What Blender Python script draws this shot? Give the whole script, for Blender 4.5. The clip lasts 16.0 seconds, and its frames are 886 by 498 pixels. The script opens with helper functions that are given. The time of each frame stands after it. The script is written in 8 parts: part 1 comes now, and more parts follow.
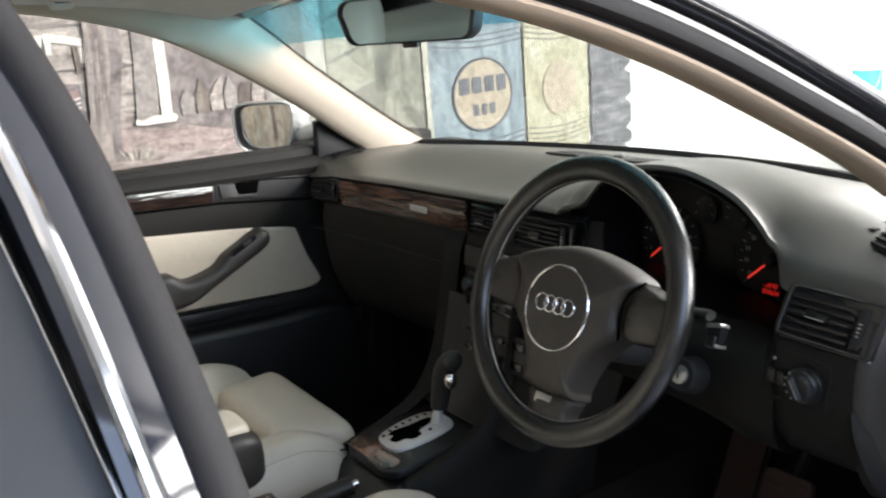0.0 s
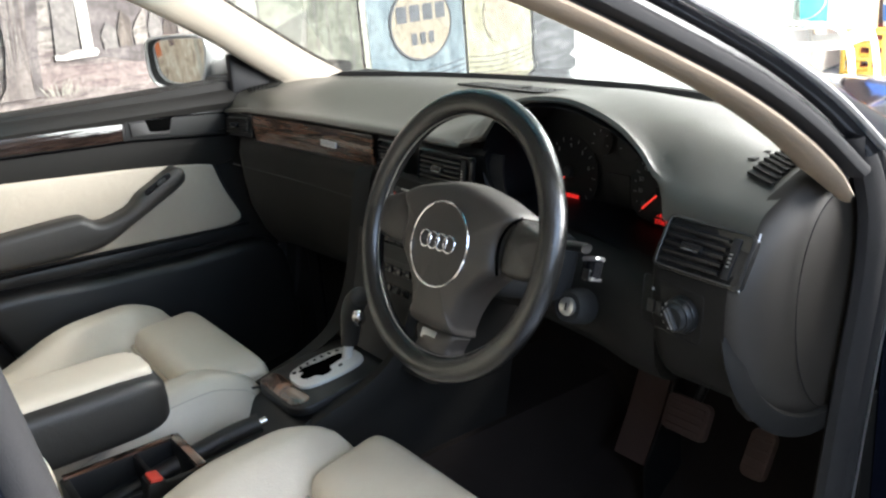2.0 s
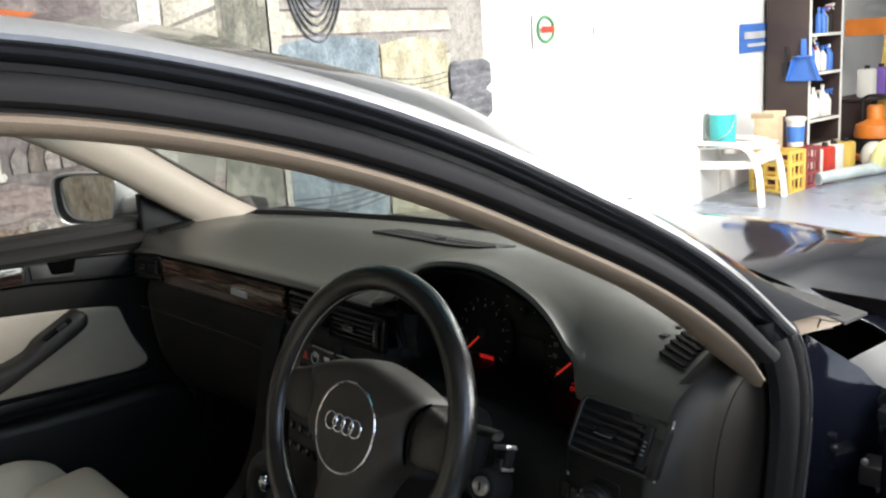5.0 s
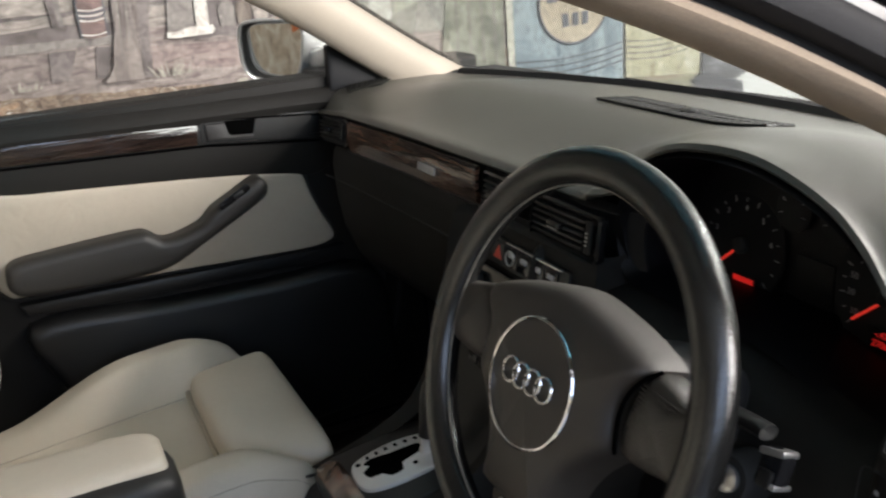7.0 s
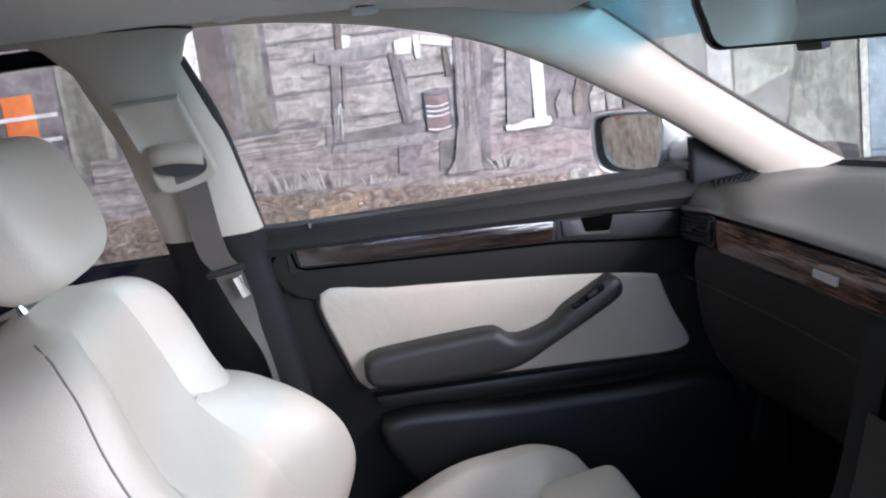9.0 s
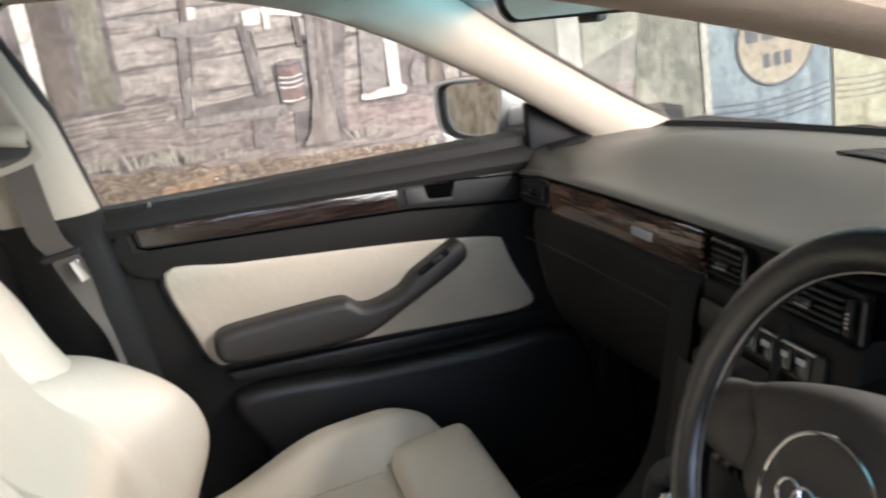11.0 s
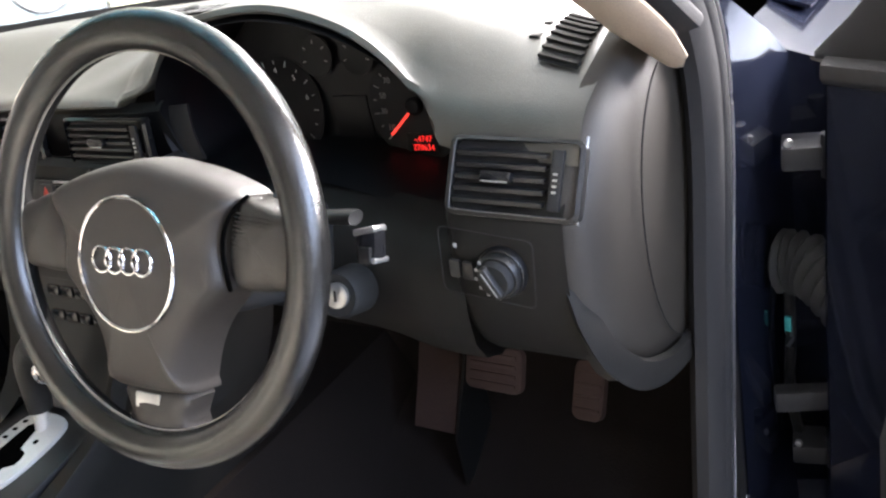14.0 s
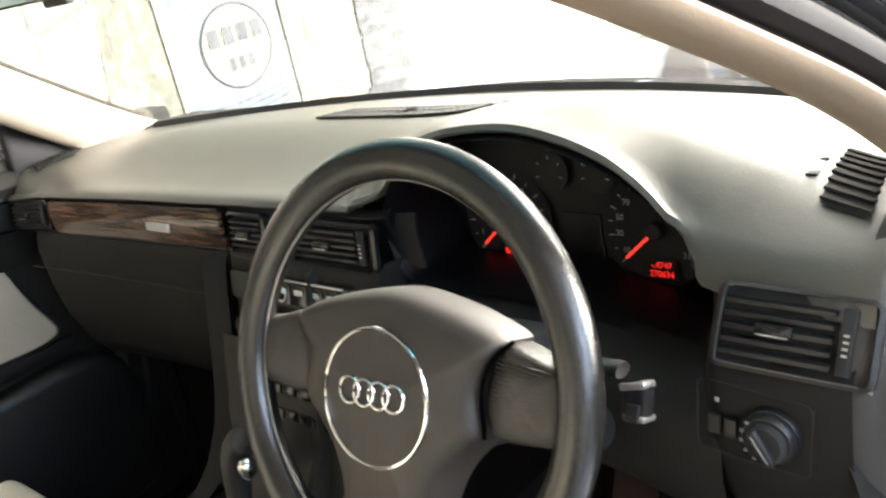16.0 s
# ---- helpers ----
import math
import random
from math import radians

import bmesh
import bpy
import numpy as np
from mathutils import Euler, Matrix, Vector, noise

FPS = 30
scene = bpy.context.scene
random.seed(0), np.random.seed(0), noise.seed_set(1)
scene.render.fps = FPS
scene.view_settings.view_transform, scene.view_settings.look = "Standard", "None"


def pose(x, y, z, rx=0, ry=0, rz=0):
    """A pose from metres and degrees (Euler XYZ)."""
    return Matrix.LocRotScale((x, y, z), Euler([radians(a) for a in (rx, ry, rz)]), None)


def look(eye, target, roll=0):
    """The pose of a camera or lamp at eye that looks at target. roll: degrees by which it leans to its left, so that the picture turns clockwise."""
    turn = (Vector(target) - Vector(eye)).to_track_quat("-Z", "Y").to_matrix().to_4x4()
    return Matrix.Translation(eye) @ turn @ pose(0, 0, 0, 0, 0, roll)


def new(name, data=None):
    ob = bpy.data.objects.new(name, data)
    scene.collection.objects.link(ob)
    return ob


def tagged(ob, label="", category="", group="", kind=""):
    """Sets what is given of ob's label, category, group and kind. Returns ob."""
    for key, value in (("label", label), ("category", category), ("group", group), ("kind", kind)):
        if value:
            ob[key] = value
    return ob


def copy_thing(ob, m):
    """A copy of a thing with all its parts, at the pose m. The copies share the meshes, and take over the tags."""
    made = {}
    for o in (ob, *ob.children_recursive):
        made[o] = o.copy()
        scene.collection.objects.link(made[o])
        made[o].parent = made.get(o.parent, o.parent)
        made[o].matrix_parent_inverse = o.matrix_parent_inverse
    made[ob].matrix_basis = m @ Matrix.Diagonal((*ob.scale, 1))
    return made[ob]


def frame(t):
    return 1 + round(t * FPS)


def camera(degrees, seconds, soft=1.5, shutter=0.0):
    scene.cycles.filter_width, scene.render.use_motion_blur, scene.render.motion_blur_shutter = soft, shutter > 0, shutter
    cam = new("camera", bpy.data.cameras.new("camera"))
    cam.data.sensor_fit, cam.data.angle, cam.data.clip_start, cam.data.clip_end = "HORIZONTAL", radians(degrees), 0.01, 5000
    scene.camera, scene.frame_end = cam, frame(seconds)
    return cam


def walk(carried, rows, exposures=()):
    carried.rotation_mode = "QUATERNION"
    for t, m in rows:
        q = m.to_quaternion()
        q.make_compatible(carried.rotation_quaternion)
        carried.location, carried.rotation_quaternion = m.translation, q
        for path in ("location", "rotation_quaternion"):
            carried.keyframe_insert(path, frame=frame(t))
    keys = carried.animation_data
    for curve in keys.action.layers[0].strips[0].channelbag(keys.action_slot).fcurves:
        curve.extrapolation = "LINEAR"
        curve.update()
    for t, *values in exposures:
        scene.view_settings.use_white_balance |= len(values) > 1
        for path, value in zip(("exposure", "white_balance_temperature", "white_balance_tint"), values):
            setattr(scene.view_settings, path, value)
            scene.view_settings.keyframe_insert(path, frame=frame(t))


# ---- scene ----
cam = camera(52.2, 16.0, soft=2.2, shutter=0.3)
PATH = [
    (0, (1.164, -0.609, 1.27), (-0.47, 0.437, 0.785), -4.4),
    (0.5, (1.172, -0.576, 1.262), (-0.399, 0.537, 0.721), -4.6),
    (1, (1.179, -0.56, 1.248), (-0.369, 0.544, 0.627), -4.9),
    (1.5, (1.195, -0.543, 1.253), (-0.354, 0.531, 0.587), -5.4),
    (2, (1.209, -0.526, 1.268), (-0.35, 0.552, 0.629), -5.1),
    (2.5, (1.251, -0.538, 1.288), (-0.317, 0.607, 0.807), -3.4),
    (3, (1.367, -0.588, 1.342), (-0.18, 0.613, 0.937), -2.7),
    (3.2, (1.41, -0.621, 1.361), (-0.117, 0.609, 0.964), -2.4),
    (5.3, (1.117, -0.444, 1.332), (-0.366, 0.819, 0.879), -4.6),
    (5.5, (1.077, -0.431, 1.326), (-0.401, 0.832, 0.856), -5.5),
    (5.8, (1.034, -0.408, 1.308), (-0.448, 0.834, 0.796), -5.2),
    (6, (1.010, -0.383, 1.299), (-0.500, 0.806, 0.744), -4.9),
    (6.3, (0.986, -0.343, 1.294), (-0.578, 0.740, 0.676), -4.7),
    (6.5, (0.968, -0.312, 1.286), (-0.639, 0.687, 0.638), -4.6),
    (7, (0.917, -0.269, 1.268), (-0.795, 0.516, 0.595), -4.7),
    (7.5, (0.882, -0.285, 1.267), (-0.908, 0.346, 0.636), -4.8),
    (8, (0.824, -0.292, 1.275), (-1.057, 0.162, 0.767), -5.9),
    (8.5, (0.8, -0.321, 1.279), (-1.131, -0.044, 0.84), -7.1),
    (8.7, (0.784, -0.337, 1.28), (-1.158, -0.13, 0.85), -7.6),
    (10.8, (0.817, -0.292, 1.28), (-1.083, 0.058, 0.763), -8.7),
    (11, (0.821, -0.276, 1.28), (-1.055, 0.166, 0.746), -8.6),
    (11.5, (0.835, -0.247, 1.268), (-0.963, 0.406, 0.682), -8.9),
    (12, (0.846, -0.223, 1.244), (-0.836, 0.627, 0.576), -9.7),
    (12.5, (0.874, -0.213, 1.236), (-0.679, 0.78, 0.459), -11.9),
    (13, (0.905, -0.251, 1.235), (-0.457, 0.949, 0.396), -12.4),
    (13.5, (0.919, -0.296, 1.224), (-0.263, 1.095, 0.406), -12.5),
    (14, (0.943, -0.319, 1.194), (-0.136, 1.119, 0.317), -12.9),
    (14.5, (0.943, -0.314, 1.193), (-0.099, 1.129, 0.282), -12.4),
    (15, (0.911, -0.303, 1.196), (-0.186, 1.154, 0.376), -11.0),
    (15.5, (0.867, -0.301, 1.212), (-0.372, 1.09, 0.483), -11.1),
    (16, (0.848, -0.316, 1.244), (-0.493, 1.004, 0.565), -12.6),
]
EXPOSURE = [(0, -0.52, 6500, 12), (1.0, -0.37, 6450, 11), (2.0, -0.07, 6350, 10), (3.2, 0.0, 6350, 10), (5.3, -1.46, 6500, 10), (6.0, -1.58, 6600, 10), (6.5, -1.27, 6700, 11), (7.0, -0.92, 6650, 13), (7.5, -0.67, 6200, 14),
            (8.0, -0.60, 5800, 18), (8.7, -0.62, 5650, 21), (10.8, -0.55, 6500, 17), (11.5, -0.31, 6700, 14), (12.5, 0.03, 6400, 13), (13.5, 0.58, 6250, 14), (14.0, 1.0, 6450, 17), (14.5, 1.24, 6550, 16), (15.0, 1.34, 6700, 15), (15.5, 1.08, 7000, 13), (16.0, 0.73, 7000, 11)]
walk(cam, [(t, look(eye, target, roll)) for t, eye, target, roll in PATH], EXPOSURE)

# ---- world, daylight and exposure ----
world = bpy.data.worlds.new("sky")
scene.world = world
world.use_nodes = True
wn = world.node_tree.nodes
wl = world.node_tree.links
sky = wn.new("ShaderNodeTexSky")
sky.sky_type = "NISHITA"
sky.sun_disc = False
sky.sun_elevation = radians(48)
sky.sun_rotation = radians(95)
wl.new(sky.outputs[0], wn["Background"].inputs[0])
wn["Background"].inputs[1].default_value = 0.12

sun = new("sun", bpy.data.lights.new("sun", "SUN"))
sun.data.energy = 0.8
sun.data.angle = radians(0.6)
sun.data.color = (1.0, 0.95, 0.88)
sun.matrix_world = look((30, -3, 34), (0, 0, 0))


def area(name, eye, target, w, h, watts, color):
    lamp = new(name, bpy.data.lights.new(name, "AREA"))
    lamp.data.shape = "RECTANGLE"
    lamp.data.size, lamp.data.size_y = w, h
    lamp.data.energy, lamp.data.color = watts, color
    lamp.matrix_world = look(eye, target)
    return lamp


# daylight in the open roller door beside the car, and the second door further along
area("daylight_door_1", (3.3, -0.2, 2.1), (0.3, 0.2, 0.9), 2.6, 1.3, 82, (0.57, 0.73, 1.0))
area("daylight_door_2", (3.3, 3.6, 1.9), (0, 1.8, 1.0), 4.2, 1.9, 1250, (1.0, 0.985, 0.96))
# unseen tube fittings, added below the ceiling for brightness: light goes down and up
FILL_TUBES = ((1.1, 2.5, 235), (-0.6, 5.2, 600), (-0.5, -3.0, 150))
for x, y, watts in FILL_TUBES:
    area("fill_tube_down", (x, y, 2.74), (x, y, 0), 1.3, 0.25, watts, (1.0, 0.97, 0.93))
    area("fill_tube_up", (x, y, 2.88), (x, y, 4), 1.3, 0.25, watts * 0.35, (1.0, 0.97, 0.93))

# ---- materials ----
def mat(name, color, rough=0.5, metal=0.0, var=0.12, scale=6.0, bump=0.0, bscale=200.0, rvar=0.08, fine=0.05,
        spec=0.5, second=None, coat=0.0, sheen=0.0):
    """A surface with variation at two scales: broad stains or wear and a fine grain with relief."""
    m = bpy.data.materials.new(name)
    m.use_nodes = True
    n, l = m.node_tree.nodes, m.node_tree.links
    b = n["Principled BSDF"]
    tc = n.new("ShaderNodeTexCoord")
    big = n.new("ShaderNodeTexNoise")
    big.inputs["Scale"].default_value, big.inputs["Detail"].default_value = scale, 6
    l.new(tc.outputs["Object"], big.inputs["Vector"])
    small = n.new("ShaderNodeTexNoise")
    small.inputs["Scale"].default_value, small.inputs["Detail"].default_value = bscale, 3
    l.new(tc.outputs["Object"], small.inputs["Vector"])
    ramp = n.new("ShaderNodeValToRGB")
    e = ramp.color_ramp.elements
    c2 = second or tuple(c * (1 - var * 2) for c in color)
    e[0].position, e[0].color = 0.3, (*c2, 1)
    e[1].position, e[1].color = 0.7, (*color, 1)
    l.new(big.outputs["Fac"], ramp.inputs[0])
    mix = n.new("ShaderNodeMix")
    mix.data_type, mix.blend_type = "RGBA", "OVERLAY"
    mix.inputs[0].default_value = fine * 4
    l.new(ramp.outputs[0], mix.inputs[6])
    l.new(small.outputs["Fac"], mix.inputs[7])
    l.new(mix.outputs[2], b.inputs["Base Color"])
    mr = n.new("ShaderNodeMapRange")
    mr.inputs[3].default_value, mr.inputs[4].default_value = max(0.02, rough - rvar), min(1, rough + rvar)
    l.new(big.outputs["Fac"], mr.inputs[0])
    l.new(mr.outputs[0], b.inputs["Roughness"])
    b.inputs["Metallic"].default_value = metal
    b.inputs["Specular IOR Level"].default_value = spec
    b.inputs["Coat Weight"].default_value = coat
    b.inputs["Coat Roughness"].default_value = 0.06
    b.inputs["Sheen Weight"].default_value = sheen
    if bump:
        bp = n.new("ShaderNodeBump")
        bp.inputs["Strength"].default_value, bp.inputs["Distance"].default_value = bump, 0.001
        l.new(small.outputs["Fac"], bp.inputs["Height"])
        l.new(bp.outputs[0], b.inputs["Normal"])
    return m


def leather(name, color, rough, cell=420.0, strength=0.35, crease=0.25, second=None):
    """Grained leather: small pebbles with soft creases on top."""
    m = mat(name, color, rough, var=0.05, scale=5, bump=0, bscale=90, second=second, fine=0.008)
    n, l = m.node_tree.nodes, m.node_tree.links
    tc = n.new("ShaderNodeTexCoord")
    v = n.new("ShaderNodeTexVoronoi")
    v.inputs["Scale"].default_value = cell
    l.new(tc.outputs["Object"], v.inputs["Vector"])
    w = n.new("ShaderNodeTexNoise")
    w.inputs["Scale"].default_value, w.inputs["Detail"].default_value = 22, 4
    w.inputs["Distortion"].default_value = 1.5
    l.new(tc.outputs["Object"], w.inputs["Vector"])
    b1 = n.new("ShaderNodeBump")
    b1.inputs["Strength"].default_value, b1.inputs["Distance"].default_value = strength, 0.0006
    l.new(v.outputs["Distance"], b1.inputs["Height"])
    b2 = n.new("ShaderNodeBump")
    b2.inputs["Strength"].default_value, b2.inputs["Distance"].default_value = crease, 0.003
    l.new(w.outputs["Fac"], b2.inputs["Height"])
    l.new(b1.outputs[0], b2.inputs["Normal"])
    l.new(b2.outputs[0], n["Principled BSDF"].inputs["Normal"])
    return m


def veneer(name, dark, light):
    """Dark burr wood veneer under clear lacquer, grain along the car's width or length."""
    m = mat(name, light, 0.18, bump=0, coat=0.8)
    n, l = m.node_tree.nodes, m.node_tree.links
    tc = n.new("ShaderNodeTexCoord")
    mp = n.new("ShaderNodeMapping")
    mp.inputs["Scale"].default_value = (3.0, 3.0, 42.0)
    l.new(tc.outputs["Object"], mp.inputs["Vector"])
    w = n.new("ShaderNodeTexNoise")
    w.inputs["Scale"].default_value, w.inputs["Detail"].default_value, w.inputs["Distortion"].default_value = 4.0, 7, 1.2
    l.new(mp.outputs[0], w.inputs["Vector"])
    r = n.new("ShaderNodeValToRGB")
    e = r.color_ramp.elements
    e[0].position, e[0].color = 0.40, (*dark, 1)
    e[1].position, e[1].color = 0.62, (*light, 1)
    l.new(w.outputs["Fac"], r.inputs[0])
    l.new(r.outputs[0], n["Principled BSDF"].inputs["Base Color"])
    ripple = n.new("ShaderNodeTexNoise")
    ripple.inputs["Scale"].default_value, ripple.inputs["Detail"].default_value = 1.6, 3
    l.new(mp.outputs[0], ripple.inputs["Vector"])
    bp = n.new("ShaderNodeBump")
    bp.inputs["Strength"].default_value, bp.inputs["Distance"].default_value = 0.5, 0.004
    l.new(ripple.outputs["Fac"], bp.inputs["Height"])
    for socket in ("Normal", "Coat Normal"):
        l.new(bp.outputs[0], n["Principled BSDF"].inputs[socket])
    return m


def glass(name, tint, rough=0.0, haze_film=0.0):
    """Thin car glass: clear transmission, a mirror gloss that grows at a slant, and a pale film added for haze."""
    m = bpy.data.materials.new(name)
    m.use_nodes = True
    n, l = m.node_tree.nodes, m.node_tree.links
    n.remove(n["Principled BSDF"])
    t = n.new("ShaderNodeBsdfTransparent")
    t.inputs[0].default_value = (*tint, 1)
    g = n.new("ShaderNodeBsdfGlossy")
    g.inputs["Roughness"].default_value = rough
    f = n.new("ShaderNodeLayerWeight")
    f.inputs[0].default_value = 0.5
    pw = n.new("ShaderNodeMath")
    pw.operation = "POWER"
    pw.inputs[1].default_value = 4.5
    l.new(f.outputs["Facing"], pw.inputs[0])
    mr = n.new("ShaderNodeMapRange")
    mr.inputs[3].default_value, mr.inputs[4].default_value = 0.045, 0.75
    l.new(pw.outputs[0], mr.inputs[0])
    mx = n.new("ShaderNodeMixShader")
    l.new(mr.outputs[0], mx.inputs[0])
    l.new(t.outputs[0], mx.inputs[1])
    l.new(g.outputs[0], mx.inputs[2])
    # pale scattering layer: the screen's hazy look put into the glass
    if haze_film:
        d = n.new("ShaderNodeBsdfDiffuse")
        d.inputs[0].default_value = (0.75, 0.75, 0.74, 1)
        tl = n.new("ShaderNodeBsdfTranslucent")
        tl.inputs[0].default_value = (0.75, 0.75, 0.74, 1)
        film = n.new("ShaderNodeMixShader")
        l.new(d.outputs[0], film.inputs[1])
        l.new(tl.outputs[0], film.inputs[2])
        spots = n.new("ShaderNodeTexNoise")
        spots.inputs["Scale"].default_value, spots.inputs["Detail"].default_value = 7.0, 5
        amount = n.new("ShaderNodeMapRange")
        amount.inputs[3].default_value, amount.inputs[4].default_value = haze_film * 0.4, haze_film * 1.6
        l.new(spots.outputs["Fac"], amount.inputs[0])
        both = n.new("ShaderNodeMixShader")
        l.new(amount.outputs[0], both.inputs[0])
        l.new(mx.outputs[0], both.inputs[1])
        l.new(film.outputs[0], both.inputs[2])
        l.new(both.outputs[0], n["Material Output"].inputs[0])
        return m
    l.new(mx.outputs[0], n["Material Output"].inputs[0])
    return m


def glow(name, color, strength):
    m = bpy.data.materials.new(name)
    m.use_nodes = True
    b = m.node_tree.nodes["Principled BSDF"]
    b.inputs["Base Color"].default_value = (*[c * 0.2 for c in color], 1)
    b.inputs["Emission Color"].default_value = (*color, 1)
    b.inputs["Emission Strength"].default_value = strength
    return m


def paint_art(name, colors, scale=(8, 8, 8), detail=8, distort=0.6, rough=0.75):
    """Brushed wall paint that wanders between several colours."""
    m = bpy.data.materials.new(name)
    m.use_nodes = True
    n, l = m.node_tree.nodes, m.node_tree.links
    b = n["Principled BSDF"]
    tc = n.new("ShaderNodeTexCoord")
    mp = n.new("ShaderNodeMapping")
    mp.inputs["Scale"].default_value = scale
    l.new(tc.outputs["Object"], mp.inputs["Vector"])
    w = n.new("ShaderNodeTexNoise")
    w.inputs["Scale"].default_value, w.inputs["Detail"].default_value, w.inputs["Distortion"].default_value = 1.0, detail, distort
    l.new(mp.outputs[0], w.inputs["Vector"])
    r = n.new("ShaderNodeValToRGB")
    els = r.color_ramp.elements
    k = len(colors)
    for i, c in enumerate(colors):
        pos = 0.3 + 0.4 * i / max(1, k - 1)
        el = els[i] if i < 2 else els.new(pos)
        el.position, el.color = pos, (*[0.84 * v for v in c], 1)
    l.new(w.outputs["Fac"], r.inputs[0])
    w2 = n.new("ShaderNodeTexNoise")
    w2.inputs["Scale"].default_value, w2.inputs["Detail"].default_value, w2.inputs["Distortion"].default_value = 34.0, 7, 1.4
    l.new(tc.outputs["Object"], w2.inputs["Vector"])
    k2 = n.new("ShaderNodeMapRange")
    k2.inputs[1].default_value, k2.inputs[2].default_value = 0.32, 0.68
    l.new(w2.outputs["Fac"], k2.inputs[0])
    mx = n.new("ShaderNodeMix")
    mx.data_type, mx.blend_type = "RGBA", "OVERLAY"
    mx.inputs[0].default_value = 0.27
    l.new(r.outputs[0], mx.inputs[6])
    l.new(k2.outputs[0], mx.inputs[7])
    l.new(mx.outputs[2], b.inputs["Base Color"])
    b.inputs["Roughness"].default_value = rough
    bp = n.new("ShaderNodeBump")
    bp.inputs["Strength"].default_value, bp.inputs["Distance"].default_value = 0.25, 0.002
    l.new(w.outputs["Fac"], bp.inputs["Height"])
    l.new(bp.outputs[0], b.inputs["Normal"])
    return m


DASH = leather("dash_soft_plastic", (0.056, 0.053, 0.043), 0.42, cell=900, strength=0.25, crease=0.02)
# near-black copy of the dash grain; below the pad, shade is in its colour
DASH_LOW_SHADE = leather("dash_low_shade_plastic", (0.0125, 0.0117, 0.0105), 0.66, cell=900, strength=0.25, crease=0.02)
BLACK = mat("black_plastic", (0.008, 0.008, 0.008), 0.42, bump=0.15, bscale=900)
# flat black with no gloss: the shade of wells, slots and gaps as colour
VOID = mat("recess_shade_black", (0.002, 0.002, 0.002), 1.0, spec=0.0)
DIALBLACK = mat("dial_black", (0.004, 0.004, 0.005), 0.5, spec=0.22)
SILVERPAINT = mat("silver_paint", (0.62, 0.62, 0.62), 0.25, metal=0.35, var=0.03, coat=0.6)
GRILLE = mat("demister_slat_plastic", (0.016, 0.016, 0.014), 0.9, spec=0.12)
SLAT = mat("vent_slat_plastic", (0.014, 0.0137, 0.0133), 0.42, bump=0.1, bscale=900)
MATT = mat("matt_black", (0.010, 0.010, 0.010), 0.75, bump=0.1, bscale=700)
GLOSSB = mat("gloss_black", (0.012, 0.012, 0.013), 0.12)
WHEELHIDE = leather("wheel_leather", (0.009, 0.0088, 0.0085), 0.22, cell=800, strength=0.26, crease=0.03)
for shiny, level in ((WHEELHIDE, 0.72), (DASH_LOW_SHADE, 0.20), (DASH, 1.0)):
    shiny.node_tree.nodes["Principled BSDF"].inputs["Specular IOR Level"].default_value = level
GRIP = leather("spoke_grip_plastic", (0.030, 0.027, 0.0235), 0.26, cell=1000, strength=0.5, crease=0.0)
PAD = leather("airbag_pad_plastic", (0.034, 0.029, 0.0245), 0.50, cell=1100, strength=0.25, crease=0.0)
CREAM = leather("cream_leather", (0.57, 0.510, 0.418), 0.44, cell=520, second=(0.51, 0.452, 0.364))
CREAM_DOOR = leather("cream_door_leather", (0.44, 0.388, 0.312), 0.50, cell=520, crease=0.45, second=(0.395, 0.346, 0.275))
HIDE = leather("black_leather", (0.020, 0.019, 0.0175), 0.48)
THREAD = mat("seam_thread", (0.22, 0.20, 0.17), 0.8)
SEAM = mat("cream_seam", (0.46, 0.41, 0.33), 0.7)
HINGE = mat("grey_hinge_steel", (0.026, 0.026, 0.028), 0.55)
ARMHIDE = leather("dark_armrest_leather", (0.026, 0.024, 0.0215), 0.5)
LINING = leather("door_lining_plastic", (0.0145, 0.0135, 0.0130), 0.58, cell=900, strength=0.25, crease=0.02)
PIPING = mat("dark_piping", (0.03, 0.03, 0.03), 0.6)
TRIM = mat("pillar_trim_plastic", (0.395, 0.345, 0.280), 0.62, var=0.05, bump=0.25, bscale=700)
# darker tan copy of TRIM: the driver's pillar has its shade in the colour
TRIM_SHADED = mat("shaded_pillar_trim", (0.285, 0.218, 0.155), 0.66, var=0.06, bump=0.25, bscale=700, spec=0.3)
HEADLINER = mat("headliner_cloth", (0.60, 0.59, 0.56), 0.95, var=0.06, bump=0.4, bscale=1400, sheen=0.2)
RUBBER = mat("rubber_seal", (0.040, 0.040, 0.042), 0.62, bump=0.1, bscale=500)
GREYSEAL = mat("cloth_seal", (0.026, 0.025, 0.0255), 0.8, bump=0.3, bscale=1200, spec=0.2)
PAINT = mat("dark_blue_paint", (0.006, 0.0072, 0.013), 0.10, var=0.02, coat=0.45, spec=0.35)
PAINT.node_tree.nodes["Principled BSDF"].inputs["Coat IOR"].default_value = 1.6
CHROME = mat("chrome", (0.78, 0.78, 0.79), 0.10, metal=1.0, var=0.02, rvar=0.04)
VENTLINE = mat("dark_satin_line", (0.22, 0.22, 0.22), 0.35, metal=0.8)
GATE = mat("brushed_silver_plate", (0.66, 0.65, 0.63), 0.36, metal=0.35, var=0.04, bump=0.1, bscale=500)
SATIN = mat("satin_silver", (0.60, 0.60, 0.59), 0.30, metal=0.9, var=0.03)
BRIGHT = mat("bright_edge_metal", (0.82, 0.82, 0.83), 0.30, metal=1.0, var=0.03)
# two tones of one veneer: reflected light is in the dash copy's colour
WOOD_UNLIT = veneer("unlit_door_veneer", (0.005, 0.0035, 0.0032), (0.030, 0.018, 0.014))
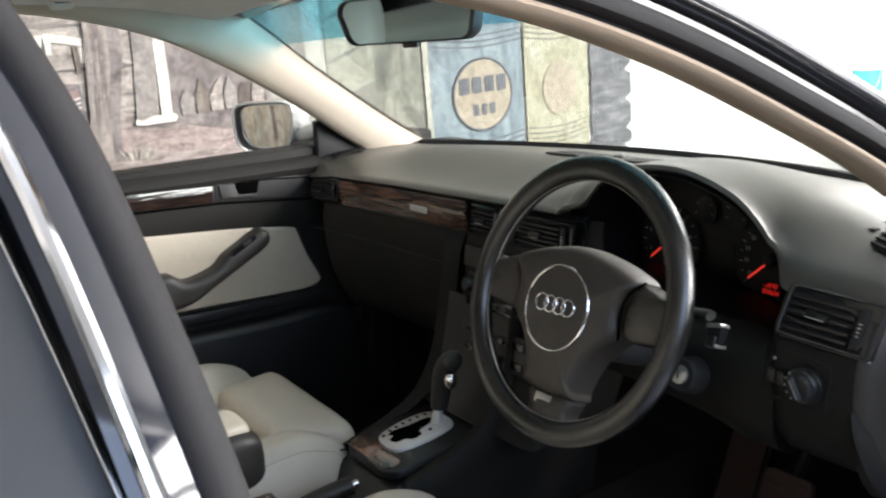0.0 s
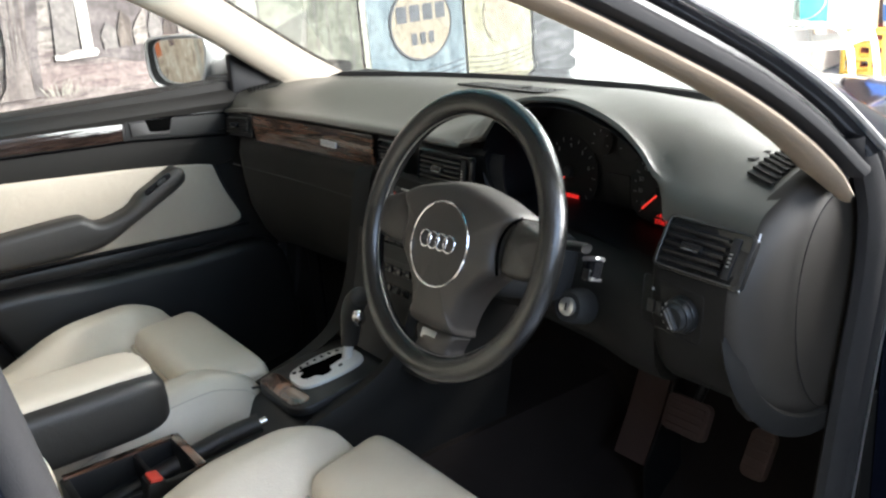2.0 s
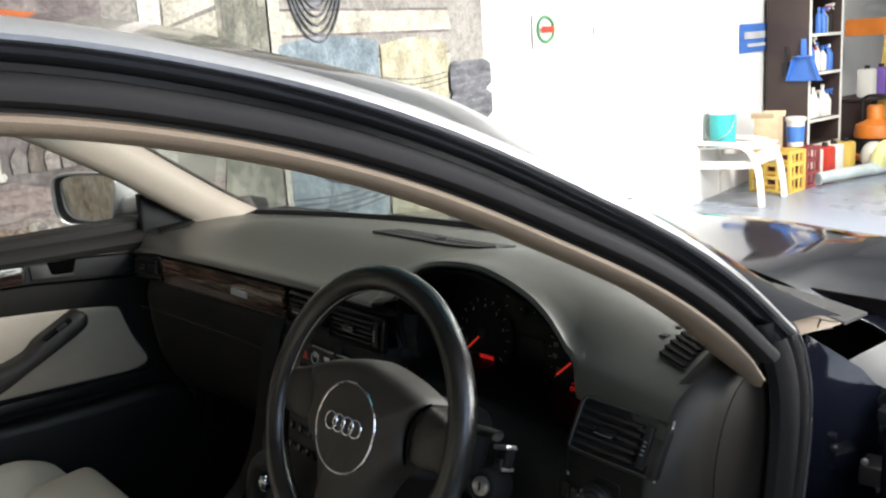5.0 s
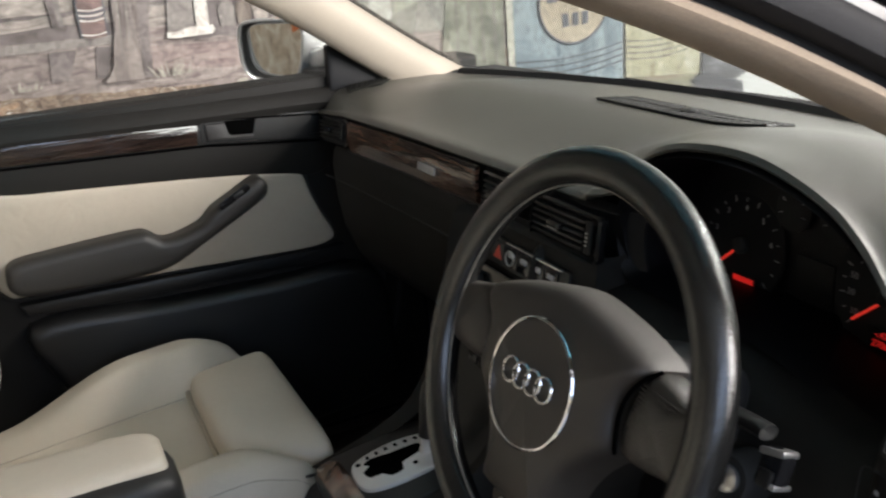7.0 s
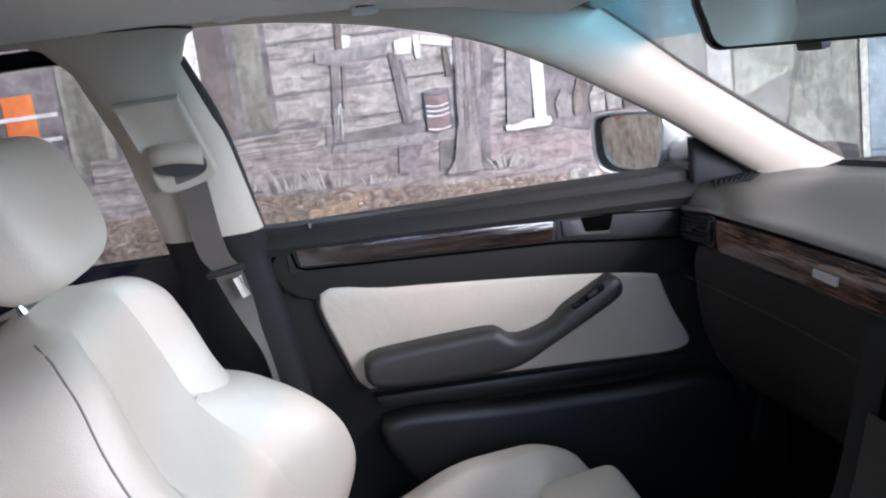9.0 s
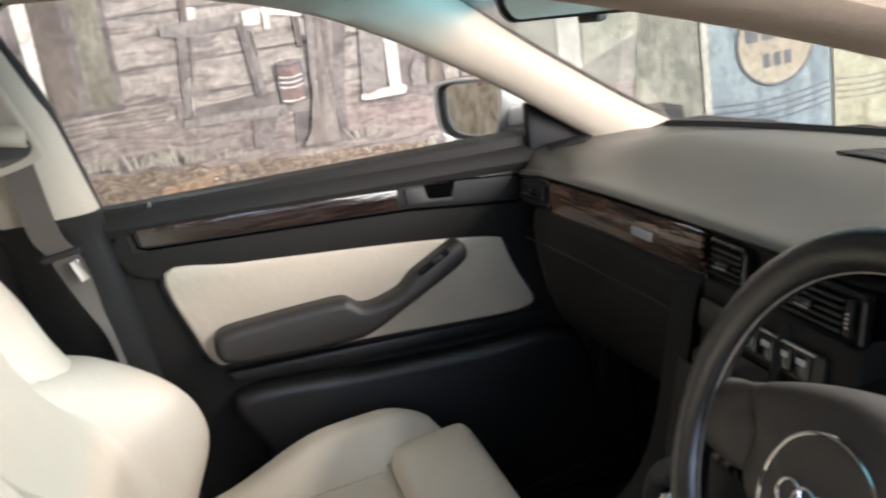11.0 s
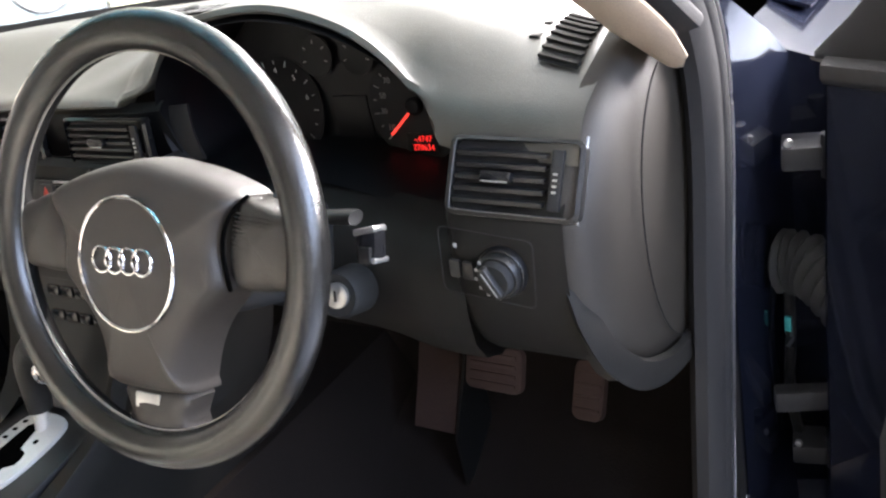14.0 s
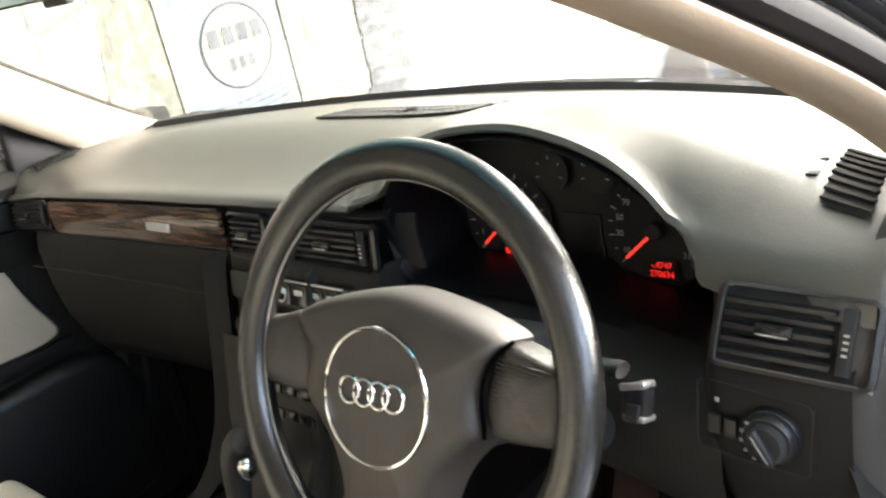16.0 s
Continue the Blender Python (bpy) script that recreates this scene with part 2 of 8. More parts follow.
WOOD_LIT = veneer("lit_burr_veneer", (0.020, 0.010, 0.007), (0.150, 0.084, 0.056))
CARPET = mat("dark_carpet", (0.019, 0.0150, 0.0135), 1.0, bump=0.9, bscale=500, spec=0.1)
PEDAL = mat("worn_pedal_rubber", (0.055, 0.030, 0.024), 0.75, bump=0.5, bscale=250)
BELT = mat("belt_webbing", (0.105, 0.088, 0.075), 0.8, bump=0.6, bscale=1200)
RED = mat("red_button", (0.55, 0.05, 0.03), 0.4)
ORANGE = mat("orange_plastic", (0.75, 0.22, 0.03), 0.45)
REDGLOW = glow("red_display", (1.0, 0.025, 0.02), 0.7)
NEEDLE = glow("needle_red", (1.0, 0.05, 0.03), 0.9)
WHITEINK = mat("white_print", (0.55, 0.55, 0.55), 0.6)
GREYINK = mat("grey_print", (0.30, 0.30, 0.30), 0.6)
CLEAR = glass("windscreen_glass", (0.57, 0.615, 0.60), haze_film=0.05)
SIDEGLASS = glass("side_glass", (0.77, 0.80, 0.785), haze_film=0.015)
DARKGLASS = glass("dark_side_glass", (0.22, 0.25, 0.26))
SUNBAND = glass("blue_sun_band", (0.25, 0.62, 0.80))
MIRROR = mat("mirror_glass", (0.86, 0.87, 0.88), 0.02, metal=1.0, var=0.0, rvar=0.01, fine=0.0)
BLUEMIRROR = mat("tinted_mirror_glass", (0.42, 0.55, 0.60), 0.02, metal=1.0, var=0.0, rvar=0.01, fine=0.0)
WALLWHITE = mat("white_wall_paint", (0.80, 0.79, 0.76), 0.7, var=0.04, scale=2, bump=0.3, bscale=80)
CEIL = mat("ceiling_paint", (0.70, 0.70, 0.68), 0.9, var=0.05)
EPOXY = mat("grey_blue_epoxy_floor", (0.22, 0.25, 0.30), 0.28, var=0.10, scale=1.2, bump=0.05, bscale=60)
END = leather("dash_end_plastic", (0.0235, 0.0192, 0.0142), 0.55, cell=900, strength=0.25, crease=0.02)
GROUND = mat("concrete_yard", (0.30, 0.29, 0.27), 0.9, var=0.12, scale=0.8, bump=0.4, bscale=120)
WPLASTIC = mat("white_plastic", (0.72, 0.70, 0.64), 0.45, var=0.04)
TEAL = mat("teal_plastic", (0.04, 0.38, 0.38), 0.45)
BLUE = mat("blue_plastic", (0.06, 0.18, 0.55), 0.45)
YELLOW = mat("yellow_plastic", (0.70, 0.48, 0.10), 0.5)
RAG = mat("pale_yellow_rag", (0.72, 0.70, 0.30), 0.9, var=0.2, bump=0.6, bscale=40)
MAROON = mat("maroon_crate", (0.24, 0.05, 0.05), 0.55)
DARKWOOD = mat("dark_shelf_board", (0.045, 0.028, 0.024), 0.5)
PURPLE = mat("purple_plastic", (0.22, 0.12, 0.45), 0.4)
BEIGE = mat("cardboard", (0.55, 0.42, 0.27), 0.85)


# ---- mesh helpers ----
def root(name, at, label="", category="", group="", kind=""):
    ob = new(name)
    ob.empty_display_size = 0.05
    ob.location = at
    return tagged(ob, label, category, group, kind)


def adopt(ob, parent):
    if parent is not None:
        ob.parent = parent
        if parent.type == "EMPTY":
            ob.matrix_parent_inverse = Matrix.Translation(-Vector(parent.location))
    return ob


def part(name, bm, material, parent=None, label="", smooth=True):
    """One mesh object under a thing or a part; the bmesh is in world coordinates."""
    bmesh.ops.recalc_face_normals(bm, faces=bm.faces)
    me = bpy.data.meshes.new(name)
    bm.to_mesh(me)
    bm.free()
    me.materials.append(material)
    if smooth:
        me.shade_smooth()
        me.set_sharp_from_angle(angle=radians(42))
    ob = adopt(new(name, me), parent)
    if label:
        ob["label"] = label
    return ob


def poly(verts, faces):
    bm = bmesh.new()
    vs = [bm.verts.new(v) for v in verts]
    for f in faces:
        try:
            bm.faces.new([vs[i] for i in f])
        except ValueError:
            pass
    return bm


def sheet(rows, thick=0.0, ring=False, caps=False):
    """Quads between rows of points; ring closes each row; thick pushes a back side out along the normals."""
    n = len(rows[0])
    verts = [p for r in rows for p in r]
    faces = []
    m = n if ring else n - 1
    for i in range(len(rows) - 1):
        for j in range(m):
            k = (j + 1) % n
            faces.append((i * n + j, i * n + k, (i + 1) * n + k, (i + 1) * n + j))
    if caps:
        faces.append(tuple(range(n))[::-1])
        faces.append(tuple((len(rows) - 1) * n + j for j in range(n)))
    bm = poly(verts, faces)
    if thick:
        bm.normal_update()
        bmesh.ops.solidify(bm, geom=bm.faces[:], thickness=thick)
    return bm


def block(c, s, bev=0.004, rot=(0, 0, 0), seg=2):
    bm = bmesh.new()
    bmesh.ops.create_cube(bm, size=1)
    bmesh.ops.scale(bm, vec=s, verts=bm.verts)
    if bev:
        bmesh.ops.bevel(bm, geom=bm.edges[:], offset=min(bev, min(s) * 0.45), segments=seg, affect="EDGES", profile=0.6)
    bmesh.ops.transform(bm, matrix=pose(*c, *rot), verts=bm.verts)
    return bm


def smooth_path(pts, per=6, closed=False):
    """Catmull-Rom points through pts."""
    P = [Vector(p) for p in pts]
    n = len(P)
    out = []
    for i in range(n if closed else n - 1):
        a = P[(i - 1) % n] if closed or i > 0 else P[0] * 2 - P[1]
        b, c = P[i], P[(i + 1) % n]
        d = P[(i + 2) % n] if closed or i + 2 < n else P[-1] * 2 - P[-2]
        for k in range(per):
            t = k / per
            out.append(0.5 * (2 * b + (c - a) * t + (2 * a - 5 * b + 4 * c - d) * t * t + (3 * b - a - 3 * c + d) * t ** 3))
    if not closed:
        out.append(P[-1])
    return out


def sweep(path, profile, up=(0, 0, 1), closed=False, caps=True, scales=None):
    """Carries a closed profile of (side, up) pairs along a path."""
    P = [Vector(p) for p in path]
    rows = []
    n = len(P)
    for i, p in enumerate(P):
        a = P[(i - 1) % n] if closed or i > 0 else P[i]
        b = P[(i + 1) % n] if closed or i < n - 1 else P[i]
        d = (b - a).normalized()
        u = up(p) if callable(up) else Vector(up)
        s = d.cross(u)
        s = s.normalized() if s.length > 1e-6 else Vector((1, 0, 0))
        v = s.cross(d)
        k = scales[i] if scales else 1
        rows.append([p + s * (x * k) + v * (y * k) for x, y in profile])
    if closed:
        rows.append(rows[0])
        bm = sheet(rows, ring=True)
        bmesh.ops.remove_doubles(bm, verts=bm.verts, dist=1e-6)
        return bm
    return sheet(rows, ring=True, caps=caps)


def circle(r, n=12, r2=None):
    return [(r * math.cos(2 * math.pi * i / n), (r2 or r) * math.sin(2 * math.pi * i / n)) for i in range(n)]


def tube(path, r, n=10, closed=False, up=(0, 0, 1), r2=None, scales=None):
    return sweep(path, circle(r, n, r2), up, closed, scales=scales)


def prism(outline, depth, m, bev=0.0, seg=2):
    """A flat outline in local x, y pushed along local z by depth, edges rounded, set at the pose m."""
    n = len(outline)
    verts = [(x, y, 0) for x, y in outline] + [(x, y, depth) for x, y in outline]
    faces = [tuple(range(n))[::-1], tuple(range(n, 2 * n))] + [(i, (i + 1) % n, n + (i + 1) % n, n + i) for i in range(n)]
    bm = poly(verts, faces)
    bmesh.ops.recalc_face_normals(bm, faces=bm.faces)
    if bev:
        top = [e for e in bm.edges if e.verts[0].co.z > depth * 0.5 and e.verts[1].co.z > depth * 0.5] if depth > 0 else \
              [e for e in bm.edges if e.verts[0].co.z < depth * 0.5 and e.verts[1].co.z < depth * 0.5]
        bmesh.ops.bevel(bm, geom=top, offset=bev, segments=seg, affect="EDGES", profile=0.5)
    bmesh.ops.transform(bm, matrix=m, verts=bm.verts)
    return bm


def spin(profile, m, n=32):
    """Turns (radius, height) pairs about local z."""
    rows = [[Vector((r * math.cos(2 * math.pi * i / n), r * math.sin(2 * math.pi * i / n), z)) for i in range(n)] for r, z in profile]
    bm = sheet(rows, ring=True, caps=True)
    bmesh.ops.transform(bm, matrix=m, verts=bm.verts)
    return bm


def pillow(m, size, e1=0.4, e2=0.4, nu=28, nv=18, shape=None):
    """A padded form: a superellipsoid, with an optional last push on each point."""
    f = lambda w, e: math.copysign(abs(w) ** e, w)
    rows = []
    for i in range(nv + 1):
        v = -math.pi / 2 + math.pi * i / nv
        row = []
        for j in range(nu):
            u = 2 * math.pi * j / nu
            x = f(math.cos(v), e1) * f(math.cos(u), e2)
            y = f(math.cos(v), e1) * f(math.sin(u), e2)
            z = f(math.sin(v), e1)
            p = Vector((x * size[0], y * size[1], z * size[2]))
            row.append(shape(p) if shape else p)
        rows.append(row)
    bm = sheet(rows, ring=True)
    bmesh.ops.remove_doubles(bm, verts=bm.verts, dist=1e-5)
    bmesh.ops.transform(bm, matrix=m, verts=bm.verts)
    return bm


def rounded(w, h, r, n=5):
    """Outline of a rectangle with rounded corners, centred."""
    out = []
    for cx, cy, a0 in ((w / 2 - r, h / 2 - r, 0), (-w / 2 + r, h / 2 - r, 90), (-w / 2 + r, -h / 2 + r, 180), (w / 2 - r, -h / 2 + r, 270)):
        for i in range(n + 1):
            a = radians(a0 + 90 * i / n)
            out.append((cx + r * math.cos(a), cy + r * math.sin(a)))
    return out


def smo(pts, per=3):
    return [(p.x, p.y) for p in smooth_path([(a, b, 0) for a, b in pts], per, closed=True)]


def lerp(x, table):
    """Straight interpolation in a sorted table of (x, value)."""
    if x <= table[0][0]:
        return table[0][1]
    for (a, va), (b, vb) in zip(table, table[1:]):
        if x <= b:
            return va + (vb - va) * (x - a) / (b - a)
    return table[-1][1]


def ease(x, a, b):
    t = min(1, max(0, (x - a) / (b - a)))
    return t * t * (3 - 2 * t)


def face_pose(o, right, up):
    """A pose with local x along right, local y along up and local z out of the face."""
    x = Vector(right).normalized()
    y = Vector(up)
    y = (y - x * y.dot(x)).normalized()
    z = x.cross(y)
    return Matrix(((x.x, y.x, z.x, o[0]), (x.y, y.y, z.y, o[1]), (x.z, y.z, z.z, o[2]), (0, 0, 0, 1)))


def lettering(text, size, m, material, parent, name="print", depth=0.0003):
    cu = bpy.data.curves.new(name, "FONT")
    cu.body, cu.size, cu.extrude, cu.align_x, cu.align_y = text, size, depth, "CENTER", "CENTER"
    tmp = bpy.data.objects.new(name, cu)
    me = bpy.data.meshes.new_from_object(tmp)
    bpy.data.objects.remove(tmp)
    me.transform(m)
    me.materials.append(material)
    return adopt(new(name, me), parent)


# ---- the garage: floor, walls, openings ----
def wall_pt(y, z, off=0.0):
    """A point on the long painted wall, which runs a little askew to the car."""
    return Vector((-1.82 - 0.2 * y, y, z)) + Vector((0.981, 0.196, 0)) * off


tagged(part("floor", block((-0.7, 4, -0.06), (8.6, 22, 0.12), 0), EPOXY, smooth=False), "grey-blue painted garage floor with a soft shine", "floor", kind="structure")
tagged(part("ground", block((30, 4, -0.1), (50, 120, 0.12), 0), GROUND, smooth=False), "pale concrete yard outside the open doors", "ground", kind="structure")
bm = poly([wall_pt(-7, 0, 0), wall_pt(15, 0, 0), wall_pt(15, 3.2, 0), wall_pt(-7, 3.2, 0),
           wall_pt(-7, 0, -0.2), wall_pt(15, 0, -0.2), wall_pt(15, 3.2, -0.2), wall_pt(-7, 3.2, -0.2)],
          [(0, 1, 2, 3), (7, 6, 5, 4), (0, 4, 5, 1), (1, 5, 6, 2), (2, 6, 7, 3), (3, 7, 4, 0)])
wall_left = tagged(part("wall_west", bm, WALLWHITE, smooth=False), "white-painted garage wall with a large mural", "wall", kind="structure")
tagged(part("wall_north", block((0, 14.1, 1.6), (10, 0.2, 3.2), 0), WALLWHITE, smooth=False), "white-painted end wall of the garage", "wall", kind="structure")
tagged(part("wall_south", block((0.8, -6.1, 1.6), (8, 0.2, 3.2), 0), WALLWHITE, smooth=False), "white-painted rear wall of the garage", "wall", kind="structure")
for y0, y1, z0, z1 in ((-6, -2.8, 0, 3.2), (1.0, 1.3, 0, 3.2), (6.0, 14, 0, 3.2), (-2.8, 1.0, 2.95, 3.2), (1.3, 6.0, 2.95, 3.2)):
    tagged(part("wall_east", block((3.5, (y0 + y1) / 2, (z0 + z1) / 2), (0.2, y1 - y0, z1 - z0), 0), WALLWHITE, smooth=False),
           "white-painted wall between the open doors", "wall", kind="structure")
tagged(part("ceiling", block((-0.6, 4, 3.26), (8.6, 22, 0.12), 0), CEIL, smooth=False), "plain pale garage ceiling", "ceiling", kind="structure")

# housings of the added, unseen ceiling lamps
for x, y, watts in FILL_TUBES:
    cl_ = root("added_ceiling_light", (x, y, 3.2), "unseen white ceiling fitting on two rods, added for brightness", "ceiling light", group="ceiling lights")
    part("housing", block((x, y, 2.81), (1.4, 0.30, 0.10), 0.02), WPLASTIC, cl_)
    for dx in (-0.5, 0.5):
        part("rod", tube([Vector((x + dx, y, 2.85)), Vector((x + dx, y, 3.2))], 0.008, 8, up=(1, 0, 0)), WPLASTIC, cl_)


# ---- the car's body ----
def side_x(z):
    """Half width of the side windows' plane, leaning in towards the roof."""
    return 0.715 - 0.4 * (z - 0.97)


ARCS = {side: smooth_path([(0, y, z) for y, z in pts], 5) for side, pts in (
    (1, [(-1.35, 1.260), (-0.95, 1.315), (-0.60, 1.325), (-0.41, 1.312), (-0.30, 1.301), (-0.20, 1.280), (-0.10, 1.250), (0.0, 1.209), (0.10, 1.157), (0.20, 1.100), (0.27, 1.047), (0.320, 0.992)]),
    (-1, [(-1.35, 1.280), (-0.95, 1.345), (-0.60, 1.352), (-0.45, 1.350), (-0.32, 1.336), (-0.20, 1.313), (-0.084, 1.277), (0.018, 1.229), (0.11, 1.177), (0.21, 1.116), (0.31, 1.047), (0.400, 0.985)]))}
RIMS = {side: smooth_path(pts, 5) for side, pts in (
    (1, [(0.43, -1.35, 1.350), (0.49, -0.95, 1.360), (0.52, -0.60, 1.358), (0.53, -0.36, 1.351), (0.538, -0.20, 1.338), (0.548, -0.06, 1.318), (0.562, 0.05, 1.283), (0.587, 0.15, 1.224), (0.613, 0.25, 1.157), (0.641, 0.35, 1.095), (0.666, 0.45, 1.030), (0.688, 0.54, 0.985)]),
    (-1, [(0.43, -1.35, 1.36), (0.49, -0.95, 1.385), (0.52, -0.60, 1.387), (0.527, -0.40, 1.383), (0.534, -0.25, 1.374), (0.543, -0.10, 1.358), (0.552, 0.02, 1.334), (0.572, 0.12, 1.271), (0.603, 0.22, 1.199), (0.633, 0.33, 1.125), (0.662, 0.44, 1.053), (0.685, 0.53, 1.000)]))}


def arc_at(side, u=0.0, out=0.0):
    """The door opening's lower edge, moved u away from the opening in its plane and out from the car."""
    pts = []
    A = ARCS[side]
    for i, p in enumerate(A):
        d = (A[min(i + 1, len(A) - 1)] - A[max(i - 1, 0)]).normalized()
        q = p + Vector((0, -d.z, d.y)) * u
        pts.append(Vector((side * (side_x(q.z) + out), q.y, q.z)))
    return pts


car = root("car_body", (0, -0.4, 0), "dark blue saloon car standing in a garage, driver's door open", "car")

for side, who in ((-1, "left"), (1, "right")):
    rows = [arc_at(side, 0.0150, 0.010), arc_at(side, 0.0130, 0.0165), arc_at(side, 0.0095, 0.0165), arc_at(side, 0.005, 0.012), arc_at(side, 0.0015, 0.002), arc_at(side, 0.0, -0.012), arc_at(side, 0.003, -0.024)]
    inner = []
    for k in (0.2, 0.5, 0.8, 1.0, 1.10):
        row = []
        for a, r in zip(rows[-1], RIMS[side]):
            q = a.lerp(Vector((side * r.x, r.y, r.z)), k)
            q.x -= side * 0.012 * math.sin(math.pi * min(k, 1))
            row.append(q)
        inner.append(row)
    if side > 0:        # the foot of the trim closes to a rounded tip
        for r in rows:
            r[-1] = r[-1].lerp(rows[3][-1], 0.55) + Vector((0, 0.010, -0.012))
            r[-2] = r[-2].lerp(rows[3][-2], 0.12)
    part("pillar_trim", sheet(rows + inner), TRIM_SHADED if side > 0 else TRIM, car, "driver's windscreen pillar trim, its shade put into a darker tan" if side > 0 else "pale plastic trim of the windscreen pillar")
    part("trim_gap", sheet([arc_at(side, u, o) for u, o in ((0.0125, 0.008), (0.017, 0.011), (0.025, 0.014))]), MATT, car, "dark gap between trim and seal")
    part("door_seal", sheet([arc_at(side, u, o) for u, o in ((0.0185, 0.008), (0.0190, 0.020), (0.022, 0.028), (0.029, 0.032), (0.034, 0.031), (0.038, 0.026), (0.040, 0.016))]),
         GREYSEAL, car, "grey cloth-covered door seal")
    part("door_frame", sheet([arc_at(side, 0.037, 0.012), arc_at(side, 0.040, 0.020), arc_at(side, 0.045, 0.022), arc_at(side, 0.048, 0.030), arc_at(side, 0.054, 0.036), arc_at(side, 0.057, 0.037)]), GLOSSB, car, "black painted door frame")
    # bright metal band in place of the highlight on the roof's painted edge
    part("roof_highlight", sheet([arc_at(side, 0.056, 0.035), arc_at(side, 0.0575, 0.043), arc_at(side, 0.061, 0.0455), arc_at(side, 0.066, 0.043), arc_at(side, 0.071, 0.036), arc_at(side, 0.073, 0.028)]), BRIGHT, car, "bright strip for the white reflection along the painted roof edge")
    # painted pillar and roof side outside
    outer = []
    for k in (0.0, 0.5, 1.0):
        row = []
        for a, r in zip(arc_at(side, 0.071, 0.034), RIMS[side]):
            q = a.lerp(Vector((side * (r.x + 0.006), r.y + 0.010, r.z + 0.012)), k)
            q.z += 0.004 * math.sin(math.pi * k)
            row.append(q)
        outer.append(row)
    part("painted_pillar", sheet(outer), PAINT, car)

# roof skin and lining
def roof_rows(dz, y1, xs=0.5):
    rows = []
    for i in range(13):
        y = -1.78 + (y1 + 1.78) * i / 12
        w = lerp(y, [(-2.2, 0.42), (-1.35, 0.46), (-0.6, 0.525), (-0.1, 0.550), (0.1, 0.572)])
        zr = lerp(y, [(-2.2, 1.25), (-1.35, 1.372), (-0.95, 1.395), (-0.6, 1.396), (-0.4, 1.391), (-0.25, 1.382), (-0.1, 1.366), (0.02, 1.340), (0.10, 1.292)]) + dz
        rows.append([Vector((w * (j / 8 - 1), y + (0.05 * (1 - (j / 8 - 1) ** 2) if i == 12 else 0), zr - 0.033 * max(0, j / 8 - 1) ** 2 + 0.034 * (1 - (j / 8 - 1) ** 2))) for j in range(17)])
    return rows


part("roof", sheet(roof_rows(0.004, 0.08), 0.004), PAINT, car, "dark painted roof")
part("headliner", sheet(roof_rows(-0.030, 0.02), 0.006), HEADLINER, car, "pale grey cloth roof lining")

EDGES = {side: sorted(((p.z, Vector((p.x + 0.002, p.y + 0.004, p.z + 0.006))) for p in RIMS[side][22:]), key=lambda q: q[0]) for side in (-1, 1)}


# windscreen
def screen(k, w):
    """A point on the windscreen: k from the scuttle up to the roof, w from -1 to 1 across."""
    e = lerp(0.982 + (0.300 if w > 0 else 0.345) * k, EDGES[1 if w > 0 else -1])
    c = Vector((0, 0.735, 0.985)).lerp(Vector((0, 0.100, 1.345)), k) + Vector((0, 0, 0.004 * math.sin(math.pi * k)))
    return Vector((e.x * w, e.y + (c.y - e.y) * (1 - w * w), e.z + (c.z - e.z) * (1 - w * w)))


W9 = [i / 10 - 1 for i in range(21)]
ws = part("windscreen", sheet([[screen(k / 10, w) for w in W9] for k in range(-1, 11)]), CLEAR, car, "clear laminated windscreen")
ws.visible_shadow = False
part("sun_band", sheet([[screen(k / 20, w) + Vector((0, 0.002, 0.004)) for w in W9] for k in range(15, 21)]), SUNBAND, car, "blue tinted band along the windscreen's top")
part("screen_surround", sheet([[screen(-0.02, w) + Vector((0, 0.012, -0.004)) for w in W9], [screen(0.050, w) + Vector((0, 0, -0.004)) for w in W9], [screen(0.052, w) + Vector((0, -0.006, -0.014)) for w in W9]]), MATT, car, "black border at the foot of the windscreen")

# bonnet, wings and scuttle
rows = []
for i in range(17):
    k = i / 16
    y = 0.80 + 1.05 * k
    rows.append([Vector((0.735 * w * (1 - 0.02 * k), y - 0.12 * w * w * (1 - k) - 0.10 * w * w * k,
                         0.945 - 0.09 * k - 0.16 * k ** 4 + 0.035 * (1 - w * w) + 0.012 * math.exp(-((abs(w) - 0.62) / 0.12) ** 2) - 0.02 * abs(w) ** 6)) for w in W9])
part("bonnet", sheet(rows, 0.004), PAINT, car, "glossy dark bonnet that mirrors the garage")
part("scuttle", sheet([[screen(-0.08, w) + Vector((0, 0.08, -0.012)) for w in W9], [screen(-0.05, w) + Vector((0, 0.02, -0.01)) for w in W9]], 0.004), MATT, car, "black plastic scuttle panel")
for side in (-1, 1):
    rows = []
    for k, (x, z) in enumerate(((0.690, 0.930), (0.725, 0.916), (0.775, 0.900), (0.835, 0.872), (0.880, 0.820), (0.90, 0.74), (0.90, 0.60), (0.88, 0.40))):
        rows.append([Vector((side * (x - 0.03 * ease(y, 1.2, 1.9)), y, z - 0.11 * ease(y, 0.6, 1.9) * (1 if k < 5 else 0.3))) for y in (0.56, 0.6, 0.8, 1.0, 1.2, 1.4, 1.6, 1.8, 1.9)])
    part("front_wing", sheet(rows, 0.004), PAINT, car, "dark painted front wing")
    # windscreen pillar foot panel between wing and door
    part("hinge_pillar", sheet([[Vector((side * x, y, z)) for z in (0.30, 0.5, 0.7, top - 0.06, top)] for x, y, top in ((0.712, 0.424, 1.012), (0.718, 0.440, 1.000), (0.726, 0.53, 0.945), (0.738, 0.556, 0.915), (0.80, 0.578, 0.895), (0.88, 0.585, 0.88))], 0.003), PAINT, car, "dark painted hinge pillar")

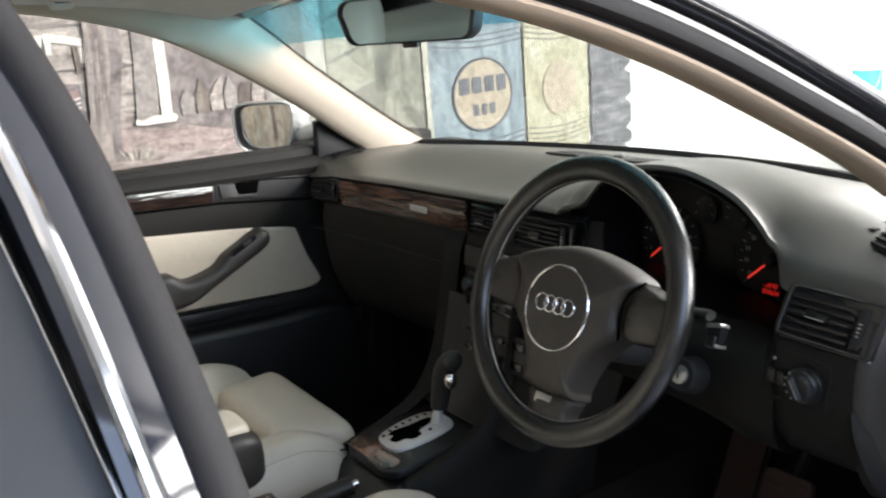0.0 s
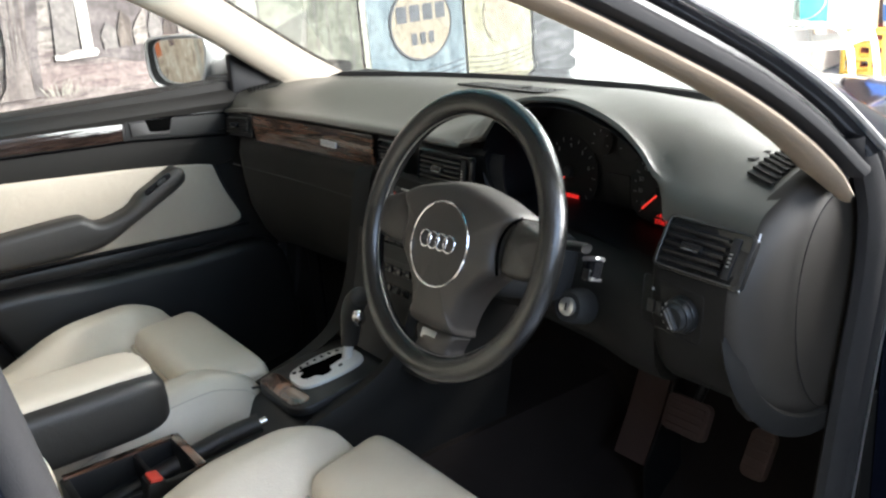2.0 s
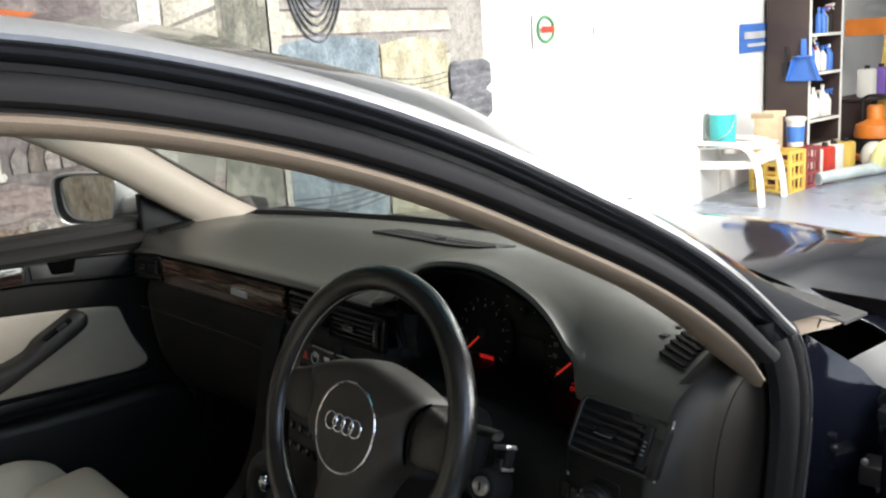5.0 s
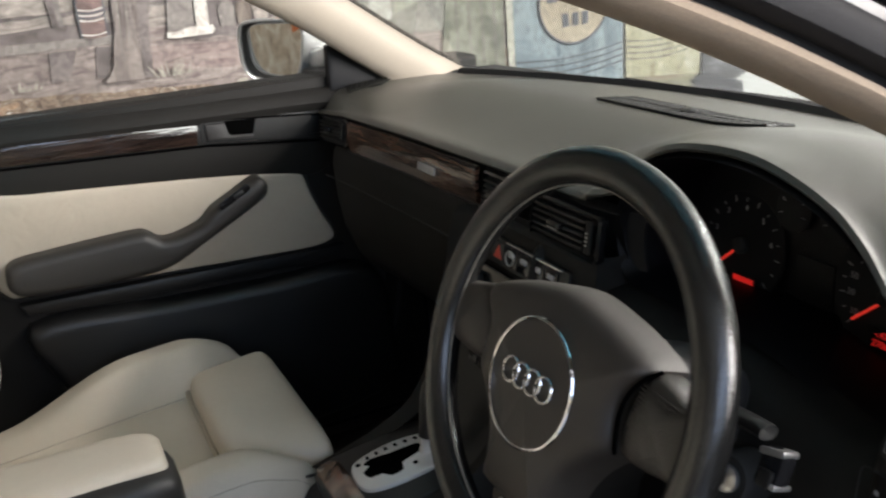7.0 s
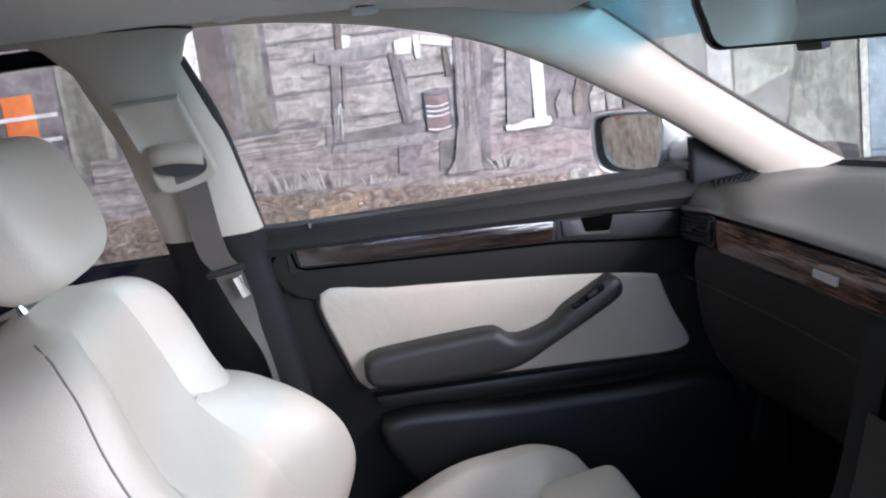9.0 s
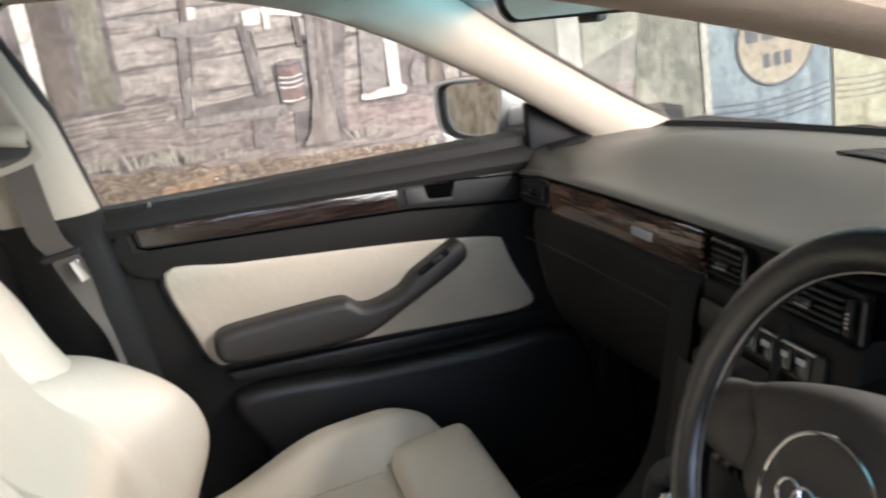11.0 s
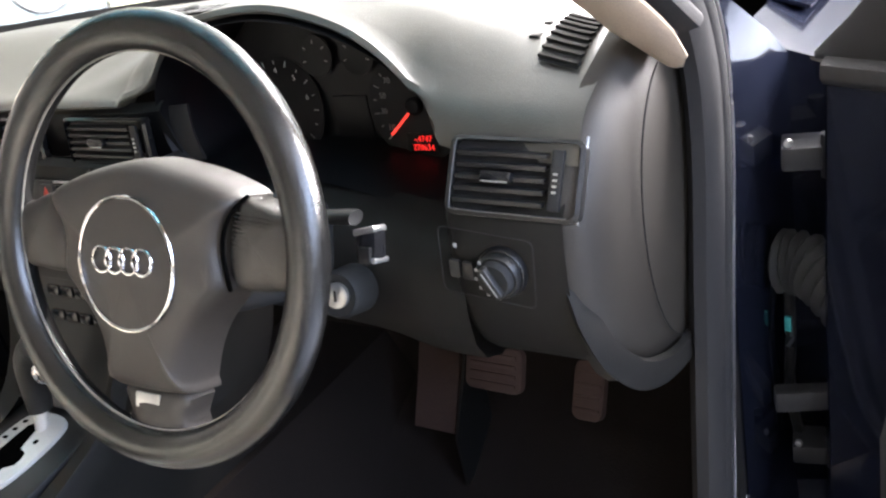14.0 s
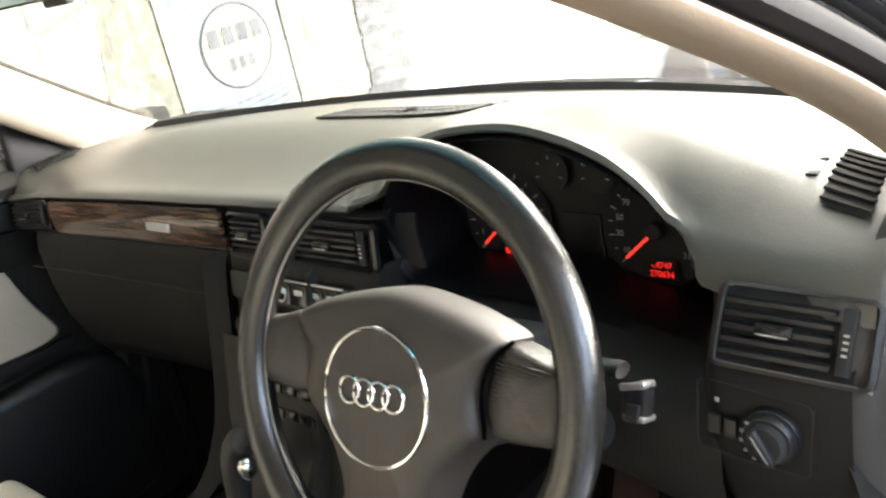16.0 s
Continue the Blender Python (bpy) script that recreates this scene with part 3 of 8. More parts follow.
for side in (-1, 1):
    low = smooth_path([(0, 0.366, 1.046), (0, 0.398, 1.012), (0, 0.416, 0.975), (0, 0.424, 0.935), (0, 0.420, 0.87), (0, 0.399, 0.773), (0, 0.381, 0.685), (0, 0.362, 0.59), (0, 0.345, 0.51), (0, 0.31, 0.43)], 5)
    part("door_seal", sheet([[Vector((side * x, p.y + dy, p.z)) for p in low] for x, dy in ((0.690, -0.030), (0.700, -0.045), (0.711, -0.044), (0.719, -0.034), (0.721, -0.022), (0.717, -0.017), (0.716, -0.012), (0.720, -0.008), (0.721, 0.0), (0.716, 0.006), (0.712, 0.02))]), GREYSEAL, car, "grey cloth-covered door seal")
    part("seal_edge", tube([Vector((side * 0.7215, p.y + 0.003, p.z)) for p in low[4:]], 0.0016, 6), BRIGHT, car, "thin pale edge of the door seal")

# floor pan, tunnel and bulkhead under carpet
part("carpet", sheet([[Vector((x, y, z)) for x, z in ((-0.74, 0.42), (-0.72, 0.27), (-0.2, 0.26), (-0.16, 0.30), (-0.12, 0.46), (0.09, 0.46), (0.13, 0.30), (0.17, 0.26), (0.72, 0.27), (0.74, 0.42))]
                      for y in (-2.0, -1.2, -0.5, 0.2, 0.45)] +
                     [[Vector((x, 0.62, max(z, 0.38))) for x, z in ((-0.74, 0.42), (-0.72, 0.27), (-0.2, 0.26), (-0.16, 0.30), (-0.12, 0.46), (0.09, 0.46), (0.13, 0.30), (0.17, 0.26), (0.72, 0.27), (0.74, 0.42))],
                      [Vector((x, 0.74, 0.62)) for x in (-0.74, -0.72, -0.2, -0.16, -0.12, 0.09, 0.13, 0.17, 0.72, 0.74)],
                      [Vector((x, 0.76, 0.96)) for x in (-0.74, -0.72, -0.2, -0.16, -0.12, 0.09, 0.13, 0.17, 0.72, 0.74)]], 0.006), CARPET, car, "dark grey cabin carpet")
for side in (-1, 1):
    part("sill", block((side * 0.78, -0.4, 0.36), (0.12, 2.6, 0.18), 0.03), PAINT, car, "painted door sill")
    part("kick_panel", sheet([[Vector((side * x, y, z)) for z in (0.30, 0.5, 0.72)] for x, y in ((0.70, 0.74), (0.708, 0.55), (0.712, 0.40))], 0.004), DASH_LOW_SHADE, car, "dark plastic footwell side panel")

# middle pillars
for side in (-1, 1):
    rows = []
    for z, f, r in ((0.42, -0.40, -0.58), (0.70, -0.42, -0.59), (0.98, -0.465, -0.615), (1.035, -0.470, -0.622), (1.20, -0.498, -0.645), (1.31, -0.535, -0.68), (1.345, -0.52, -0.71), (1.365, -0.48, -0.76)):
        x = side_x(z) - 0.010 if z > 0.95 else 0.725
        rows.append([Vector((side * (x + o), y, z)) for y, o in ((f + 0.004, 0.02), (f - 0.002, 0.0), (f - 0.02, -0.016), ((f + r) / 2, -0.022), (r + 0.02, -0.016), (r, 0.0), (r, 0.02))])
    part("pillar_trim", sheet(rows[3:]), TRIM, car, "beige plastic upper trim of the middle pillar")
    part("pillar_base", sheet(rows[:4]), BLACK, car, "black plastic lower trim of the middle pillar")
    edge = smooth_path([(side * 0.752, -0.412, 0.42), (side * 0.752, -0.437, 0.70), (side * 0.738, -0.478, 1.0), (side * (side_x(1.2) + 0.018), -0.505, 1.20), (side * (side_x(1.31) + 0.016), -0.54, 1.31)], 5)
    part("door_seal", tube(edge, 0.016, 10), GREYSEAL, car, "grey cloth-covered door seal")
    # chrome tube stands in for light reflected by the painted door edge
    part("edge_light_strip", tube([p + Vector((side * 0.036, -0.034, 0)) for p in edge], 0.0050, 8), CHROME, car, "bright strip for the light caught on the painted door edge")
    part("pillar_paint", sheet([[p + Vector((side * o, dy, 0)) for p in edge] for o, dy in ((0.0, -0.005), (0.030, -0.014), (0.036, -0.030), (0.036, -0.046))]), PAINT, car)

# rear doors, closed
for side in (-1, 1):
    rd = part("rear_door", sheet([[Vector((side * x, y, z)) for y in (-0.475, -0.9, -1.3, -1.5)] for x, z in ((0.90, 0.42), (0.915, 0.62), (0.905, 0.80), (0.86, 0.93), (0.80, 0.985), (0.775, 0.99), (0.745, 1.005), (0.735, 0.9), (0.735, 0.45))], 0.003), PAINT, car, "dark painted closed rear door")
    fr = smooth_path([(side * 0.765, -0.490, 1.0), (side * (side_x(1.2) + 0.040), -0.525, 1.20), (side * (side_x(1.30) + 0.038), -0.555, 1.30), (side * (side_x(1.335) + 0.036), -0.62, 1.345), (side * (side_x(1.34) + 0.036), -0.9, 1.345)], 5)
    part("window_frame", sheet([[p + Vector((side * o, dy, dz)) for p in fr] for o, dy, dz in ((-0.02, 0.004, 0.004), (0.004, 0.0, 0.0), (0.006, -0.022, -0.012), (-0.006, -0.03, -0.02))]), GLOSSB, rd, "black window frame")
    part("pillar_cover", sheet([[p + Vector((side * o, dy, dz)) for p in fr[:11]] for o, dy, dz in ((0.004, -0.034, -0.006), (0.006, -0.06, -0.006), (0.006, -0.125, -0.006), (-0.004, -0.13, -0.006))]), BLACK, rd, "black pillar cover")
    part("bright_trim", tube([p + Vector((side * 0.006, -0.030, -0.018)) for p in fr], 0.004, 6), CHROME, rd, "chrome window surround")
    g = part("rear_glass", sheet([[Vector((side * (side_x(z) + 0.02), y + (1.0 - z) * 0.13, z)) for y in (-0.52, -0.9, -1.3)] for z in (1.0, 1.1, 1.2, 1.33)]), DARKGLASS if side > 0 else SIDEGLASS, rd, "tinted rear side window")
    g.visible_shadow = False
# closed rear of the cabin
part("rear_shelf", block((0, -1.95, 0.98), (1.4, 0.5, 0.04), 0.01), CARPET, car, "dark rear shelf")
rg = part("rear_window", sheet([[Vector((0.55 * w, -2.25 + 0.5 * k, 1.0 + 0.33 * k)) for w in (-1, -0.5, 0, 0.5, 1)] for k in (0, 0.5, 1)]), SIDEGLASS, car, "tinted rear window")
rg.visible_shadow = False
part("boot", sheet([[Vector((x, y, z)) for x in (-0.86, -0.5, 0, 0.5, 0.86)] for y, z in ((-2.15, 1.0), (-2.5, 0.99), (-2.85, 0.96), (-2.92, 0.6), (-2.9, 0.35))], 0.004), PAINT, car, "dark painted boot")
for side in (-1, 1):
    part("rear_wing", sheet([[Vector((side * x, y, z)) for y in (-1.5, -1.75, -2.0, -2.25, -2.6, -2.9) for z in [z0 + (min(z0, 0.985) - z0) * ease(-y, 1.70, 2.28)]] for x, z0 in ((0.88, 0.35), (0.91, 0.7), (0.87, 0.95), (0.62, 1.0), (0.54, 1.2), (0.46, 1.36))], 0.004), PAINT, car, "dark painted rear wing")
part("nose", sheet([[Vector((0.86 * w, 1.90 + 0.14 * (1 - w * w) + dy, z)) for w in W9] for z, dy in ((0.70, -0.10), (0.66, 0.0), (0.55, 0.04), (0.42, 0.04), (0.30, 0.0))], 0.004), PAINT, car, "dark painted nose of the car")
part("underside", block((0, -0.5, 0.22), (1.6, 4.6, 0.05), 0.01), MATT, car)
for side in (-1, 1):
    for y in (1.28, -1.5):
        w = part("wheel", spin([(0.0, 0), (0.15, 0.01), (0.20, 0.0), (0.30, 0.0), (0.315, 0.03), (0.315, 0.18), (0.30, 0.21), (0.0, 0.21)], face_pose((side * 0.86 - 0.105 - 0.105 * side + (0.105), y, 0.315), (0, 1, 0), (0, 0, 1)), 28), RUBBER, car, "black road tyre")

# roof rail fittings above the passenger's door
gh = root("grab_handle", (-0.50, -0.36, 1.36), "folded pale grey grab handle on the roof rail", "grab handle")
for y, z in ((-0.450, 1.366), (-0.262, 1.352)):
    part("bracket", block((-0.520, y, z), (0.030, 0.040, 0.026), 0.008), HEADLINER, gh)
    part("cap_line", block((-0.503, y, z - 0.002), (0.003, 0.026, 0.002), 0), GREYSEAL, gh)
part("grip", tube(smooth_path([(-0.510, -0.450, 1.372), (-0.502, -0.42, 1.381), (-0.500, -0.355, 1.383), (-0.502, -0.29, 1.372), (-0.512, -0.262, 1.358)], 5), 0.009, 10), HEADLINER, gh, "pale grey grip")
part("lining_seam", tube(smooth_path([(-0.512, -0.72, 1.372), (-0.520, -0.617, 1.361), (-0.521, -0.545, 1.358), (-0.526, -0.50, 1.352)], 5), 0.0022, 6), GREYSEAL, car, "dark seam between lining and pillar trim")


# ---- dashboard ----
dash = root("dashboard", (0, 0.4, 0.7), "dark grey soft-touch dashboard with burr wood strip", "dashboard")
ARCH = [(0.168, 0.985), (0.206, 1.024), (0.258, 1.044), (0.335, 1.049), (0.400, 1.037), (0.455, 1.013), (0.495, 0.980), (0.518, 0.950)]


ARCHS = [(p.x, p.y) for p in smooth_path([(0.125, 0.972, 0)] + [(x, z, 0) for x, z in ARCH] + [(0.532, 0.952, 0)], 8)]


def lip_y(x):
    """Where the top pad's near edge lies."""
    return lerp(x, [(-0.70, 0.240), (-0.65, 0.243), (-0.6, 0.248), (-0.35, 0.262), (0.0, 0.268), (0.14, 0.270), (0.20, 0.285), (0.34, 0.290), (0.44, 0.287), (0.48, 0.281), (0.53, 0.269), (0.58, 0.259), (0.62, 0.254), (0.66, 0.251), (0.70, 0.254)])


def lip_z(x):
    z0 = lerp(x, [(-0.70, 0.955), (-0.6, 0.963), (0.0, 0.971), (0.13, 0.972)]) if x < 0.14 else 0.963
    if 0.126 < x < 0.53:
        z0 = max(z0, lerp(x, ARCHS) + 0.006)
    return max(z0, lerp(x, [(0.47, 0.0), (0.485, 0.990), (0.50, 0.983), (0.52, 0.976), (0.55, 0.971), (0.62, 0.968), (0.70, 0.964)])) if x > 0.48 else z0


def pad_back(x):
    return 0.575 + 0.155 * (1 - (x / 0.705) ** 2)


def pad_z(x, y):
    """Height of the top pad."""
    w, back, y0, z1 = x / 0.705, pad_back(x), lip_y(x), lip_z(x)
    y1 = y0 + 0.012
    k = min(1, max(0, (back - y) / (back - y1)))
    crown = 0.985 + 0.033 * math.sin(math.pi * min(1, k * 1.25) * 0.5) - 0.006 * w ** 4
    # passenger's side: a long soft fall to the near edge, its end kept high
    left = crown + (z1 + 0.010 - crown) * ease(k, 0.50, 1.0)
    flat = lerp(y, [(y1, z1 + 0.008), (y0 + 0.022, 0.982), (y0 + 0.036, 0.991), (y0 + 0.060, 0.997), (y0 + 0.11, 1.0), (0.46, 1.0), (0.60, 0.985)])
    left += (flat - left) * ease(-x, 0.45, 0.62)
    # driver's side: a hump over the dials that rolls over close to its edge
    hump = crown + 0.040 * math.exp(-((x - 0.32) / 0.185) ** 2) * ease(k, 0.12, 0.85) - 0.016 * ease(x, 0.47, 0.64)
    d = min(1, max(0, (y - y1) / (0.085 + 0.030 * ease(x, 0.46, 0.56))))
    soft = sum(lip_z(x + 0.012 * i) for i in range(-3, 4)) / 7
    right = hump + (z1 + (soft - z1) * ease(d, 0.0, 0.45) + 0.007 - hump) * (1 - d) ** (2.5 - 0.4 * ease(x, 0.46, 0.56))
    return left + (right - left) * ease(x, 0.0, 0.20)


xs = [-0.700 + 1.364 * i / 188 for i in range(189)]
rows = []
for v in range(37):
    row = []
    for x in xs:
        y1, z1 = lip_y(x), lip_z(x)
        if v <= 32:
            y = pad_back(x) + (y1 + 0.012 - pad_back(x)) * v / 32
            z = pad_z(x, y)
        else:
            a = ease(x, 0.505, 0.532)      # beyond the dials the pad runs on down into the panel
            y = y1 + 0.012 - (0.008, 0.012, 0.010, -0.012)[v - 33] * (1 - a) - (0.008, 0.015, 0.021, 0.026)[v - 33] * a
            z = z1 + (0.007, 0.002, -0.001, -0.002)[v - 33] * (1 - a) + (0.001, -0.008, -0.018, -0.030)[v - 33] * a
        row.append(Vector((x, y, z)))
    rows.append(row)
top_pad = part("top_pad", sheet(rows), DASH, dash, "grained grey top pad rising over the dials")

# strip of vents and wood
def strip_y(x):
    return lip_y(x) + 0.002


def band(x0, x1, z0, z1, dy, n=14, dz=0.0):
    """A band that follows the dashboard's near face."""
    rows = []
    for t in (0, 0.25, 0.5, 0.75, 1):
        rows.append([Vector((x, strip_y(x) + dy + (0.004 - 0.016 * t * (1 - t)), (lip_z(x) if x < 0.14 else 0.966) - 0.006 + (z0 + (z1 - z0) * t))) for x in [x0 + (x1 - x0) * i / n for i in range(n + 1)]])
    return rows


part("strip_back", sheet(band(-0.695, 0.185, 0.002, -0.060, 0.022, 40), 0.004), MATT, dash)
part("wood_strip", sheet(band(-0.560, -0.115, 0.001, -0.049, -0.004, 30), 0.006), WOOD_LIT, dash, "lacquered dark burr wood strip")
badge = part("badge", block((-0.256, 0.2525, 0.936), (0.056, 0.004, 0.012), 0.0015, (-8, 0, 0)), SILVERPAINT, dash, "small bright plate on the wood")
for i in range(7):
    part("badge_mark", block((-0.278 + 0.0073 * i, 0.2505, 0.936), (0.0045, 0.0008, 0.005), 0.0002, (-8, 0, 0)), GREYINK, badge)
part("wood_edge", sheet(band(-0.575, -0.105, -0.049, -0.056, -0.001, 30), 0.004), BLACK, dash)


def vent(c, w, h, right, up, bars=5, wheel_right=True, frame_mat=None, tab=True):
    """An air vent: frame, dark well, slats, middle tab and a thumb wheel at one end."""
    m = face_pose(c, right, up)
    v = part("air_vent", prism(rounded(w, h, 0.008), 0.002, m @ Matrix.Translation((0, 0, -0.008))), MATT, dash, "black air vent")
    ring = rounded(w, h, 0.008)
    inner = rounded(w - 0.007, h - 0.006, 0.006)
    n = len(ring)
    bm = sheet([[m @ Vector((x, y, z)) for x, y in o] for o, z in ((ring, -0.008), (ring, 0.0012), (inner, 0.0028), (inner, -0.007))], ring=True)
    part("frame", bm, frame_mat or GLOSSB, v)
    if c[0] > 0.5:
        line = [(-w / 2 + 0.010, h / 2 - 0.0035), (-w / 2 + 0.0055, h / 2 - 0.006), (-w / 2 + 0.0045, 0.0), (-w / 2 + 0.0050, -h / 2 + 0.008), (-w / 2 + 0.010, -h / 2 + 0.0040), (0.0, -h / 2 + 0.0034), (w / 2 - 0.010, -h / 2 + 0.0034)]
        part("bright_line", tube(smooth_path([m @ Vector((x, y, 0.0030)) for x, y in line], 5), 0.0006, 6, up=m.to_3x3() @ Vector((0, 0, 1))), VENTLINE, v, "thin satin line along two edges")
    tw = 0.022 if w > 0.08 else 0.0
    x0, x1 = (-w / 2 + 0.006, w / 2 - 0.008 - tw) if wheel_right else (-w / 2 + 0.008 + tw, w / 2 - 0.006)
    for i in range(bars):
        y = -h / 2 + 0.008 + (h - 0.016) * (i + 0.5) / bars
        part("slat", block((0, 0, 0), (x1 - x0, 0.0040, 0.009), 0.0014), SLAT, v).data.transform(m @ Matrix.Translation(((x0 + x1) / 2, y, -0.0015)) @ pose(0, 0, 0, 18, 0, 0))
    if tab:
        part("tab", block((0, 0, 0), (0.026, 0.009, 0.012), 0.003), GLOSSB, v, "finger tab").data.transform(m @ Matrix.Translation(((x0 + x1) / 2, 0, 0.003)))
        part("tab_line", block((0, 0, 0), (0.022, 0.0012, 0.0006), 0.0), SATIN, v).data.transform(m @ Matrix.Translation(((x0 + x1) / 2, -0.0042, 0.009)))
    if tw:
        xw = x1 + 0.009 if wheel_right else x0 - 0.009
        part("thumb_wheel_well", block((0, 0, 0), (0.010, h - 0.016, 0.004), 0.003), MATT, v).data.transform(m @ Matrix.Translation((xw, 0, 0.001)))
        part("thumb_wheel", tube([Vector((-0.003, 0, 0)), Vector((0.003, 0, 0))], 0.013, 20), BLACK, v, "ribbed thumb wheel").data.transform(m @ Matrix.Translation((xw, 0, -0.009)))
        for i in range(4):
            part("wheel_mark", block((0, 0, 0), (0.0035, 0.0018, 0.0006), 0), SATIN, v).data.transform(m @ Matrix.Translation((xw, -0.009 + 0.0045 * i, 0.0042)))
    return v


rows = []
for t, dy in ((0.004, 0.010), (0.0, 0.004), (-0.004, 0.0), (-0.058, 0.0), (-0.064, 0.006)):
    rows.append([Vector((x, lip_y(x) + 0.006 + dy + 0.012 * ease(-t, 0, 0.06), 0.968 + t)) for x in [-0.108 + 0.268 * i / 16 for i in range(17)] + [0.168]])
part("vent_surround", sheet(rows), BLACK, dash, "black face round the middle vents")
vent((-0.634, 0.243, 0.933), 0.128, 0.050, (1, 0.07, 0.05), (0, 0.16, 1), 5)
vent((-0.066, 0.263, 0.937), 0.076, 0.052, (1, 0.0, 0.0), (0, 0.16, 1), 5, tab=True)
vent((0.094, 0.261, 0.937), 0.140, 0.054, (1, 0.0, 0.0), (0, 0.16, 1), 5)
vent((0.614, 0.226, 0.930), 0.112, 0.062, (1, 0.06, -0.06), (0, 0.60, 1), 5, frame_mat=BLACK)
part("vent_end_trim", tube([Vector((0.6690, 0.2490, 0.955)), Vector((0.6680, 0.2345, 0.930)), Vector((0.6655, 0.2175, 0.898))], 0.0012, 6), SATIN, dash, "thin bright edge beside the outer vent")

# glove box side
rows = []
for z, dy in ((0.912, 0.006), (0.905, -0.004), (0.880, -0.010), (0.820, -0.008), (0.760, 0.0), (0.700, 0.022), (0.660, 0.05), (0.645, 0.09), (0.65, 0.30)):
    row = []
    for i in range(33):
        x = -0.70 + 0.60 * i / 32
        row.append(Vector((x, strip_y(x) + dy + 0.10 * ease(-x, 0.62, 0.72) ** 2, z - 0.012 * ease(-x, 0.55, 0.70))))
    rows.append(row)
part("glove_box", sheet(rows), DASH_LOW_SHADE, dash, "dark grey glove box lid")
part("glove_box_gap", tube([Vector((-0.68 + 0.56 * i / 20, strip_y(-0.68 + 0.56 * i / 20) - 0.0085, 0.842)) for i in range(21)], 0.0015, 5), MATT, dash)

# centre stack
rows = []
for y, z in ((0.262, 0.916), (0.252, 0.910), (0.244, 0.86), (0.232, 0.80), (0.214, 0.72), (0.185, 0.66), (0.16, 0.625)):
    rows.append([Vector((x, y + o, z)) for x, o in ((-0.118, 0.15), (-0.116, 0.03), (-0.110, 0.008), (-0.095, 0.0), (0.03, -0.004), (0.145, 0.0), (0.160, 0.008), (0.166, 0.03), (0.168, 0.15))])
stack = part("centre_fascia", sheet(rows), DASH_LOW_SHADE, dash, "dark console face with switches and radio")


def stack_m(x, z):
    y = lerp(-z, [(-0.910, 0.250), (-0.86, 0.242), (-0.80, 0.230), (-0.72, 0.212), (-0.66, 0.183)])
    return face_pose((x, y - 0.003, z), (1, 0.0, 0), (0, 0.2, 1))


m = stack_m(0.02, 0.878)
part("switch_panel", prism(rounded(0.225, 0.034, 0.004), 0.004, m, 0.001), BLACK, stack, "black panel of dash switches")
part("hazard_switch", prism(rounded(0.026, 0.026, 0.003), 0.008, m @ Matrix.Translation((-0.036, 0, 0)), 0.0015), BLACK, stack, "hazard switch with red triangle")
part("hazard_triangle", prism([(-0.0095, -0.007), (0.0095, -0.007), (0, 0.010)], 0.0088, m @ Matrix.Translation((-0.036, 0, 0))), RED, stack, "red triangle")
for i in range(4):
    part("switch", prism(rounded(0.026, 0.026, 0.003), 0.007, m @ Matrix.Translation((-0.006 + 0.029 * i, 0, 0)), 0.0015), GLOSSB, stack, "black push switch")
    part("switch_mark", prism(rounded(0.014, 0.006, 0.001), 0.0076, m @ Matrix.Translation((-0.006 + 0.029 * i, 0.004, 0))), WHITEINK, stack)
part("switch_trim", block((0, 0, 0), (0.120, 0.0022, 0.004), 0.0008), SATIN, stack, "thin bright edge over the switches").data.transform(m @ Matrix.Translation((0.040, 0.0165, 0.006)))
part("switch_ring", tube([m @ Vector((-0.008 + 0.009 * math.cos(a), 0.009 * math.sin(a), 0.0085)) for a in [2 * math.pi * i / 24 for i in range(24)]], 0.0010, 6, closed=True, up=m.to_3x3() @ Vector((0, 0, 1))), SATIN, stack)
m = stack_m(0.02, 0.825)
part("radio", prism(rounded(0.190, 0.058, 0.004), 0.006, m, 0.002), GLOSSB, stack, "black radio with small keys")
for i in range(6):
    part("radio_key", prism(rounded(0.020, 0.009, 0.002), 0.010, m @ Matrix.Translation((-0.058 + 0.0235 * i, -0.017, 0)), 0.001), BLACK, stack)
for sx in (-0.08, 0.08):
    part("radio_knob", spin([(0.011, 0), (0.011, 0.014), (0.009, 0.017), (0.0, 0.017)], m @ Matrix.Translation((sx, 0.008, 0.005)), 20), BLACK, stack)
m = stack_m(0.02, 0.745)
part("climate_panel", prism(rounded(0.190, 0.062, 0.004), 0.006, m, 0.002), BLACK, stack, "black heating control panel")
for i in range(6):
    for j in (-1, 1):
        part("climate_key", prism(rounded(0.022, 0.013, 0.002), 0.010, m @ Matrix.Translation((-0.066 + 0.0265 * i, 0.016 * j, 0)), 0.001), GLOSSB, stack)

# dial hood and dials
OPEN = ARCH + [(0.527, 0.920), (0.519, 0.882), (0.503, 0.868), (0.43, 0.876), (0.366, 0.888), (0.28, 0.890), (0.215, 0.890), (0.172, 0.897), (0.158, 0.940)]
SO = [(p.x, p.y) for p in smooth_path([(x, z, 0) for x, z in OPEN], 4, closed=True)]


def hood(scale, y, dz=0.0):
    return [Vector((0.335 + (x - 0.335) * scale, y + (0.02 if z < 0.92 else 0.0) * 0, 0.955 + (z - 0.955) * scale + dz)) for x, z in SO]


part("dial_hood", sheet([hood(1.03, 0.300), hood(1.0, 0.286), hood(0.985, 0.290), hood(0.95, 0.34), hood(0.93, 0.405)], ring=True), DIALBLACK, dash, "black shroud round the dials")
cl = part("instrument_panel", poly(hood(0.94, 0.388), [tuple(range(len(SO)))]), DIALBLACK, dash, "black dial panel with red displays")


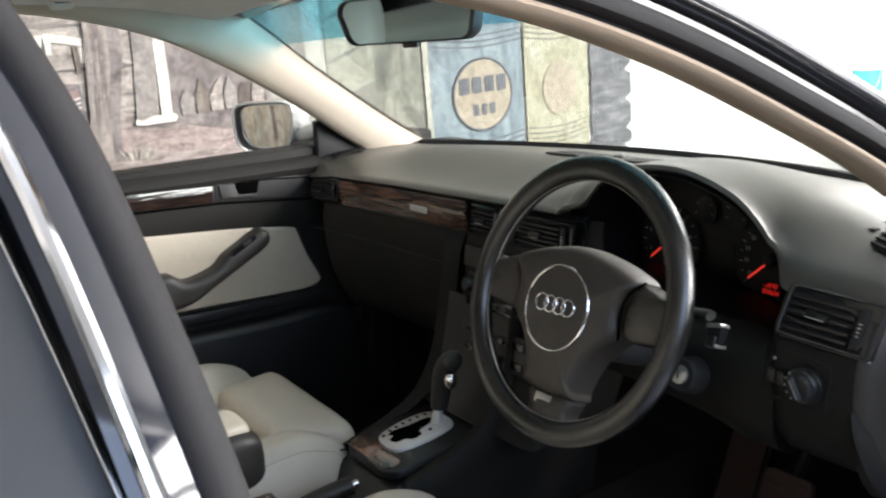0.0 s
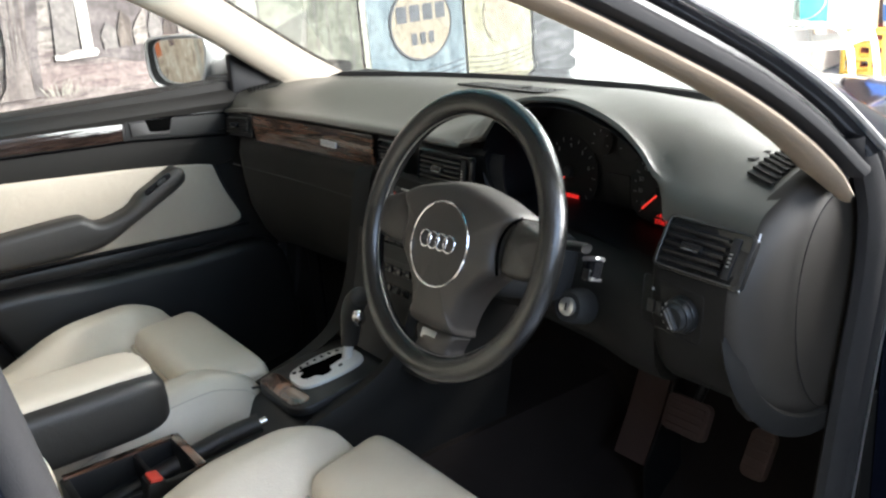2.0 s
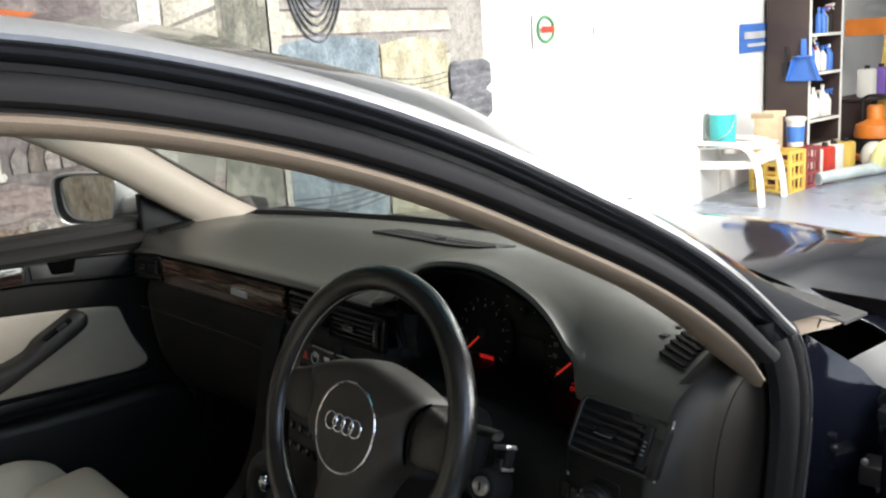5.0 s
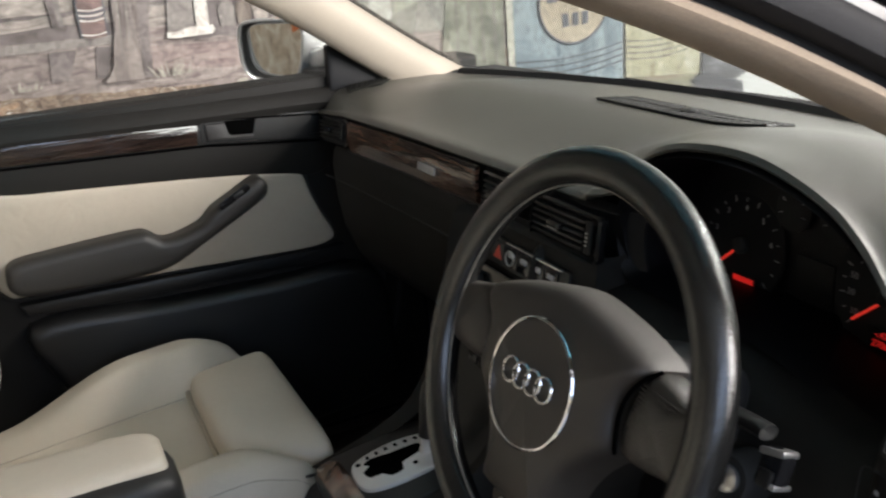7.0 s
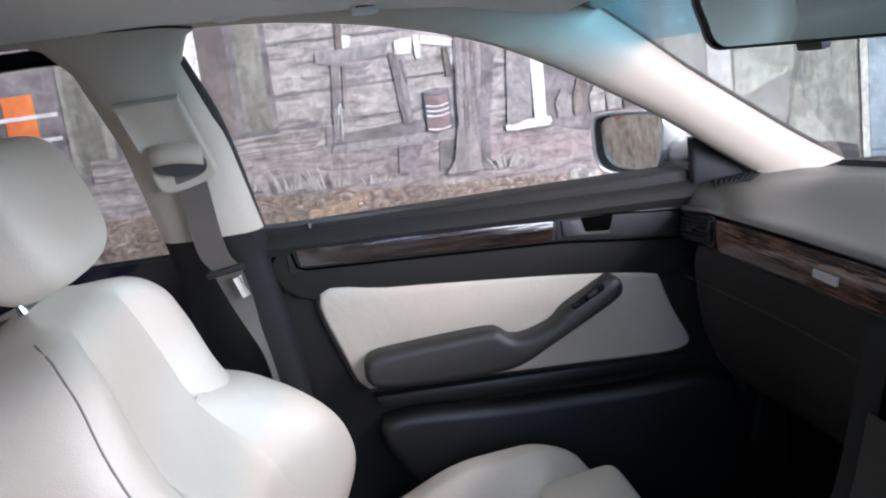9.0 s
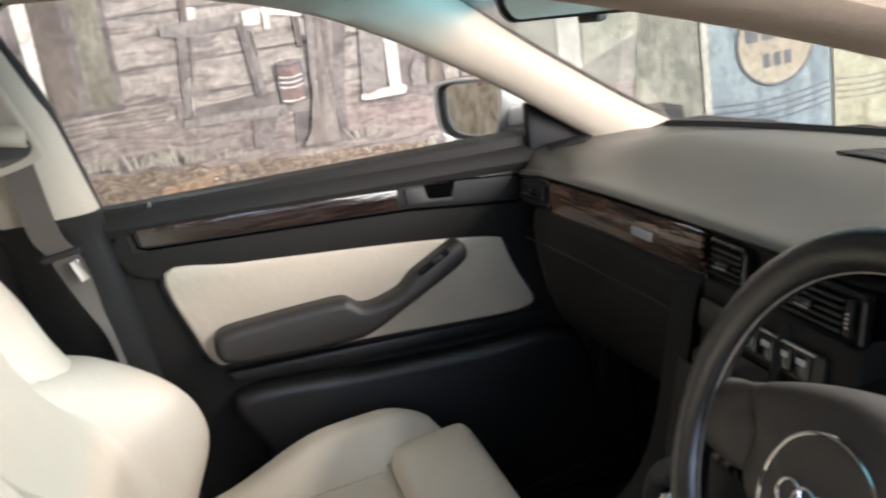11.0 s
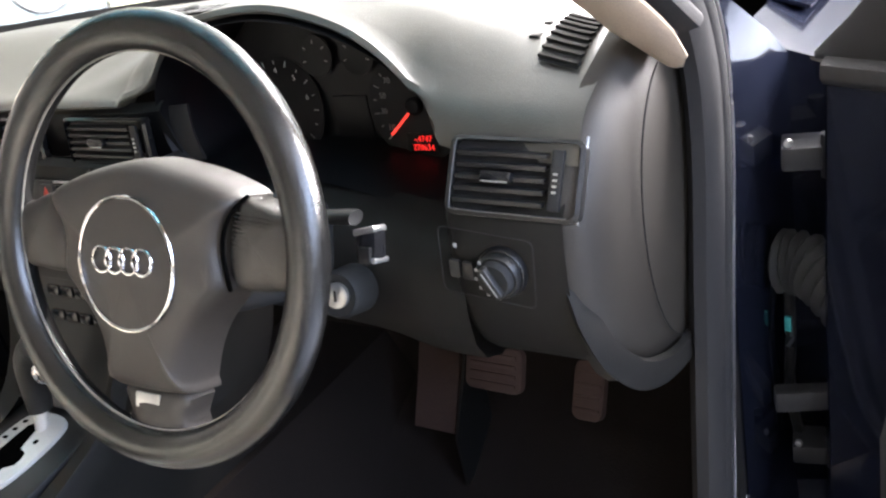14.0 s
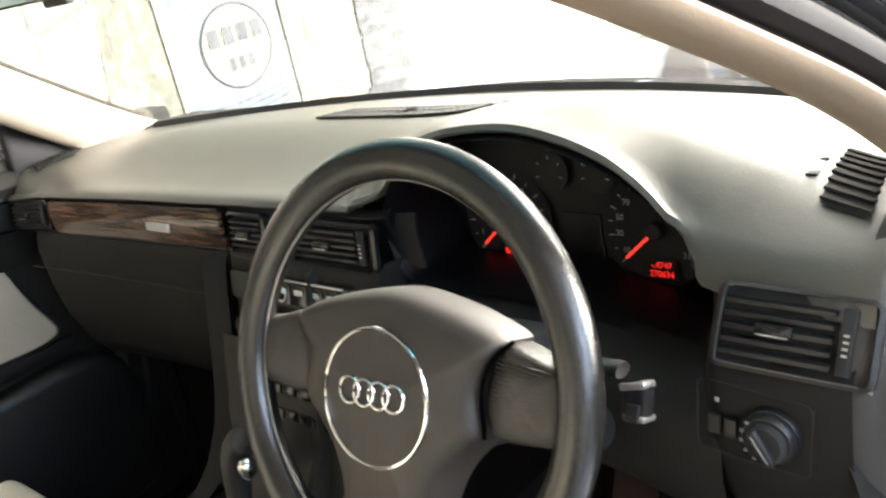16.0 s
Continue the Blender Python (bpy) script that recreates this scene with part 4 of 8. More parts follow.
def dial(cx, cz, r, marks, start, stop, needle, texts):
    m = face_pose((cx, 0.383, cz), (1, 0, 0), (0, 0.12, 1))
    d = part("dial", spin([(r, 0), (r, 0.0018), (r - 0.002, 0.002), (r - 0.003, 0.0015), (0, 0.0015)], m, 40), DIALBLACK, cl, "black dial with pale marks")
    for i in range(marks):
        a = radians(start + (stop - start) * i / (marks - 1))
        big = i % 2 == 0
        part("tick", block((0, 0, 0), (0.0065 if big else 0.0035, 0.0012, 0.0004), 0), GREYINK, d).data.transform(m @ pose(math.cos(a) * (r - 0.009), math.sin(a) * (r - 0.009), 0.0022, 0, 0, math.degrees(a)))
    for txt, a in texts:
        a = radians(a)
        lettering(txt, 0.0085, m @ Matrix.Translation((math.cos(a) * (r - 0.018), math.sin(a) * (r - 0.018), 0.002)), GREYINK, d, "numeral")
    a = radians(needle)
    part("needle", block((0, 0, 0), (r - 0.014, 0.0026, 0.0015), 0.0004), NEEDLE, d, "red needle").data.transform(m @ pose(math.cos(a) * (r - 0.014) / 2, math.sin(a) * (r - 0.014) / 2, 0.004, 0, 0, needle))
    part("needle_cap", spin([(0.009, 0), (0.009, 0.005), (0.007, 0.007), (0, 0.007)], m @ Matrix.Translation((0, 0, 0.002)), 20), MATT, d)
    return d


dial(0.424, 0.930, 0.058, 17, 222, -42, 222, [("10", 214), ("30", 188), ("50", 165), ("70", 140), ("90", 112), ("310", -35)])
dial(0.246, 0.930, 0.058, 15, 222, -42, 222, [("1", 205), ("2", 165), ("3", 128), ("4", 90), ("5", 52), ("6", 15)])
for cx in (0.312, 0.366):
    mm = face_pose((cx, 0.382, 0.985), (1, 0, 0), (0, 0.12, 1))
    d = part("small_dial", spin([(0.022, 0), (0.022, 0.0014), (0.020, 0.0016), (0.019, 0.0012), (0, 0.0012)], mm, 28), DIALBLACK, cl, "small black gauge")
    for i in range(5):
        a = radians(200 - 220 * i / 4)
        part("tick", block((0, 0, 0), (0.004, 0.001, 0.0004), 0), GREYINK, d).data.transform(mm @ pose(math.cos(a) * 0.015, math.sin(a) * 0.015, 0.0022, 0, 0, math.degrees(a)))
part("info_screen", block((0.338, 0.3865, 0.915), (0.046, 0.002, 0.050), 0.0008), DIALBLACK, cl, "dark centre display")
for cx, cz, lines in ((0.428, 0.893, ("-.4747", "270634")), (0.256, 0.892, ("15:41", ""))):
    mm = face_pose((cx, 0.3795 - 0.12 * (0.930 - cz), cz), (1, 0, 0), (0, 0.12, 1))
    s = part("red_display", prism(rounded(0.036, 0.020, 0.001), 0.001, mm), DIALBLACK, cl)
    for i, t in enumerate(lines):
        if t and cx > 0.4:
            lettering(t, 0.0086, mm @ Matrix.Translation((0.001, 0.0042 - 0.0088 * i, 0.0014)), REDGLOW, s, "display_digits")
    if cx < 0.4:
        for i in range(2):
            part("display_bar", block((0, 0, 0), (0.028 - 0.004 * i, 0.0062, 0.0006), 0), REDGLOW, s).data.transform(mm @ Matrix.Translation((0, 0.0042 - 0.0085 * i, 0.0014)))

# driver's lower face
FACE = [(0.950, 0.266), (0.938, 0.254), (0.928, 0.240), (0.916, 0.226), (0.905, 0.215), (0.898, 0.212), (0.880, 0.209), (0.855, 0.207), (0.830, 0.208), (0.800, 0.214), (0.775, 0.224), (0.758, 0.240), (0.752, 0.262), (0.758, 0.36)]
rows = []
for z, y in FACE:
    rows.append([Vector((x, yy, z)) for x, yy in [(0.522, 0.296), (0.528, 0.284), (0.538, max(y + 0.020, 0.264)), (0.549, y + 0.008), (0.560, y)] + [(0.560 + 0.096 * k / 8, y) for k in range(1, 9)]])
# the pad's plastic runs on here; its fall into shade is coloured in
part("driver_panel", sheet(rows), DASH_LOW_SHADE, dash, "panel round the outer vent, coloured darker for its shade")
rows = []
for z, y in [(0.884, 0.300), (0.881, 0.275), (0.875, 0.252), (0.864, 0.236), (0.848, 0.228), (0.820, 0.224), (0.790, 0.226), (0.768, 0.238), (0.756, 0.262), (0.760, 0.36)]:
    rows.append([Vector((x, y - 0.0165 * ease(x, 0.43, 0.53), z - 0.010 * ease(x, 0.3, 0.5))) for x in [0.150 + 0.408 * k / 16 for k in range(17)]])
part("knee_panel", sheet(rows), DASH_LOW_SHADE, dash, "dark grey knee panel below the dials")
# end of the dashboard beside the door
rows = []
for i in range(15):
    z = 0.705 + 0.30 * i / 14
    yf = lerp(z, [(0.705, 0.300), (0.725, 0.255), (0.755, 0.228), (0.80, 0.212), (0.855, 0.206), (0.905, 0.212), (0.935, 0.232), (0.955, 0.250), (0.972, 0.266), (0.986, 0.284), (0.997, 0.31), (1.004, 0.345)])
    rows.append([Vector((x, y, z)) for x, y in ((0.652, yf + 0.003), (0.662, yf + 0.006), (0.672, yf + 0.018), (0.680, yf + 0.045), (0.686, max(yf + 0.08, 0.32)), (0.690, 0.37), (0.692, 0.425))])
part("end_panel", sheet(rows), END, dash, "curved grey end panel of the dashboard")
el = [Vector((0.6915 - 0.006 * ease(0.345 - y, 0.0, 0.08), y, z)) for y, z in [(0.352 + 0.062 * math.cos(a), 0.852 + 0.128 * math.sin(a)) for a in [radians(98 + 166 * i / 24) for i in range(25)]]]
part("fuse_cover_gap", tube(el, 0.0008, 5, up=(1, 0, 0)), DASH_LOW_SHADE, dash)
low = smooth_path([(0.652, 0.222, 0.842), (0.664, 0.216, 0.815), (0.675, 0.228, 0.775), (0.685, 0.265, 0.735), (0.691, 0.325, 0.712), (0.693, 0.40, 0.712)], 5)
part("lower_lip", sweep(low, [(-0.013, -0.002), (-0.006, -0.006), (0.004, -0.007), (0.012, -0.004), (0.015, 0.0), (0.010, 0.004), (-0.010, 0.004)], up=(1, 0, 0)), DASH_LOW_SHADE, dash, "dark trim under the end panel")
# light switch plate
m = face_pose((0.588, 0.2045, 0.862), (1, 0.0, -0.10), (0, 0.02, 1))
sw = part("light_switch", spin([(0.0212, -0.004), (0.0212, 0.002), (0.0204, 0.0035), (0, 0.0035)], m @ Matrix.Translation((0.014, -0.002, 0)), 36), BLACK, dash, "light switch with a round knob")
part("plate_joint", tube([m @ Vector((x, y, 0.0002)) for x, y in rounded(0.084, 0.060, 0.006)], 0.0005, 5, closed=True, up=m.to_3x3() @ Vector((0, 0, 1))), MATT, sw)
part("knob_ring", spin([(0.0195, 0), (0.0195, 0.004), (0.0175, 0.0075), (0.0, 0.0075)], m @ Matrix.Translation((0.014, -0.002, 0.003)), 32), BLACK, sw)
part("light_knob", spin([(0.0155, 0), (0.0155, 0.005), (0.013, 0.008), (0.0, 0.008)], m @ Matrix.Translation((0.014, -0.002, 0.008)), 32), MATT, sw, "black round light knob")
part("knob_grip", prism(rounded(0.0075, 0.029, 0.003), 0.007, m @ Matrix.Translation((0.014, -0.002, 0.015)) @ pose(0, 0, 0, 0, 0, 35), 0.002), BLACK, sw, "raised grip")
part("knob_line", block((0, 0, 0), (0.0012, 0.022, 0.0006), 0), GREYINK, sw).data.transform(m @ Matrix.Translation((0.014, -0.002, 0.0222)) @ pose(0, 0, 0, 0, 0, 35))
for i in range(5):
    a = radians(140 + 26 * i)
    part("switch_mark", block((0, 0, 0), (0.0026, 0.0026, 0.0006), 0), GREYINK, sw).data.transform(m @ Matrix.Translation((0.014 + 0.0180 * math.cos(a), -0.002 + 0.0180 * math.sin(a), 0.0108)))
for i in range(2):
    part("dimmer", prism(rounded(0.010, 0.016, 0.002), 0.0032, m @ Matrix.Translation((-0.028 + 0.012 * i, -0.006, 0)), 0.001), BLACK, sw)
part("switch_mark", block((0, 0, 0), (0.0032, 0.0036, 0.0006), 0), GREYINK, sw).data.transform(m @ Matrix.Translation((-0.026, 0.016, 0.0024)))


def grille(name, corners, n, m_, frame=None, along=0, w=0.0035, label="", lift=0.0022):
    """A slatted outlet laid on the pad, following its curve: a black sheet for the well's shade, slats and rim."""
    a, b, c, d = corners   # near-left, near-right, far-right, far-left

    def at(u, v, up):
        x = (a[0] * (1 - u) + b[0] * u) * (1 - v) + (d[0] * (1 - u) + c[0] * u) * v
        y = (a[1] * (1 - u) + b[1] * u) * (1 - v) + (d[1] * (1 - u) + c[1] * u) * v
        return Vector((x, y, pad_z(x, y) + up))

    q = [i / 8 for i in range(9)]
    g = part(name, sheet([[at(u, v, lift) for u in q] for v in q]), DIALBLACK, dash, label)
    for i in range(n):
        t = (i + 0.5) / n
        line = [at(t, v, lift + 0.001) for v in q] if along == 0 else [at(u, t, lift + 0.001) for u in q]
        part("slat", sweep(line, [(-w / 2, -0.0015), (w / 2, -0.0015), (w / 2, 0.001), (-w / 2, 0.001)]), m_, g)
    if frame:
        ring = [at(u, 0, 0.0022) for u in q[:-1]] + [at(1, v, 0.0022) for v in q[:-1]] + [at(u, 1, 0.0022) for u in q[:0:-1]] + [at(0, v, 0.0022) for v in q[:0:-1]]
        part("frame", tube(ring, frame, 6, closed=True), m_, g)
    return g


def on_pad(*pts):
    return [(x, y, pad_z(x, y) + 0.0005) for x, y in pts]


g = grille("demister_grille", ((-0.165, 0.492), (0.165, 0.492), (0.150, 0.548), (-0.150, 0.548)), 26, BLACK, 0.0018, label="black slatted demister grille")
part("slat", sweep([Vector(p) + Vector((0, 0, 0.003)) for p in on_pad(*[(-0.16 + 0.04 * i, 0.520) for i in range(9)])], [(-0.002, -0.002), (0.002, -0.002), (0.002, 0.001), (-0.002, 0.001)]), BLACK, g)
part("sensor", spin([(0.011, 0), (0.011, 0.004), (0.008, 0.006), (0, 0.006)], pose(0.0, 0.52, pad_z(0, 0.52) + 0.002), 20), BLACK, g)
grille("side_demister", ((0.606, 0.308), (0.645, 0.297), (0.634, 0.387), (0.597, 0.402)), 8, GRILLE, None, along=1, w=0.0042, label="dark slatted side window demister", lift=0.0030)
# dark blocks in place of the shade in two shallow slots beside it
for x, y, dx, dy in ((0.588, 0.346, 0.009, 0.010), (0.587, 0.374, 0.007, 0.006)):
    part("sensor_slot", block((x, y, pad_z(x, y) + 0.0004), (dx, dy, 0.002), 0.0008), MATT, dash)
grille("side_demister", ((-0.690, 0.298), (-0.646, 0.284), (-0.636, 0.345), (-0.690, 0.392)), 8, GRILLE, 0.0013, along=1, w=0.0034, label="slatted side window demister")


# ---- steering wheel, column, stalks ----
TILT = 21.5
HM = pose(0.393, 0.050, 0.941, 90 - TILT, 0, 2.5)      # hub
WM = pose(0.396, 0.052, 0.948, 90 - TILT, 0, 2.5)     # local x to the right, y up the wheel, z towards the driver
wheel = root("steering_wheel", (0.395, 0.045, 0.945), "black leather steering wheel with three spokes and rings badge", "steering wheel")
RR, TR = 0.1555, 0.0152


def wloc(pts):
    return [WM @ Vector(p) for p in pts]


rim = wloc([(RR * math.cos(a), RR * math.sin(a), 0) for a in [2 * math.pi * i / 72 for i in range(72)]])
prof = circle(TR, 16, 0.0142)
part("rim", sweep(rim, prof, up=WM.to_3x3() @ Vector((0, 0, 1)), closed=True), WHEELHIDE, wheel, "worn black leather rim")
part("rim_stitching", tube(wloc([((RR - TR + 0.0006) * math.cos(a), (RR - TR + 0.0006) * math.sin(a), 0.002) for a in [2 * math.pi * i / 72 for i in range(72)]]), 0.0011, 5, closed=True, up=WM.to_3x3() @ Vector((0, 0, 1))), THREAD, wheel)


def blend(outline, z0, z1, bulge):
    """A moulded pad: outline rows drawn in towards the middle while they rise."""
    cx = sum(p[0] for p in outline) / len(outline)
    cy = sum(p[1] for p in outline) / len(outline)
    rows = [[HM @ Vector((x, y, z0)) for x, y in outline]]
    for s, f in ((1.0, 0.40), (0.99, 0.62), (0.965, 0.80), (0.92, 0.92), (0.84, 0.99), (0.65, 1.03), (0.4, 1.06), (0.0, 1.08)):
        rows.append([HM @ Vector((cx + (x - cx) * s, cy + (y - cy) * s, z0 + (z1 - z0) * f + bulge * (1 - s * s))) for x, y in outline])
    return sheet(rows, ring=True)


def hloc(pts):
    return [HM @ Vector(p) for p in pts]


HALF = [(0.0, 0.0705), (0.045, 0.064), (0.075, 0.056), (0.099, 0.045), (0.090, 0.030), (0.0835, 0.010), (0.086, -0.017), (0.072, -0.033), (0.055, -0.052), (0.044, -0.073), (0.038, -0.095), (0.034, -0.106)]
PADO = smooth_path([(x, y, 0) for x, y in HALF] + [(-x, y, 0) for x, y in HALF[:0:-1]], 4, closed=True)
part("airbag_pad", blend([(p.x, p.y) for p in PADO], -0.034, 0.010, 0.006), PAD, wheel, "grained dark grey airbag pad")
ZF = 0.0185
NZ = HM.to_3x3() @ Vector((0, 0, 1))
part("badge_ring", tube(hloc([(0.0495 * math.cos(a), 0.0495 * math.sin(a) - 0.006, ZF - 0.0015) for a in [2 * math.pi * i / 60 for i in range(60)]]), 0.0016, 7, closed=True, up=NZ), CHROME, wheel, "thin chrome ring")
part("badge_disc", spin([(0.0490, -0.006), (0.0485, ZF - 0.0022), (0.030, ZF - 0.001), (0, ZF - 0.0006)], HM @ Matrix.Translation((0, -0.006, 0)), 48), PAD, wheel, "round badge field")
for i in range(4):
    cx = -0.0215 + 0.01433 * i
    part("badge_loop", tube(hloc([(cx + 0.0096 * math.cos(a), -0.003 + 0.0096 * math.sin(a), ZF + 0.0012 + 0.0003 * (i % 2)) for a in [2 * math.pi * k / 32 for k in range(32)]]), 0.0013, 7, closed=True, up=NZ), CHROME, wheel, "chrome ring of the badge")
for s in (-1, 1):
    o = [(s * 0.100, 0.044), (s * 0.130, 0.036), (s * 0.146, 0.030), (s * 0.147, -0.014), (s * 0.128, -0.020), (s * 0.090, -0.020), (s * 0.085, 0.010), (s * 0.092, 0.030)]
    o = [(p.x, p.y) for p in smooth_path([(x, y, 0) for x, y in (o if s > 0 else o[::-1])], 3, closed=True)]
    part("spoke", blend(o, -0.024, 0.000, 0.005), GRIP if s > 0 else PAD, wheel, "side spoke with a fine-grained thumb rest")
o = [(-0.033, -0.103), (0.033, -0.103), (0.030, -0.125), (0.034, -0.150), (-0.034, -0.150), (-0.030, -0.125)]
part("spoke", blend([(p.x, p.y) for p in smooth_path([(x, y, 0) for x, y in o[::-1]], 3, closed=True)], -0.030, -0.004, 0.004), PAD, wheel, "lower spoke")
part("spoke_gap", tube(smooth_path(hloc([(0.104, 0.0455, -0.004), (0.0965, 0.036, 0.0035), (0.0885, 0.022, 0.0050), (0.0860, 0.006, 0.0050), (0.0875, -0.012, 0.0030), (0.083, -0.022, -0.004)]), 5), 0.0017, 6, up=NZ), VOID, wheel, "dark gap between pad and spoke")
for i in range(11):
    y = 0.0045 + 0.0030 * i
    part("thumb_rib", tube(hloc([(0.0925 + 0.0004 * i, y, 0.0030), (0.108, y - 0.001, 0.0052), (0.126, y - 0.003, 0.0042), (0.138, y - 0.005, 0.0006)]), 0.0009, 5, up=NZ), GRIP, wheel)
part("spoke_plate", prism(rounded(0.026, 0.012, 0.001), 0.0022, HM @ pose(-0.004, -0.114, -0.0015, -4, 0, 0), 0.0006), SATIN, wheel, "small bright plate on the lower spoke")
part("column", tube(wloc([(0, 0, -0.02), (0, 0, -0.05), (0, -0.004, -0.07)]), 0.045, 24), BLACK, wheel)

column = root("steering_column", (0.395, 0.15, 0.90), "black plastic steering column cover with stalks and ignition lock", "steering column")
part("cowl", pillow(WM @ Matrix.Translation((0, -0.018, -0.115)), (0.044, 0.046, 0.070), 0.35, 0.5), MATT, column, "black column cowl")
st = part("stalk", tube(smooth_path(wloc([(0.05, 0.004, -0.075), (0.10, 0.016, -0.070), (0.140, 0.020, -0.062), (0.150, 0.020, -0.060)]), 4), 0.0075, 10, r2=0.0055), BLACK, column, "black column stalk")
part("stalk_end", block((0, 0, 0), (0.018, 0.028, 0.016), 0.005), GLOSSB, st).data.transform(WM @ Matrix.Translation((0.160, 0.000, -0.064)))
part("stalk_ridge", block((0, 0, 0), (0.019, 0.005, 0.017), 0.002), SATIN, st, "bright ridge").data.transform(WM @ Matrix.Translation((0.159, 0.011, -0.064)) @ pose(0, 0, 0, 0, 0, 12))
part("stalk_ridge", block((0, 0, 0), (0.015, 0.004, 0.018), 0.0018), SATIN, st, "bright ridge").data.transform(WM @ Matrix.Translation((0.162, -0.009, -0.064)) @ pose(0, 0, 0, 0, 0, -8))
part("stalk_tip", block((0, 0, 0), (0.010, 0.012, 0.004), 0.0015), BLACK, st).data.transform(WM @ Matrix.Translation((0.161, -0.006, -0.0550)))
part("stalk", tube(smooth_path(wloc([(-0.05, 0.004, -0.075), (-0.10, 0.012, -0.070), (-0.150, 0.016, -0.062)]), 4), 0.0075, 10, r2=0.0055), BLACK, column, "black column stalk")
km = face_pose((0.440, 0.188, 0.828), (1, 0.15, 0), (0, 0.35, 1))
part("lock_housing", spin([(0.023, -0.03), (0.022, 0.0), (0.019, 0.004), (0.014, 0.002), (0, 0.002)], km, 28), MATT, column)
lk = part("ignition_lock", spin([(0.0115, 0), (0.0115, 0.006), (0.010, 0.007), (0, 0.007)], km, 24), SATIN, column, "bright ignition lock")
part("key_slot", block((0, 0, 0), (0.0022, 0.010, 0.001), 0), MATT, lk).data.transform(km @ Matrix.Translation((0, 0, 0.0072)))

# pedals
def pedal(name, c, w, h, tilt, label):
    p = root(name, (c[0], c[1] + 0.1, c[2] - 0.05), label, "pedal", group="foot pedals")
    m = face_pose(c, (1, 0, 0), (0, math.sin(radians(tilt)), math.cos(radians(tilt))))
    part("pad", prism(rounded(w, h, 0.012), 0.012, m, 0.004), PEDAL, p, "worn ribbed rubber pad")
    for i in range(4):
        part("rib", block((0, 0, 0), (w * 0.8, 0.005, 0.004), 0.0015), PEDAL, p).data.transform(m @ Matrix.Translation((0, -h * 0.32 + h * 0.21 * i, 0.013)))
    part("arm", tube(smooth_path([Vector(c) + Vector((0, 0.004, 0.0)), Vector(c) + Vector((0, 0.06, 0.08)), Vector(c) + Vector((0, 0.14, 0.28))], 5), 0.008, 8), BLACK, p)
    return p


pedal("brake_pedal", (0.372, 0.50, 0.520), 0.085, 0.060, 25, "worn rubber brake pedal over the dark footwell")
pedal("throttle_pedal", (0.505, 0.50, 0.510), 0.042, 0.075, 30, "worn narrow throttle pedal over the dark footwell")
fr = root("footrest", (0.24, 0.5, 0.4), "dark sloping footrest with a worn ribbed plate", "footrest")
part("plate", sheet([[Vector((x, y, z)) for x in (0.205, 0.235, 0.275)] for y, z in ((0.50, 0.385), (0.54, 0.46), (0.58, 0.55))], 0.012), PEDAL, fr)
part("side", sheet([[Vector((0.281, y, z)) for z in (0.30, top)] for y, top in ((0.49, 0.385), (0.54, 0.465), (0.585, 0.556))], 0.004), BLACK, fr)


